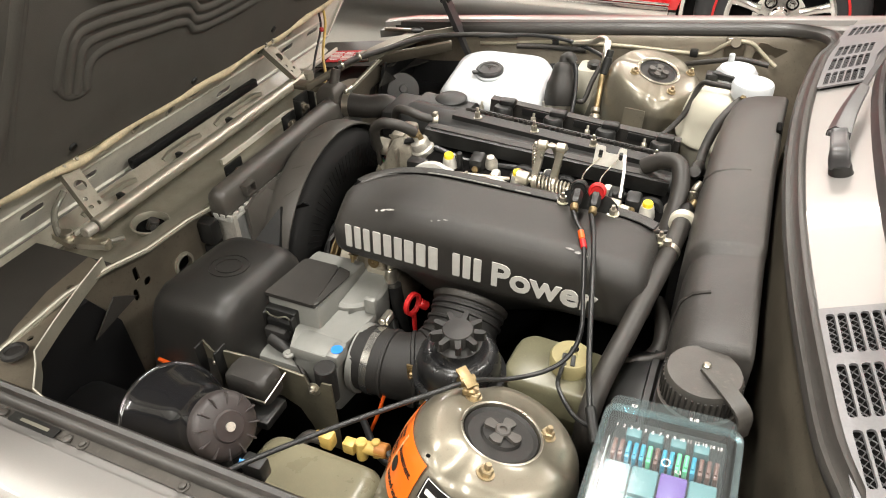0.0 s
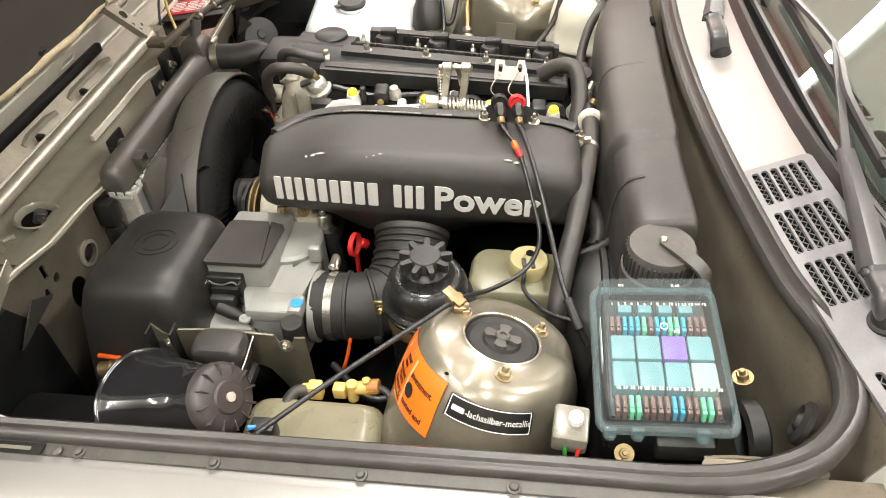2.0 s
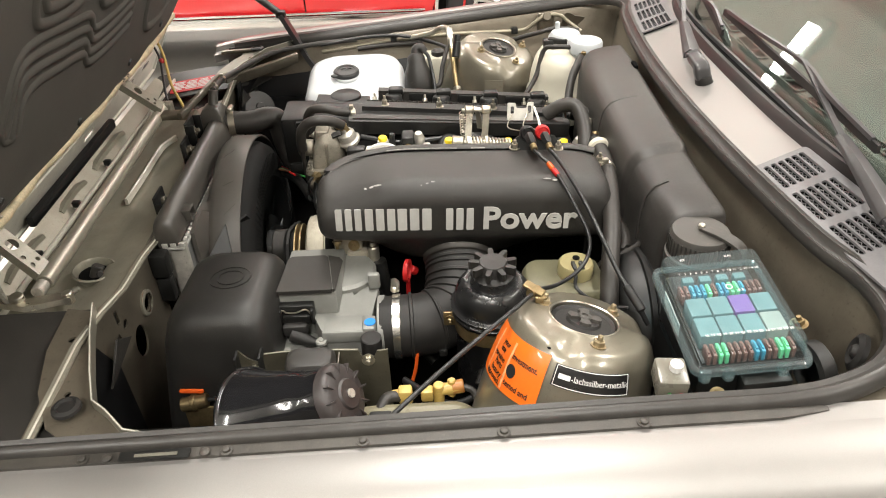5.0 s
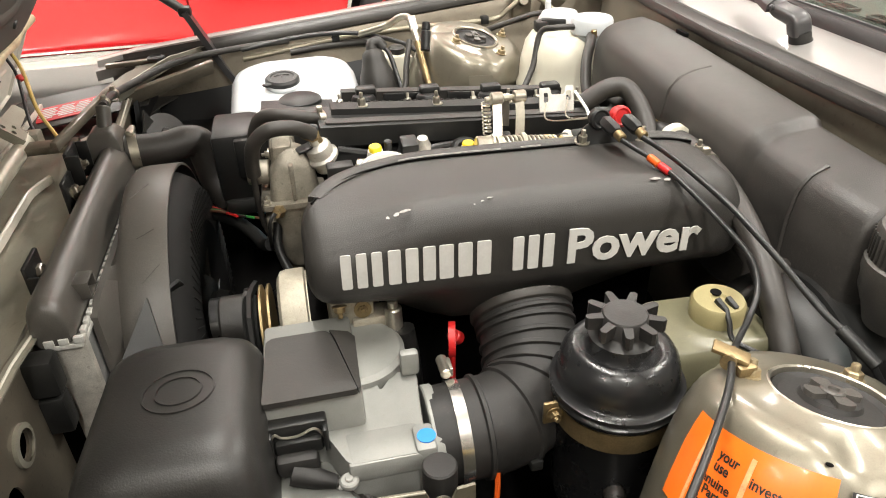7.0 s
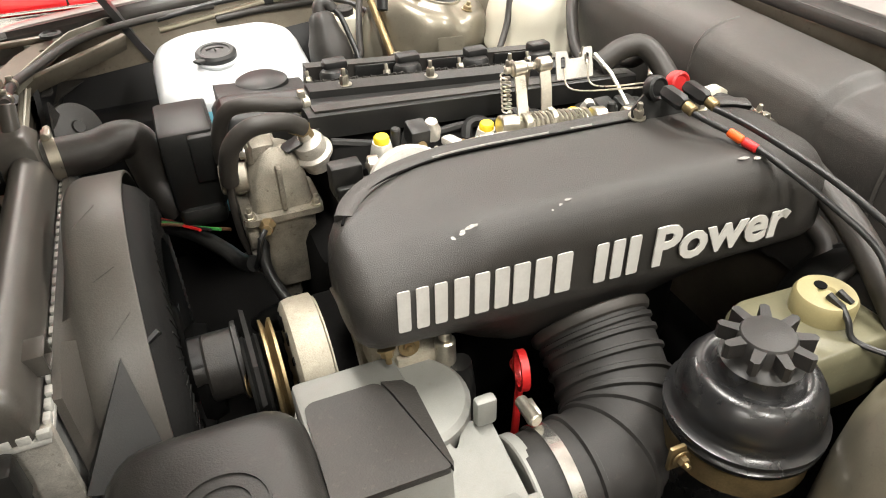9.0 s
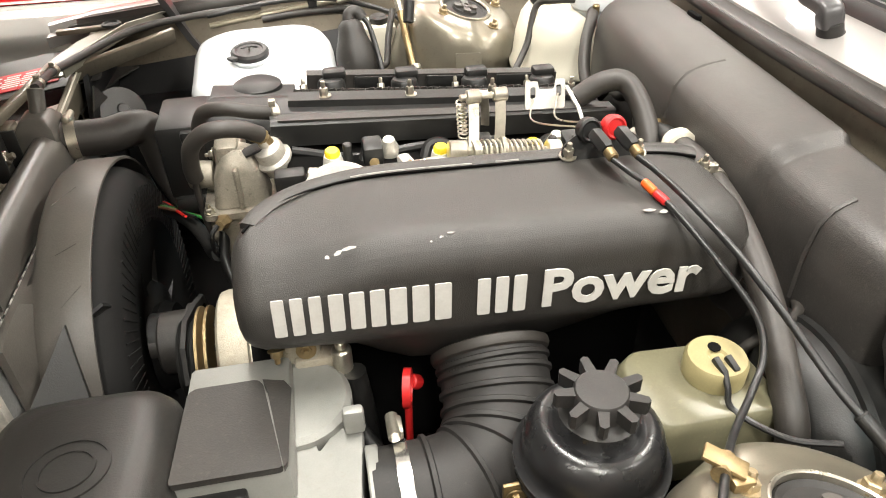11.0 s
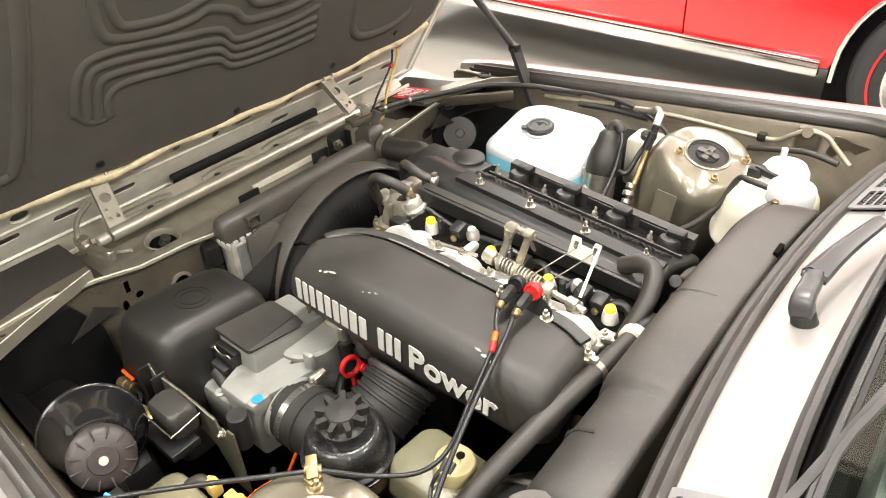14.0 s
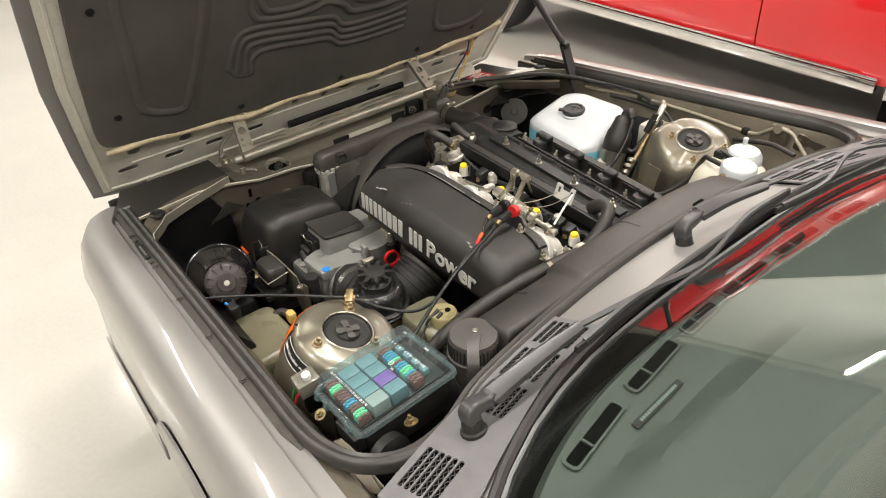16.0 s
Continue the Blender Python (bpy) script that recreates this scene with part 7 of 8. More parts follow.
for y_, k_ in ((-0.275, 0.0), (0.02, 0.0)):
    part("moulding_line", sweep([Vector((x_ + 0.0006 * k_, y_ + dy_, z_)) for x_, z_, dy_ in ((0.1495, 0.80, 0.0), (0.1500, 0.85, 0.001), (0.1555, 0.884, 0.002), (0.1675, 0.9005, 0.003), (0.188, 0.9088, 0.004))] if y_ < -0.19 else [Vector((x_, y_, z_)) for x_, z_ in ((0.1425, 0.86), (0.1485, 0.902), (0.1615, 0.9185), (0.183, 0.9265), (0.211, 0.9305))], [(-0.003, -0.001), (0.003, -0.001), (0.0, 0.0012)]), COVERBLACK, cov)
part("cover_clip", box((0.233, -0.350, 0.905), (0.020, 0.016, 0.012), 0.002), BLACK, cov)
part("cover_notch", box((0.243, 0.165, 0.936), (0.008, 0.03, 0.010), 0.002), DARKVOID, cov)
fcap = thing("heater_valve_cap", (0.197, -0.405, 0.80), "dusty black round cap with a strap lever", "cap")
part("drum", lathe([(0.030, 0.79), (0.036, 0.81), (0.044, 0.83), (0.045, 0.845), (0.0465, 0.850), (0.0465, 0.864), (0.043, 0.866), (0.043, 0.896), (0.0405, 0.902), (0.0, 0.904)], (0.197, -0.405, 0), (0, 0, 1), 40, cap=False), DUSTCAP, fcap, angle=0.8)
for k in range(40):
    a_ = 2 * math.pi * k / 40
    part("grip_rib", box((0.197 + 0.0432 * math.cos(a_), -0.405 + 0.0432 * math.sin(a_), 0.881), (0.0030, 0.0026, 0.028), 0.0007, (0, 0, math.degrees(a_))), BLACKMATT, fcap)
part("strap", sweep(smooth_path([(0.200, -0.402, 0.906), (0.222, -0.428, 0.906), (0.244, -0.447, 0.893), (0.246, -0.45, 0.862)], 4), [(-0.010, -0.002), (0.010, -0.002), (0.010, 0.002), (-0.010, 0.002)]), DUSTCAP, fcap)
part("pin", cyl((0.198, -0.402, 0.903), (0.198, -0.402, 0.911), 0.005), STEEL, fcap)

# ---- coolant hose along the bulkhead ----
hose = thing("heater_hose", (0.125, -0.05, 0.80), "thick black rubber heater hose with a cream connector", "hose")
part("pipe", pipe([(0.130, -0.040, 0.856), (0.128, -0.09, 0.862), (0.122, -0.15, 0.862), (0.112, -0.22, 0.856), (0.098, -0.30, 0.835), (0.082, -0.37, 0.802), (0.076, -0.41, 0.765), (0.076, -0.42, 0.70)], 0.0145, 18), HOSE, hose)
part("connector", lathe([(0.015, -0.012), (0.0205, -0.009), (0.0205, 0.004), (0.0165, 0.008), (0.014, 0.014)], (0.130, -0.046, 0.857), (0, 1, 0.0), 28), TANKW, hose, "cream plastic hose connector")
part("upper_pipe", pipe([(0.130, -0.035, 0.856), (0.130, 0.0, 0.85), (0.125, 0.03, 0.83), (0.12, 0.05, 0.78)], 0.0125, 14), BLACK, hose)
part("hose_clamp", join(lathe([(0.0152, -0.005), (0.0162, -0.005), (0.0162, 0.005), (0.0152, 0.005)], (0.1225, -0.142, 0.862), (-0.1, -1, 0), 24), box((0.118, -0.142, 0.880), (0.012, 0.010, 0.010), 0.002)), STEEL, hose, "steel hose clamp")
for k in range(2):
    a_ = Vector((0.134, 0.02 + 0.055 * k, 0.838 + 0.004 * k))
    part("fitting", join(cyl(a_, a_ + Vector((0.008, 0.014, 0.012)), 0.0065, seg=12), cyl(a_ + Vector((0, -0.01, -0.02)), a_, 0.008, seg=12)), STEEL if k % 2 else BRASS, hose)
part("branch_hose", pipe([(0.128, 0.09, 0.872), (0.128, 0.12, 0.85), (0.13, 0.17, 0.84), (0.135, 0.22, 0.80)], 0.010, 12), HOSE, hose)
part("branch_hose", pipe([(0.12, -0.18, 0.80), (0.135, -0.21, 0.79), (0.14, -0.25, 0.77), (0.11, -0.27, 0.74)], 0.012, 12), HOSE, hose)
part("vacuum_hose", pipe([(0.05, -0.29, 0.70), (0.09, -0.31, 0.78), (0.14, -0.30, 0.80), (0.165, -0.26, 0.79)], 0.006, 10), HOSE, hose)

# ---- fuse box ----
FB = frame_at((0.1750, -0.5835, 0.8815), (1, -0.012, 0.083), (0.012, 1, 0.060)) @ Matrix.Diagonal((0.985, 1.07, 1, 1))
fuse = thing("fuse_box", (0.174, -0.582, 0.80), "black fuse box, clear bluish lid over coloured fuses", "fuse box")


def fb(bm_):
    bm_.transform(FB)
    return bm_


part("base", fb(box((0, 0.0105, -0.035), (0.118, 0.150, 0.075), 0.006)), BLACK, fuse)
part("deck", fb(box((0, 0.0105, 0.004), (0.112, 0.146, 0.004), 0.001)), BLACK, fuse)
for j, v in enumerate((0.0045, -0.0275)):
    for i in range(4):
        m_ = RELAYVIOLET if (j, i) == (0, 2) else RELAYGREY if (j, i) == (1, 3) else RELAYBLUE
        part("relay", fb(box((-0.0405 + 0.027 * i, v, 0.017), (0.0255, 0.0295, 0.024), 0.002)), m_, fuse, "violet relay" if m_ is RELAYVIOLET else "grey relay" if m_ is RELAYGREY else "pale blue relay")
pal = {"b": FUSEBROWN, "l": FUSEBLUE, "g": FUSEGREEN, "n": FUSEBROWN}
for row, v in ((0, 0.0395), (1, -0.0570)):
    for i in range(15):
        c_ = "bblllgbllgglbbb"[i] if row == 0 else "bbggbbbbllbbggb"[i]
        part("fuse", fb(join(box((-0.0495 + 0.0071 * i, v, 0.014), (0.0045, 0.019, 0.016), 0.001), box((-0.0495 + 0.0071 * i, v, 0.0225), (0.003, 0.011, 0.003), 0.0006))), pal[c_], fuse)
for i in range(4):
    part("bridge_plug", fb(box((-0.034 + 0.0225 * i, 0.061, 0.013), (0.0155, 0.011, 0.014), 0.002)), RELAYBLUE, fuse, "teal bridge plug")
lidring = lambda w, h, z, r: [tuple(FB @ Vector((x, y + 0.010, z))) for x, y in rect2(w, h, r, 4)]
shell = loft([lidring(0.132, 0.168, 0.004, 0.008), lidring(0.132, 0.168, 0.010, 0.008), lidring(0.128, 0.163, 0.011, 0.008), lidring(0.126, 0.161, 0.034, 0.009), lidring(0.122, 0.157, 0.038, 0.009)], cap=False)
shell.verts.ensure_lookup_table()
shell.faces.new([shell.verts[i] for i in range(len(shell.verts) - 20, len(shell.verts))])
lid = part("lid", shell, FUSELID, fuse, "clear bluish plastic lid")
lid.visible_shadow = False
rim_ = [FB @ Vector((x, y + 0.010, 0.007)) for x, y in rect2(0.138, 0.174, 0.012, 5)]
part("lid_rim", sweep(rim_, [(-0.003, -0.005), (0.003, -0.005), (0.003, 0.002), (0.001, 0.004), (-0.003, 0.003)], closed=True), LIDRIM, lid, "frosted blue lid flange")
for row, v, first in ((0, 0.0525, 1), (1, -0.0500, 16)):
    for i in range(15):
        part("number", letters(str(first + i), 0.0052, FB @ pose(-0.0495 + 0.0071 * i, v, 0.0386), 0.0001), PAPERWHITE, lid)
for text, u, v in (("K9", -0.038, 0.078), ("K10", 0.022, 0.078), ("K3", 0.0165, 0.017)):
    part("number", letters(text, 0.0055, FB @ pose(u, v, 0.0386), 0.0001), PAPERWHITE, lid)
part("round_mark", fb(lathe([(0.0042, 0.0384), (0.0042, 0.0387), (0.0034, 0.0387), (0.0034, 0.0384)], (0.004, 0.024, 0), (0, 0, 1), 20, cap=False)), PAPERWHITE, lid, "plain round white mark")
for u in (-0.030, 0.034, -0.058):
    part("latch", fb(join(box((u, -0.079, 0.004), (0.014, 0.006, 0.016), 0.002), box((u, -0.082, 0.000), (0.010, 0.005, 0.008), 0.002))), LIDRIM, fuse, "clear latch tab")
part("side_label", fb(box((-0.0605, 0.035, -0.012), (0.0012, 0.06, 0.022), 0.0003)), PAPERWHITE, fuse, "pale paper label")
part("front_connector", fb(box((0.02, -0.072, -0.03), (0.06, 0.02, 0.03), 0.004)), BLACK, fuse)
part("mount_screw", bolt((0.134, -0.676, 0.852), (0, -0.5, 1), 0.006, 0.005), BRASS, fuse)
# added box in void near-black, filling the shade under the fuse box
part("dark_underfill", box((0.175, -0.575, 0.77), (0.12, 0.15, 0.10), 0.01), DARKVOID, fuse)

# small grey relay beside the fuse box
sm = thing("resistor_box", (0.077, -0.664, 0.86), "small clear grey electrical box with a bright screw", "electrical box")
SB = frame_at((0.078, -0.664, 0.872), (1, -0.10, 0), (0.05, 1, 0.12))
for nm, b_, mt in (("case", box((0, 0, 0), (0.036, 0.040, 0.030), 0.004), BOXGREY), ("screw", lathe([(0.0075, 0.012), (0.0075, 0.022), (0.004, 0.024), (0.0, 0.024)], (0.004, 0.002, 0.002), (0, 0, 1), 16, cap=False), PAPERWHITE)):
    b_.transform(SB)
    part(nm, b_, mt, sm)
part("wire", pipe([(0.072, -0.684, 0.868), (0.074, -0.692, 0.850), (0.078, -0.70, 0.835)], 0.0022, 6), GREENWIRE, sm, "green wire")
part("wire", pipe([(0.086, -0.685, 0.868), (0.083, -0.693, 0.850), (0.084, -0.70, 0.835)], 0.0022, 6), REDPLASTIC, sm, "red wire")
# added foot, coloured near-black to sink into the shade
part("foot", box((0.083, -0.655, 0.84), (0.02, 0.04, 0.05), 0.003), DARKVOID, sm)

# bay corner details
crn = thing("corner_bracket", (0.23, -0.63, 0.82), "painted steel bracket with a bolt in the bay corner", "bracket")
part("shelf", plate(rounded([(-0.058, -0.009), (0.050, -0.012), (0.062, -0.002), (0.058, 0.008), (0.0, 0.010), (-0.050, 0.012), (-0.060, 0.004)], 0.005, 3), 0.003, frame_at((0.265, -0.692, 0.866), (1, 0.02, 0), (0, 1, 0.12))), BAY, crn)
part("shelf_edge", pipe([(0.209, -0.684, 0.868), (0.24, -0.682, 0.870), (0.28, -0.683, 0.870), (0.322, -0.688, 0.869)], 0.0022, 8), BAY, crn)
part("bolt", bolt((0.262, -0.590, 0.880), (-0.3, 0, 1), 0.007, 0.008, 1.6), BRASS, crn)
part("dark_duct", lathe([(0.030, -0.012), (0.036, -0.008), (0.036, 0.008), (0.030, 0.012), (0.012, 0.013), (0.0, 0.013)], (0.268, -0.638, 0.848), (1, 0.1, 0.1), 28, cap=False), BLACK, crn)
single("grommet", lathe([(0.024, -0.004), (0.024, 0.002), (0.017, 0.006), (0.010, 0.003), (0.006, 0.008), (0.0, 0.009)], (0.311, -0.640, 0.876), (-0.9, 0.4, 0.2), 26, cap=False), RUBBER, "black rubber grommet in the bay side", "grommet")

# ---- throttle and bonnet cables ----
cab = thing("control_cable", (-0.06, -0.49, 0.86), "thin black sheathed control cable with a coloured tag", "cable", "control cables")
part("sheath", pipe([(-0.016, -0.178, 0.926), (-0.004, -0.198, 0.920), (0.008, -0.213, 0.914), (0.020, -0.25, 0.905), (0.034, -0.305, 0.888), (0.046, -0.355, 0.868), (0.040, -0.385, 0.850), (0.018, -0.410, 0.838), (-0.020, -0.448, 0.846), (-0.052, -0.485, 0.868), (-0.085, -0.53, 0.879), (-0.13, -0.58, 0.882), (-0.185, -0.635, 0.878), (-0.245, -0.692, 0.866), (-0.27, -0.70, 0.84)], 0.0031, 10), CABLE, cab)
part("tag", cyl((0.0035, -0.208, 0.9165), (0.010, -0.222, 0.9115), 0.0046, seg=12), ORANGEWIRE, cab, "orange tag")
part("tag", cyl((0.010, -0.222, 0.9115), (0.0165, -0.236, 0.9075), 0.0046, seg=12), REDPLASTIC, cab, "red tag")
cab2 = thing("control_cable", (0.09, -0.48, 0.84), "thin black sheathed control cable running to the bulkhead", "cable", "control cables")
part("sheath", pipe([(0.010, -0.178, 0.926), (0.020, -0.205, 0.922), (0.032, -0.25, 0.914), (0.046, -0.31, 0.900), (0.060, -0.37, 0.878), (0.076, -0.43, 0.850), (0.092, -0.472, 0.832), (0.11, -0.49, 0.80)], 0.0035, 10), CABLE, cab2)
part("end_sleeve", cyl((0.083, -0.450, 0.842), (0.100, -0.485, 0.822), 0.0065, seg=12), BLACK, cab2)
single("cable_clip", join(box((-0.058, -0.490, 0.876), (0.030, 0.014, 0.004), 0.001, (0, 12, -38)), lathe([(0.0052, -0.010), (0.0066, -0.010), (0.0066, 0.010), (0.0052, 0.010)], (-0.058, -0.490, 0.8705), (-0.66, -0.75, 0.2), 14), box((-0.050, -0.497, 0.866), (0.016, 0.018, 0.010), 0.002)), BRASS, "yellow metal clip holding a cable on the strut tower stud", "clip")
lowc = single("wiring_cable", pipe([(-0.25, -0.44, 0.66), (-0.18, -0.50, 0.665), (-0.12, -0.47, 0.66), (-0.08, -0.44, 0.65)], 0.0055, 10), CABLE, "thin black cable low in the bay", "cable")
part("orange_lead", pipe([(-0.225, -0.40, 0.70), (-0.232, -0.42, 0.66), (-0.245, -0.43, 0.62)], 0.003, 8), ORANGEWIRE, lowc, "orange lead")

# ---- horn-like black blower ----
horn = thing("trumpet_horn", (-0.38, -0.60, 0.66), "glossy black flared horn with a ribbed end cap", "horn")
HC, HX = Vector((-0.304, -0.631, 0.836)), Vector((-0.132, 0.030, -0.077)).normalized()
part("bell", lathe([(0.036, 0.010), (0.039, 0.016), (0.042, 0.045), (0.043, 0.058), (0.046, 0.064), (0.052, 0.090), (0.059, 0.115), (0.066, 0.140), (0.0705, 0.152), (0.0727, 0.1555), (0.0730, 0.158), (0.0715, 0.160), (0.058, 0.14)], HC, HX, 64), GLOSSBLACK, horn, angle=0.9)
part("rolled_rim", lathe([(0.0715, 0.1535), (0.0745, 0.1545), (0.0755, 0.157), (0.0745, 0.1595), (0.0715, 0.1605)], HC, HX, 64, cap=False), GLOSSBLACK, horn, "rolled bell rim", angle=1.2)
endcap = part("end_cap", lathe([(0.0, 0.0), (0.018, 0.0), (0.020, 0.003), (0.034, 0.005), (0.040, 0.009), (0.0425, 0.016), (0.0425, 0.024), (0.040, 0.026)], HC, HX, 48, cap=False), ENDCAP, horn, "ribbed black end cap")
hm = Matrix.Translation(HC) @ turn_to(HX)
ribs = bmesh.new()
for k in range(12):
    b_ = box((0.031, 0, 0.007), (0.020, 0.0022, 0.008), 0.0008, (0, 10, 0))
    b_.transform(hm @ pose(0, 0, 0, 0, 0, 30 * k))
    ribs = join(ribs, b_)
part("rib", ribs, ENDCAP, endcap)
part("centre_screw", lathe([(0.0058, -0.003), (0.0058, 0.002)], HC, HX, 14), ALU, endcap, "bright centre screw")
part("mount_arm", join(cyl(HC + HX * 0.06 + Vector((0, 0, -0.045)), HC + HX * 0.06 + Vector((0.02, -0.01, -0.25)), 0.012), box(tuple(HC + Vector((0.035, -0.012, -0.045))), (0.03, 0.02, 0.03), 0.004)), BLACK, horn)
part("wire", pipe([tuple(HC + Vector((0.02, -0.02, -0.03))), tuple(HC + Vector((0.032, -0.015, -0.034))), tuple(HC + Vector((0.044, -0.01, -0.04)))], 0.003, 6), BLUEDOT, horn, "blue wire end")

# olive sheet bracket with a relay
shb = thing("sheet_bracket", (-0.38, -0.487, 0.62), "olive-silver sheet metal bracket holding a black relay", "bracket")
topb = [(-0.488, 0.772), (-0.476, 0.756), (-0.462, 0.748), (-0.45, 0.764), (-0.40, 0.768), (-0.34, 0.766), (-0.312, 0.764), (-0.306, 0.746), (-0.290, 0.746), (-0.284, 0.760), (-0.268, 0.762), (-0.268, 0.62), (-0.30, 0.62), (-0.315, 0.66), (-0.33, 0.69), (-0.36, 0.705), (-0.46, 0.70), (-0.488, 0.72)]
part("sheet", plate(topb, 0.003, frame_at((0, -0.474, 0), (1, 0, 0), (0, 0, 1))), OLIVE, shb)
part("rubber_buffer", cyl((-0.294, -0.452, 0.700), (-0.294, -0.450, 0.764), 0.016), RUBBER, shb)
part("rubber_buffer", cyl((-0.475, -0.462, 0.735), (-0.475, -0.458, 0.75), 0.010), RUBBER, shb)
for x, z in ((-0.468, 0.738), (-0.298, 0.743)):
    part("screw", bolt((x, -0.476, z), (0, -1, 0.2), 0.006, 0.006), STEEL, shb)
part("relay", loft([[(x - 0.378, y - 0.504, z) for x, y in rect2(w, h, 0.014, 4)] for z, w, h in ((0.738, 0.070, 0.044), (0.762, 0.072, 0.048), (0.774, 0.070, 0.046), (0.780, 0.062, 0.038), (0.7815, 0.050, 0.028))]), BLACKMATT, shb, "black moulded relay")
part("wire_bail", pipe([(-0.414, -0.531, 0.752), (-0.410, -0.533, 0.757), (-0.346, -0.533, 0.757), (-0.340, -0.529, 0.758), (-0.339, -0.482, 0.766)], 0.0012, 6), STEEL, shb, "thin steel wire bail")
part("cut_edge", pipe([(x, -0.4775, z + 0.0005) for x, z in topb[3:7]], 0.0011, 6, n=2), NOSEPAINT, shb, "bare pale sheet edge")
part("relay_foot", box((-0.378, -0.52, 0.718), (0.085, 0.05, 0.016), 0.004), BLACK, shb)
part("brass_strip", box((-0.47, -0.515, 0.70), (0.04, 0.025, 0.014), 0.003, (0, 10, 20)), BRASS, shb, "dull brass strip")
part("brass_fitting", lathe([(0.0, 0.0), (0.020, 0.0), (0.022, 0.006), (0.022, 0.020), (0.014, 0.026), (0.0, 0.026)], (-0.50, -0.525, 0.665), (0.2, -0.5, 0.85), 20, cap=False), BRASS, shb, "dull brass fitting")

# small passivated valve between the horn and the air box
valve = thing("solenoid_valve", (-0.56, -0.50, 0.62), "yellow-passivated solenoid valve beside the air box", "valve")
part("body", join(cyl((-0.585, -0.496, 0.685), (-0.545, -0.492, 0.690), 0.011, seg=18), cyl((-0.570, -0.4945, 0.687), (-0.562, -0.494, 0.688), 0.013, seg=18)), BRASS, valve)
part("bracket", join(box((-0.560, -0.497, 0.65), (0.045, 0.004, 0.06), 0.0015), box((-0.50, -0.520, 0.655), (0.05, 0.004, 0.045), 0.0015, (0, 0, -20)), cyl((-0.50, -0.522, 0.66), (-0.495, -0.535, 0.66), 0.014, seg=18)), BRASS, valve, "yellow-passivated bracket")
part("lead", pipe([(-0.545, -0.492, 0.690), (-0.52, -0.495, 0.692), (-0.50, -0.515, 0.68), (-0.485, -0.53, 0.65)], 0.0035, 8), CABLE, valve)
# added support in the shade colour of the bay
part("foot", box((-0.56, -0.497, 0.58), (0.03, 0.006, 0.12), 0.002), DARKVOID, valve)

# ---- near washer tank ----
wt = thing("headlamp_washer_tank", (-0.22, -0.60, 0.52), "yellowed translucent washer tank with amber fittings", "tank")
rings = []
for z, k in ((0.52, 0.9), (0.54, 1.0), (0.70, 1.0), (0.722, 0.96), (0.732, 0.86), (0.734, 0.7)):
    rings.append([(-0.225 + x * k, -0.608 + y * k, z + 0.06 * x) for x, y in rounded([(-0.105, -0.065), (0.085, -0.065), (0.085, 0.055), (-0.105, 0.065)], 0.03, 5)])
part("body", loft(rings), TANKGREY, wt, angle=0.9)
part("filler", join(box((-0.243, -0.536, 0.728), (0.020, 0.018, 0.026), 0.004), cyl((-0.262, -0.536, 0.726), (-0.243, -0.536, 0.728), 0.009)), YELLOWTAG, wt, "amber filler stub")
part("valve", join(cyl((-0.195, -0.530, 0.705), (-0.195, -0.528, 0.738), 0.008), cyl((-0.176, -0.524, 0.71), (-0.176, -0.522, 0.740), 0.006), cyl((-0.200, -0.527, 0.725), (-0.160, -0.525, 0.727), 0.009), box((-0.212, -0.530, 0.722), (0.018, 0.016, 0.020), 0.003)), YELLOWTAG, wt, "cream plastic valve")
part("valve_nut", cyl((-0.176, -0.5245, 0.726), (-0.158, -0.5235, 0.728), 0.0105, seg=12), AMBERBROWN, wt, "amber brown screw fitting")
part("hose", pipe([(-0.158, -0.525, 0.727), (-0.143, -0.535, 0.722), (-0.136, -0.565, 0.69), (-0.138, -0.60, 0.62)], 0.005, 8), HOSE, wt)
part("hose", pipe([(-0.252, -0.537, 0.727), (-0.272, -0.545, 0.728), (-0.284, -0.575, 0.705), (-0.288, -0.62, 0.63)], 0.0085, 10), HOSE, wt)
part("wire", pipe([(-0.345, -0.66, 0.80), (-0.36, -0.655, 0.775), (-0.37, -0.65, 0.74)], 0.0018, 6), REDPLASTIC, wt, "thin red wire")

# ---- radiator, shroud and fan ----
FINGREY2 = material("pale_alloy_crimp", (0.58, 0.57, 0.53), 0.5, 0.3, 0.15, 60, 0.1)
rad = thing("radiator", (-0.655, 0.03, 0.42), "radiator with black plastic top tank and grey alloy fins", "radiator")
part("core", box((-0.657, 0.03, 0.59), (0.036, 0.44, 0.36), 0.003), FINGREY, rad)
part("side_plate", box((-0.655, -0.196, 0.60), (0.040, 0.012, 0.36), 0.002), ALU, rad, "bare alloy side plate")
for k in range(27):
    part("crimp", box((-0.638, -0.188 + 0.0162 * k, 0.781), (0.006, 0.0105, 0.008), 0.001), FINGREY2, rad)
for k in range(3):
    part("crimp", box((-0.670 + 0.0150 * k, -0.204, 0.781), (0.0105, 0.006, 0.008), 0.001), FINGREY2, rad)
part("crimp_rail", join(box((-0.6375, 0.03, 0.774), (0.006, 0.445, 0.006), 0.001), box((-0.656, -0.2035, 0.774), (0.038, 0.006, 0.006), 0.001)), FINGREY2, rad, "pale crimped tank edge")
tk = []
for y, k in ((-0.205, 0.75), (-0.200, 0.93), (-0.188, 1.0), (-0.12, 1.0), (0.0, 1.0), (0.15, 1.0), (0.262, 1.0)):
    tk.append([(-0.662 + (x + 0.662) * k, y, 0.775 + (z - 0.775) * k) for x, z in rounded([(-0.690, 0.776), (-0.643, 0.776), (-0.641, 0.797), (-0.648, 0.823), (-0.667, 0.836), (-0.685, 0.824)], 0.011, 3)])
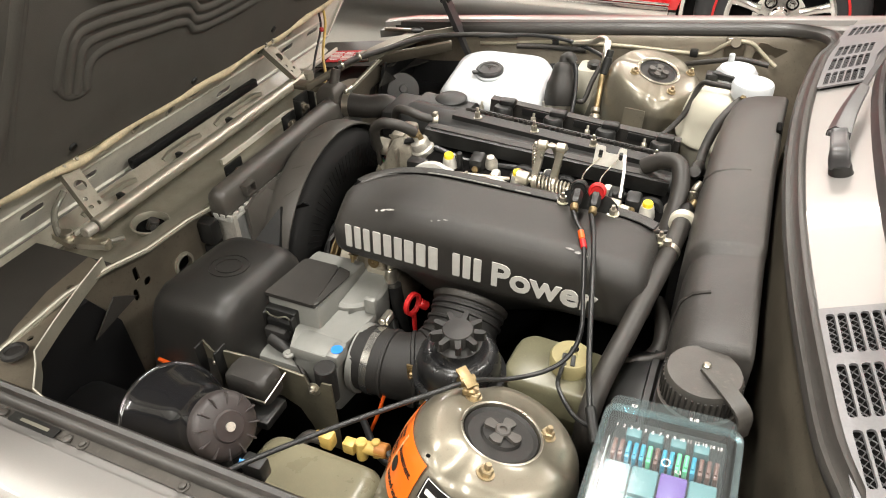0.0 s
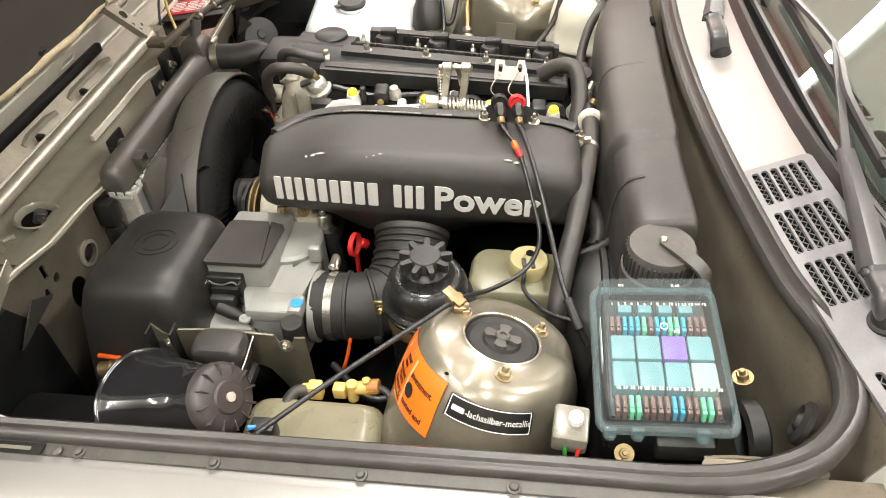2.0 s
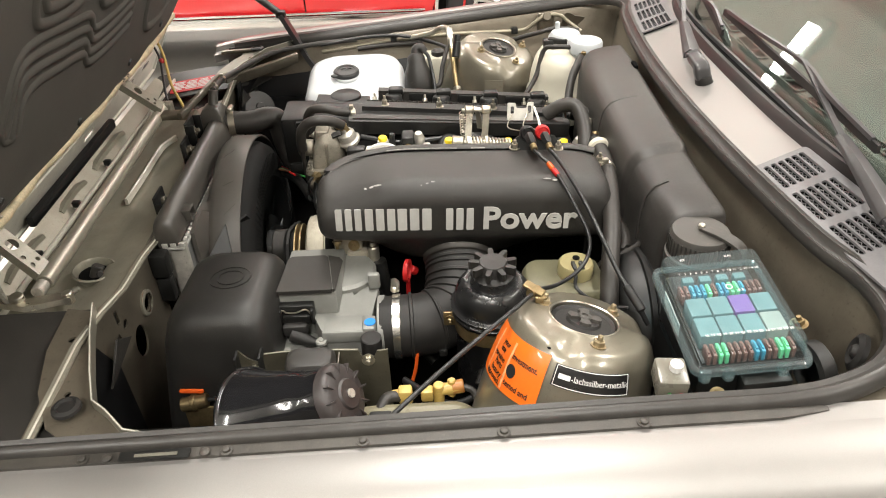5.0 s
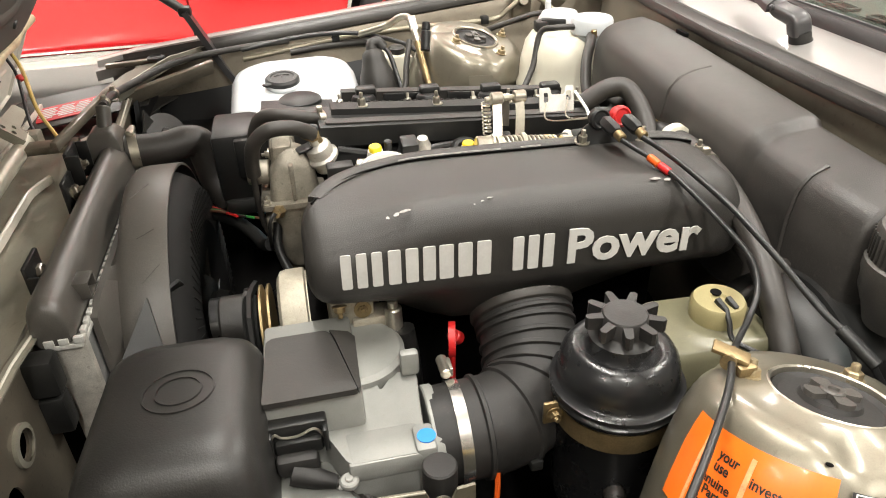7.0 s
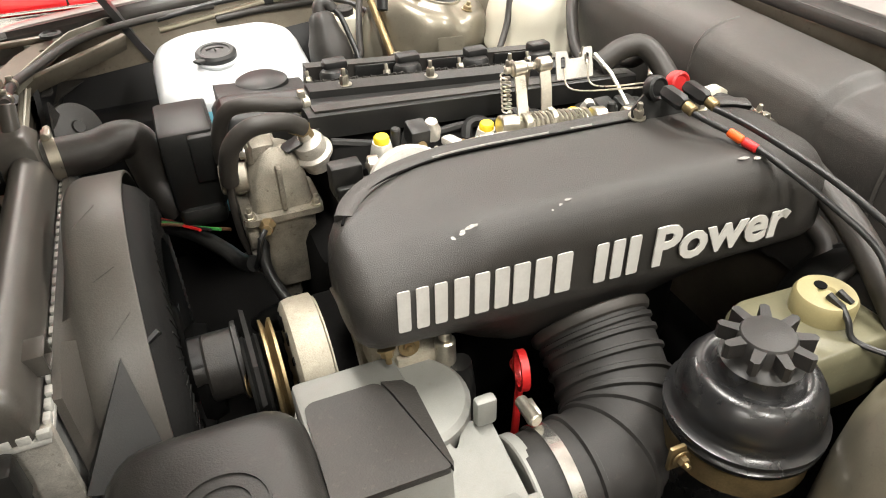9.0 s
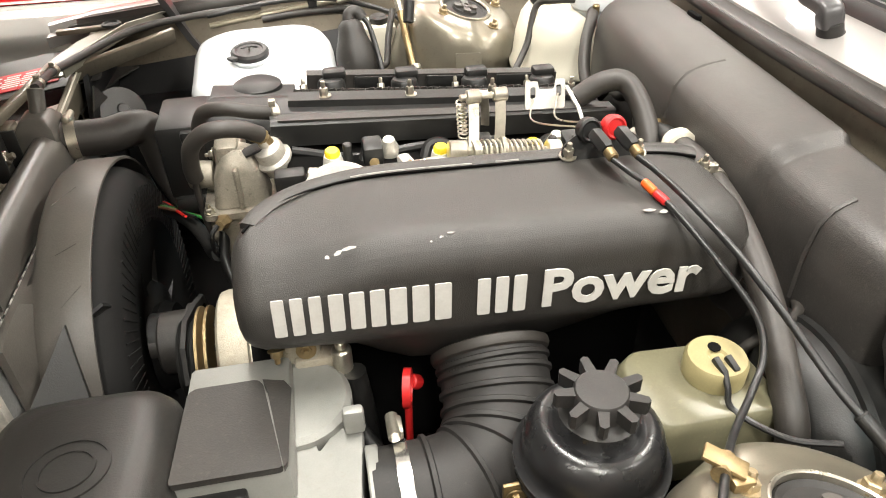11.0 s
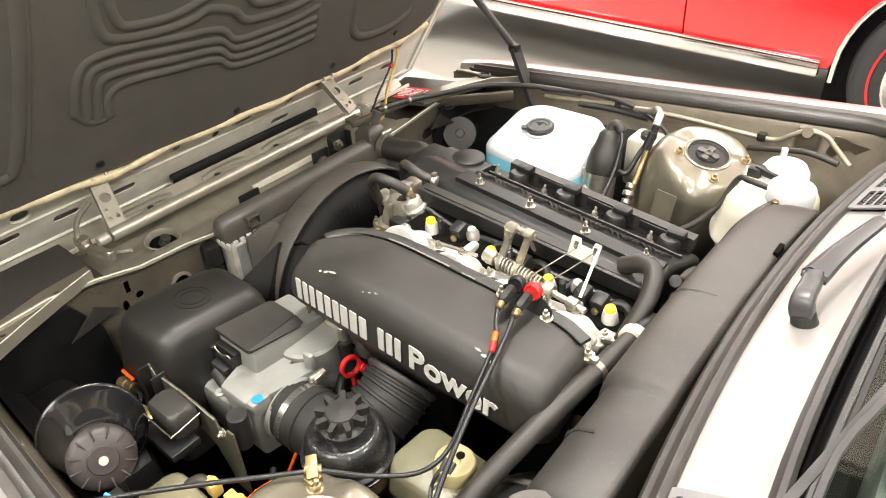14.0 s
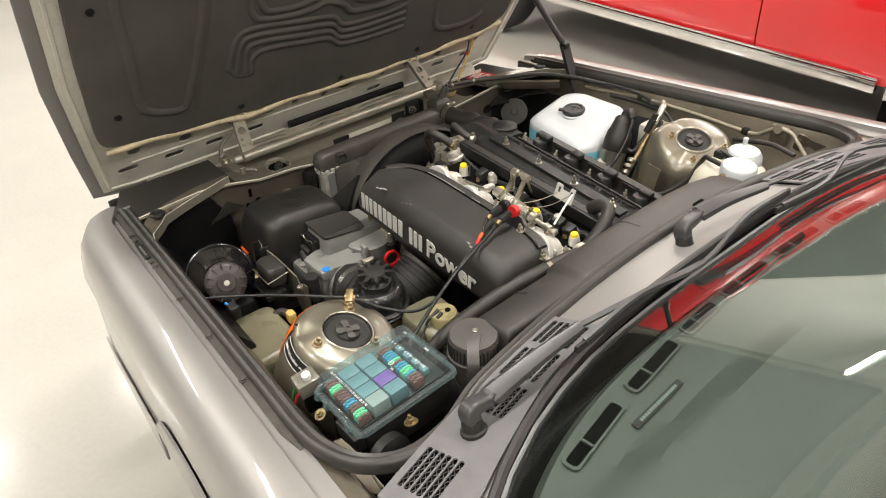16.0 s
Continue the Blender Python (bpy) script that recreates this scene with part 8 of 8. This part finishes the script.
part("top_tank", loft(tk), RADBLACK, rad, "satin black plastic top tank", angle=0.9)
part("tank_neck", join(loft([[(x_, y_, z_) for x_, y_ in rounded([(-0.702 + i_, 0.205 + i_), (-0.648 - i_, 0.205 + i_), (-0.648 - i_, 0.268 - i_), (-0.702 + i_, 0.268 - i_)], 0.006, 2)] for z_, i_ in ((0.79, 0.004), (0.80, 0.0), (0.840, 0.002), (0.852, 0.010), (0.854, 0.016))]), cyl((-0.675, 0.245, 0.845), (-0.672, 0.262, 0.880), 0.011), cyl((-0.655, 0.238, 0.812), (-0.622, 0.246, 0.808), 0.023)), RADBLACK, rad)
part("tank_tab", join(*[box(c_, s_, 0.0008) for c_, s_ in (((-0.640, -0.152, 0.808), (0.018, 0.0026, 0.020)), ((-0.640, -0.126, 0.808), (0.018, 0.0026, 0.020)), ((-0.640, -0.139, 0.8175), (0.018, 0.0285, 0.0026)), ((-0.640, -0.139, 0.7985), (0.018, 0.0285, 0.0026)))]), RADBLACK, rad)
part("hose_clamp", lathe([(0.0268, -0.007), (0.0280, -0.007), (0.0280, 0.007), (0.0268, 0.007)], (-0.640, 0.242, 0.808), (1, 0.2, -0.03), 36), STEEL, rad, "bright steel hose clamp")
part("clamp_screw", join(box((-0.640, 0.250, 0.837), (0.012, 0.018, 0.011), 0.002), cyl((-0.640, 0.236, 0.840), (-0.640, 0.268, 0.838), 0.005)), STEEL, rad)
part("top_hose", pipe([(-0.652, 0.240, 0.809), (-0.620, 0.246, 0.806), (-0.590, 0.254, 0.804), (-0.562, 0.266, 0.806), (-0.543, 0.272, 0.796), (-0.536, 0.270, 0.765), (-0.528, 0.262, 0.730), (-0.505, 0.235, 0.695)], 0.0262, 24), HOSE, rad, "thick black radiator hose")
part("vent_hose", pipe([(-0.672, 0.262, 0.880), (-0.675, 0.30, 0.875), (-0.680, 0.37, 0.862), (-0.665, 0.45, 0.852), (-0.60, 0.58, 0.848), (-0.50, 0.655, 0.842), (-0.38, 0.675, 0.845)], 0.0065, 10), HOSE, rad)
for q in ((-0.674, 0.285, 0.877), (-0.680, 0.375, 0.862)):
    part("clip", join(cyl((q[0], q[1] - 0.004, q[2]), (q[0], q[1] + 0.004, q[2]), 0.009, seg=14), box((q[0], q[1], q[2] + 0.010), (0.008, 0.006, 0.006), 0.001)), STEEL, rad)
part("mount", join(box((-0.704, -0.095, 0.803), (0.006, 0.050, 0.050), 0.002), box((-0.694, -0.12, 0.795), (0.018, 0.004, 0.04), 0.001)), BLACK, rad)
part("mount", join(box((-0.706, 0.105, 0.812), (0.006, 0.046, 0.050), 0.002), box((-0.707, 0.160, 0.828), (0.006, 0.052, 0.060), 0.002), box((-0.697, 0.186, 0.828), (0.018, 0.004, 0.055), 0.001), box((-0.697, 0.131, 0.828), (0.018, 0.004, 0.055), 0.001)), BLACK, rad)
for y, z in ((-0.090, 0.804), (0.106, 0.812), (0.155, 0.830)):
    part("mount_nut", bolt((-0.7025, y, z), (1, 0, 0.3), 0.0095, 0.010, 1.4), BAY, rad)
part("side_mount", join(box((-0.682, -0.222, 0.755), (0.04, 0.03, 0.05), 0.008), box((-0.682, -0.22, 0.70), (0.03, 0.025, 0.05), 0.004)), BLACK, rad, "black plastic radiator mount")

shroud = thing("fan_shroud", (-0.58, 0.03, 0.38), "black plastic fan shroud ring behind the radiator", "fan shroud")
sc_y, sc_z, sr = 0.055, 0.598, 0.242
n_ = 64
circ = lambda x, r: [(x, sc_y + r * math.cos(2 * math.pi * k / n_), sc_z + r * math.sin(2 * math.pi * k / n_)) for k in range(n_)]


def squarish(x):
    out_ = []
    for k in range(n_):
        c_, s_ = math.cos(2 * math.pi * k / n_), math.sin(2 * math.pi * k / n_)
        q = max(abs(c_) / 0.222, abs(s_) / 0.190)
        out_.append((x, sc_y + c_ / q, sc_z + s_ / q))
    return out_


bm = loft([squarish(-0.636), squarish(-0.628), circ(-0.618, sr * 0.975), circ(-0.612, sr * 0.992), circ(-0.604, sr), circ(-0.559, sr), circ(-0.5575, sr - 0.001), circ(-0.5575, sr - 0.004), circ(-0.59, sr - 0.006), circ(-0.62, sr - 0.03)], cap=False)
part("ring", bm, SHROUDBLACK, shroud, angle=0.8)
part("gusset", loft([[(-0.634, -0.204, 0.694), (-0.556, -0.208, 0.662), (-0.582, -0.128, 0.772)], [(-0.634, -0.160, 0.685), (-0.564, -0.165, 0.655), (-0.588, -0.100, 0.752)]]), BLACK, shroud, "triangular stiffening web")
for k, a0, a1 in ((0, 1.75, 1.62), (1, 2.05, 2.0), (1.5, 2.3, 2.21)):
    part("scratch", sweep([Vector((-0.606 + 0.012 * k, sc_y + (sr + 0.0006) * math.cos(a0), sc_z + (sr + 0.0006) * math.sin(a0))), Vector((-0.585 + 0.012 * k, sc_y + (sr + 0.0006) * math.cos(a1), sc_z + (sr + 0.0006) * math.sin(a1)))], [(-0.0004, -0.0003), (0.0004, -0.0003), (0.0, 0.0004)]), CARRIER, shroud, "pale dusty scratches")
fan = thing("cooling_fan", (-0.545, -0.0, 0.40), "black plastic engine cooling fan, at rest", "fan")
part("back_disc", lathe([(0.0, 0.030), (0.060, 0.030), (0.068, 0.020), (0.090, 0.022), (0.150, 0.034), (0.200, 0.034), (0.218, 0.022), (0.228, 0.004), (0.230, -0.02)], (-0.572, 0.055, 0.598), (1, 0, 0), 64, cap=False), FANBLACK, fan, "solid rear ring of the fan", angle=0.9)
part("ring_ribs", join(*[box((-0.5375, 0.055 + 0.176 * math.cos(a_), 0.598 + 0.176 * math.sin(a_)), (0.0016, 0.050, 0.0022), 0.0005, (math.degrees(a_), 0, 0)) for a_ in [2 * math.pi * k / 90 for k in range(90)]]), FANBLACK, fan, "fine radial ribs")
part("hub", lathe([(0.02, -0.02), (0.075, -0.02), (0.080, 0.0), (0.070, 0.02), (0.03, 0.025)], (-0.575, 0.01, 0.60), (1, 0, 0), 40), BLACK, fan)
part("clutch", lathe([(0.055, 0.02), (0.06, 0.03), (0.055, 0.045), (0.03, 0.05)], (-0.555, -0.01, 0.62), (1, 0, 0), 36), DARKVOID, fan)
for k in range(9):
    a_ = 2 * math.pi * k / 9
    d_, t_ = Vector((0, math.cos(a_), math.sin(a_))), Vector((0, -math.sin(a_), math.cos(a_)))
    c_ = Vector((-0.575, 0.01, 0.60))
    part("blade", sweep([c_ + d_ * 0.07, c_ + d_ * 0.14 + t_ * 0.01, c_ + d_ * 0.205 + t_ * 0.03], [(-0.034, -0.002), (0.034, -0.002), (0.034, 0.002), (-0.034, 0.002)], up=(0.55, *(t_ * 0.83).yz)), BLACK, fan)

# ---- far side of the bay ----
bot = thing("washer_bottle", (-0.38, 0.52, 0.56), "white translucent washer bottle half full of blue fluid", "bottle")
bl = [(-0.508, 0.440), (-0.280, 0.408), (-0.250, 0.450), (-0.252, 0.605), (-0.29, 0.640), (-0.46, 0.635), (-0.508, 0.60)]


def bring(z, k, dz=0.0):
    return [(-0.385 + (x + 0.385) * k, 0.525 + (y - 0.525) * k, z + dz * (y - 0.525)) for x, y in rounded(bl, 0.03, 5)]


part("body", loft([bring(0.752, 1.0), bring(0.772, 0.995, 0.1), bring(0.783, 0.97, 0.16), bring(0.795, 0.90, 0.20), bring(0.800, 0.80, 0.2), bring(0.801, 0.5, 0.2)]), BOTTLE, bot, "white translucent bottle top", angle=0.9)
part("fluid_level", loft([bring(0.56, 0.93), bring(0.58, 0.985), bring(0.65, 1.0), bring(0.752, 1.0)]), FLUID, bot, "blue fluid showing through the bottle", angle=0.9)
bc = part("cap", lathe([(0.030, -0.008), (0.034, -0.002), (0.034, 0.005), (0.030, 0.009), (0.024, 0.009), (0.022, 0.007), (0.0, 0.007)], (-0.402, 0.530, 0.806), (0, -0.12, 1), 32, cap=False), BLACK, bot, "black oval cap with a raised wiper symbol")
part("tab", box((-0.427, 0.510, 0.807), (0.026, 0.018, 0.006), 0.003, (0, 0, 35)), BLACK, bc)
part("symbol", join(pipe([(-0.416, 0.532, 0.8155), (-0.408, 0.540, 0.8145), (-0.398, 0.541, 0.8145), (-0.388, 0.535, 0.815)], 0.0012, 6), pipe([(-0.402, 0.522, 0.8165), (-0.402, 0.538, 0.8145)], 0.0012, 6)), BLACKMATT, bc)
part("collar", bm := lathe([(0.034, -0.012), (0.036, -0.004), (0.033, 0.0)], (-0.402, 0.530, 0.804), (0, -0.12, 1), 30), BOTTLE, bot)

coilt = thing("ignition_coil", (-0.20, 0.47, 0.64), "black and silver ignition coil with a rubber boot", "coil")
part("can", cyl((-0.206, 0.472, 0.690), (-0.212, 0.494, 0.770), 0.033, seg=28), STEEL, coilt, "silver coil can")
part("sleeve", cyl((-0.203, 0.464, 0.660), (-0.206, 0.474, 0.700), 0.034, seg=28), BLACK, coilt)
part("top", lathe([(0.036, 0.0), (0.038, 0.006), (0.037, 0.030), (0.034, 0.050), (0.028, 0.064), (0.024, 0.078), (0.022, 0.090), (0.014, 0.098), (0.0, 0.099)], (-0.212, 0.494, 0.760), (-0.08, 0.36, 1), 26, cap=False), BLACKMATT, coilt, "black rubber boot")
part("top_elbow", pipe([(-0.219, 0.528, 0.842), (-0.218, 0.536, 0.858), (-0.206, 0.538, 0.862), (-0.196, 0.534, 0.850)], 0.012, 14), BLACKMATT, coilt)
part("lead", pipe([(-0.200, 0.535, 0.856), (-0.186, 0.520, 0.842), (-0.176, 0.485, 0.800), (-0.168, 0.43, 0.760), (-0.14, 0.34, 0.775), (-0.12, 0.30, 0.80)], 0.0048, 10), CABLE, coilt, "black ignition lead")
part("label", cyl((-0.2028, 0.4632, 0.682), (-0.2042, 0.4680, 0.702), 0.0347, seg=28), YELLOWTAG, coilt, "amber band")
part("side_boot", pipe([(-0.180, 0.50, 0.775), (-0.160, 0.51, 0.772), (-0.150, 0.54, 0.81), (-0.135, 0.575, 0.850)], 0.006, 10), HOSE, coilt)
part("plate", join(box((-0.250, 0.480, 0.715), (0.055, 0.004, 0.11), 0.001, (0, 0, 8)), box((-0.222, 0.462, 0.735), (0.03, 0.030, 0.004), 0.001, (0, 0, 8))), ALU, coilt, "bare steel mounting plate")
part("plate_screw", bolt((-0.262, 0.476, 0.755), (0, -1, 0.1), 0.005, 0.005), BRASS, coilt)

tubeb = thing("refrigerant_pipe", (-0.115, 0.42, 0.72), "yellow-passivated metal pipe with threaded fittings", "pipe")
part("pipe", pipe([(-0.112, 0.395, 0.720), (-0.114, 0.42, 0.750), (-0.119, 0.47, 0.795), (-0.124, 0.52, 0.842), (-0.128, 0.555, 0.876)], 0.0068, 12), BRASS, tubeb)
part("upper_sleeve", pipe([(-0.1255, 0.535, 0.857), (-0.1300, 0.566, 0.886), (-0.134, 0.580, 0.895), (-0.150, 0.600, 0.892), (-0.175, 0.635, 0.868), (-0.23, 0.668, 0.846)], 0.0072, 12), STEEL, tubeb, "bright bent pipe end")
part("end_tab", box((-0.1285, 0.563, 0.886), (0.016, 0.010, 0.034), 0.003, (-42, 0, 6)), ALU, tubeb, "pale clamped pipe tab")
for z, r in ((0.748, 0.0125), (0.760, 0.010), (0.772, 0.0125), (0.784, 0.010)):
    part("fitting", cyl((-0.110 - 0.2 * (z - 0.755), 0.398 + 1.0 * (z - 0.748), z), (-0.111 - 0.2 * (z - 0.755), 0.405 + 1.0 * (z - 0.748), z + 0.008), r, seg=14), STEEL, tubeb)
part("valve", join(cyl((-0.118, 0.492, 0.85), (-0.112, 0.508, 0.885), 0.0095), cyl((-0.112, 0.508, 0.885), (-0.110, 0.514, 0.90), 0.008)), BLACK, tubeb, "black valve cap")

ext = thing("expansion_tank", (0.16, 0.45, 0.70), "ivory coolant expansion tank with white screw caps", "tank")
et = [(0.058, 0.440), (0.085, 0.375), (0.150, 0.348), (0.215, 0.368), (0.248, 0.43), (0.235, 0.52), (0.17, 0.55), (0.085, 0.53)]


def ering(z, k):
    return [(0.165 + (x - 0.165) * k, 0.452 + (y - 0.452) * k, z) for x, y in rounded(et, 0.03, 5)]


part("body", loft([ering(0.70, 0.74), ering(0.72, 0.84), ering(0.765, 0.90), ering(0.770, 1.02), ering(0.777, 1.03), ering(0.783, 0.98), ering(0.82, 0.94), ering(0.852, 0.86), ering(0.870, 0.74), ering(0.878, 0.58)]), TANKW, ext, angle=0.9)
part("screw_cap", lathe([(0.034, 0.862), (0.036, 0.880), (0.040, 0.884), (0.040, 0.905), (0.037, 0.910), (0.0, 0.911)], (0.193, 0.408, 0), (0, 0, 1), 30, cap=False), BOTTLE, ext, "white ribbed screw cap")
part("float_cap", lathe([(0.040, 0.862), (0.044, 0.875), (0.042, 0.892), (0.034, 0.904), (0.0, 0.908)], (0.158, 0.490, 0), (0, 0, 1), 30, cap=False), BOTTLE, ext, "white domed float cap")
part("cap_finger", cyl((0.142, 0.515, 0.89), (0.142, 0.515, 0.922), 0.006), BOTTLE, ext)
part("level_plug", join(box((0.135, 0.462, 0.892), (0.05, 0.018, 0.014), 0.004, (0, 0, -20)), box((0.112, 0.468, 0.885), (0.025, 0.028, 0.022), 0.005)), BLACK, ext, "black level sensor plug")
part("hose", pipe([(0.178, 0.372, 0.884), (0.165, 0.345, 0.878), (0.145, 0.31, 0.855), (0.132, 0.27, 0.82), (0.130, 0.22, 0.80)], 0.0095, 12), HOSE, ext, "black overflow hose")
part("hose", pipe([(0.168, 0.400, 0.896), (0.12, 0.41, 0.895), (0.095, 0.425, 0.882), (0.072, 0.40, 0.82), (0.02, 0.36, 0.772), (-0.06, 0.35, 0.768)], 0.0058, 10), HOSE, ext)
part("band", cyl((-0.062, 0.351, 0.768), (-0.052, 0.351, 0.7685), 0.0075, seg=12), YELLOWCAP, ext, "yellow band")
part("hose_screw", cyl((0.180, 0.366, 0.880), (0.180, 0.366, 0.897), 0.006), BRASS, ext)
# added stand below the tank, its shade put in as near-black
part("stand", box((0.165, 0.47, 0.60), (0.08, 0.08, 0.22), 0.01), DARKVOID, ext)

# pipes and leads along the far wing
line = thing("brake_pipe", (0.0, 0.69, 0.84), "thin cream-coated metal pipe clipped along the wing", "pipe")
part("pipe", pipe([(-0.48, 0.672, 0.815), (-0.36, 0.680, 0.828), (-0.28, 0.682, 0.838), (-0.12, 0.684, 0.847), (0.03, 0.684, 0.848), (0.085, 0.684, 0.852), (0.112, 0.680, 0.872), (0.140, 0.678, 0.890), (0.175, 0.675, 0.890), (0.200, 0.672, 0.872), (0.235, 0.66, 0.848)], 0.0052, 10), PIPEGREY, line)
for x in (0.055, -0.28):
    part("clip", box((x, 0.684, 0.850 if x > 0 else 0.838), (0.018, 0.016, 0.018), 0.003), BLACK, line)
lead = thing("wiring_cable", (-0.25, 0.66, 0.82), "black wiring lead along the far wing", "cable")
part("lead", pipe([(-0.48, 0.66, 0.838), (-0.36, 0.675, 0.850), (-0.26, 0.670, 0.852), (-0.18, 0.655, 0.838), (-0.125, 0.625, 0.822), (-0.10, 0.57, 0.80)], 0.005, 10), CABLE, lead)
part("sleeve", pipe([(-0.38, 0.672, 0.820), (-0.30, 0.676, 0.826), (-0.20, 0.676, 0.828)], 0.007, 10), HOSE, lead)
part("sleeve", pipe([(0.04, 0.66, 0.83), (0.10, 0.64, 0.852), (0.16, 0.63, 0.868), (0.22, 0.62, 0.865)], 0.006, 10), HOSE, lead)
fixt = thing("wing_bracket", (0.20, 0.67, 0.84), "painted steel bracket on the far inner wing", "bracket")
hook_at = frame_at((0.196, 0.684, 0.888), (0.92, 0.36, -0.10), (0.0, -0.25, 0.97))
part("hook", plate(rounded([(-0.006, 0.006), (0.012, 0.004), (0.030, -0.004), (0.078, -0.012), (0.082, -0.040), (0.052, -0.046), (0.044, -0.030), (0.030, -0.022), (0.016, -0.030), (0.008, -0.048), (-0.008, -0.040)], 0.004, 3), 0.003, hook_at, [ellipse2((0.002, -0.010), 0.003, 0.003, 10)]), BAY, fixt)
part("hook_recess", lathe([(0.016, 0.0), (0.016, 0.012), (0.0, 0.012)], hook_at @ Vector((0.030, -0.044, -0.016)), (0, -1, 0.2), 20, cap=False), DARKVOID, fixt)
part("stud_box", join(box((0.142, 0.692, 0.868), (0.045, 0.02, 0.05), 0.006), cyl((0.142, 0.682, 0.885), (0.142, 0.67, 0.89), 0.012)), BAY, fixt)
part("patch", plate(rect2(0.045, 0.085, 0.003, 2), 0.0025, frame_at((-0.028, 0.402, 0.775), (1, -0.15, 0), (0.02, 0.22, 1))), TOWER, fixt, "small painted plate on the strut tower")
fcan = thing("wiper_fluid_filler", (-0.155, 0.60, 0.78), "ivory plastic tank with a grey cap", "tank")
part("body", box((-0.165, 0.610, 0.76), (0.075, 0.075, 0.12), 0.012), TANKW, fcan)
part("cap", lathe([(0.018, 0), (0.018, 0.012), (0.013, 0.016), (0.0, 0.016)], (-0.160, 0.600, 0.818), (0, 0, 1), 20, cap=False), BLACKMATT, fcan)

# front far corner
hornf = thing("round_horn", (-0.64, 0.53, 0.66), "dusty black round signal horn", "horn")
part("disc", lathe([(0.02, -0.03), (0.044, -0.012), (0.045, 0.0), (0.043, 0.008), (0.012, 0.011), (0.010, 0.014), (0.0, 0.014)], (-0.645, 0.524, 0.722), (0.60, -0.6, 0.55), 36, cap=False), BLACKMATT, hornf)
part("stay", box((-0.675, 0.565, 0.68), (0.03, 0.02, 0.10), 0.003), BLACK, hornf)
lab = thing("red_label_plate", (-0.79, 0.52, 0.78), "dark plate with a red printed notice label", "label")
LM = frame_at((-0.800, 0.547, 0.786), (0.93, 0.10, 0.10), (-0.25, 1, 0.05))
for nm, b_, mt, lb in (("plate", plate(rect2(0.26, 0.16, 0.01, 3, (0.01, 0.02)), 0.003, LM @ pose(0, 0, -0.004)), BLACKMATT, ""), ("notice", plate(rect2(0.135, 0.070, 0.004, 2), 0.0012, LM), REDLABEL, "red printed notice, illegible")):
    part(nm, b_, mt, lab, lb)
part("notice_marks", join(*[plate(rect2(0.020 + 0.018 * random.random(), 0.0045, 0.001, 1, (-0.05 + 0.033 * i + 0.004 * random.random(), 0.022 - 0.0085 * j)), 0.0006, LM @ pose(0, 0, 0.0011)) for i in range(4) for j in range(6)]), PAPERWHITE, lab)
stay = single("cross_stay", join(box((-0.735, 0.36, 0.830), (0.012, 0.22, 0.016), 0.003, (3, 0, -12)), box((-0.775, 0.30, 0.808), (0.08, 0.035, 0.014), 0.004)), BAY, "painted steel stay at the front corner", "bracket")
single("corner_rail", join(box((-0.615, 0.550, 0.818), (0.20, 0.010, 0.030), 0.003, (18, -3, 40)), box((-0.70, 0.655, 0.832), (0.10, 0.014, 0.010), 0.003, (0, 0, 8))), BAY, "painted steel corner rail with holes", "rail")
wires = thing("bonnet_wires", (-0.81, 0.40, 0.78), "brown and yellow wires from the bonnet to the nose", "wires")
part("wire", pipe([tuple(on_hood(0.560, 0.155, 0.0)), (-0.862, 0.53, 0.872), (-0.835, 0.46, 0.82), (-0.805, 0.415, 0.788), (-0.79, 0.38, 0.778), (-0.80, 0.35, 0.79)], 0.0036, 8), YELLOWTAG, wires, "yellow wire")
part("wire", pipe([tuple(on_hood(0.545, 0.145, 0.0)), (-0.868, 0.515, 0.865), (-0.845, 0.435, 0.815), (-0.825, 0.385, 0.785)], 0.0030, 8), CABLE, wires, "dark brown wire")
part("tie", cyl((-0.866, 0.515, 0.868), (-0.862, 0.511, 0.858), 0.006, seg=10), REDPLASTIC, wires, "red tie")
part("wire", pipe([(-0.865, -0.34, 0.870), (-0.862, -0.375, 0.845), (-0.845, -0.392, 0.812), (-0.815, -0.388, 0.802), (-0.785, -0.36, 0.795), (-0.772, -0.33, 0.788)], 0.0055, 8), BOXGREY, wires, "taped grey wiring loom")
link = single("hinge_arm", join(sweep([Vector((-0.86, -0.385, 0.812)), Vector((-0.82, -0.392, 0.808)), Vector((-0.76, -0.372, 0.806))], [(-0.012, -0.004), (0.012, -0.004), (0.010, 0.005), (-0.010, 0.005)]), cyl((-0.835, -0.385, 0.80), (-0.835, -0.385, 0.822), 0.011), cyl((-0.765, -0.372, 0.795), (-0.765, -0.372, 0.815), 0.008)), STEEL, "dull steel hinge arm by the bar end", "hinge arm")
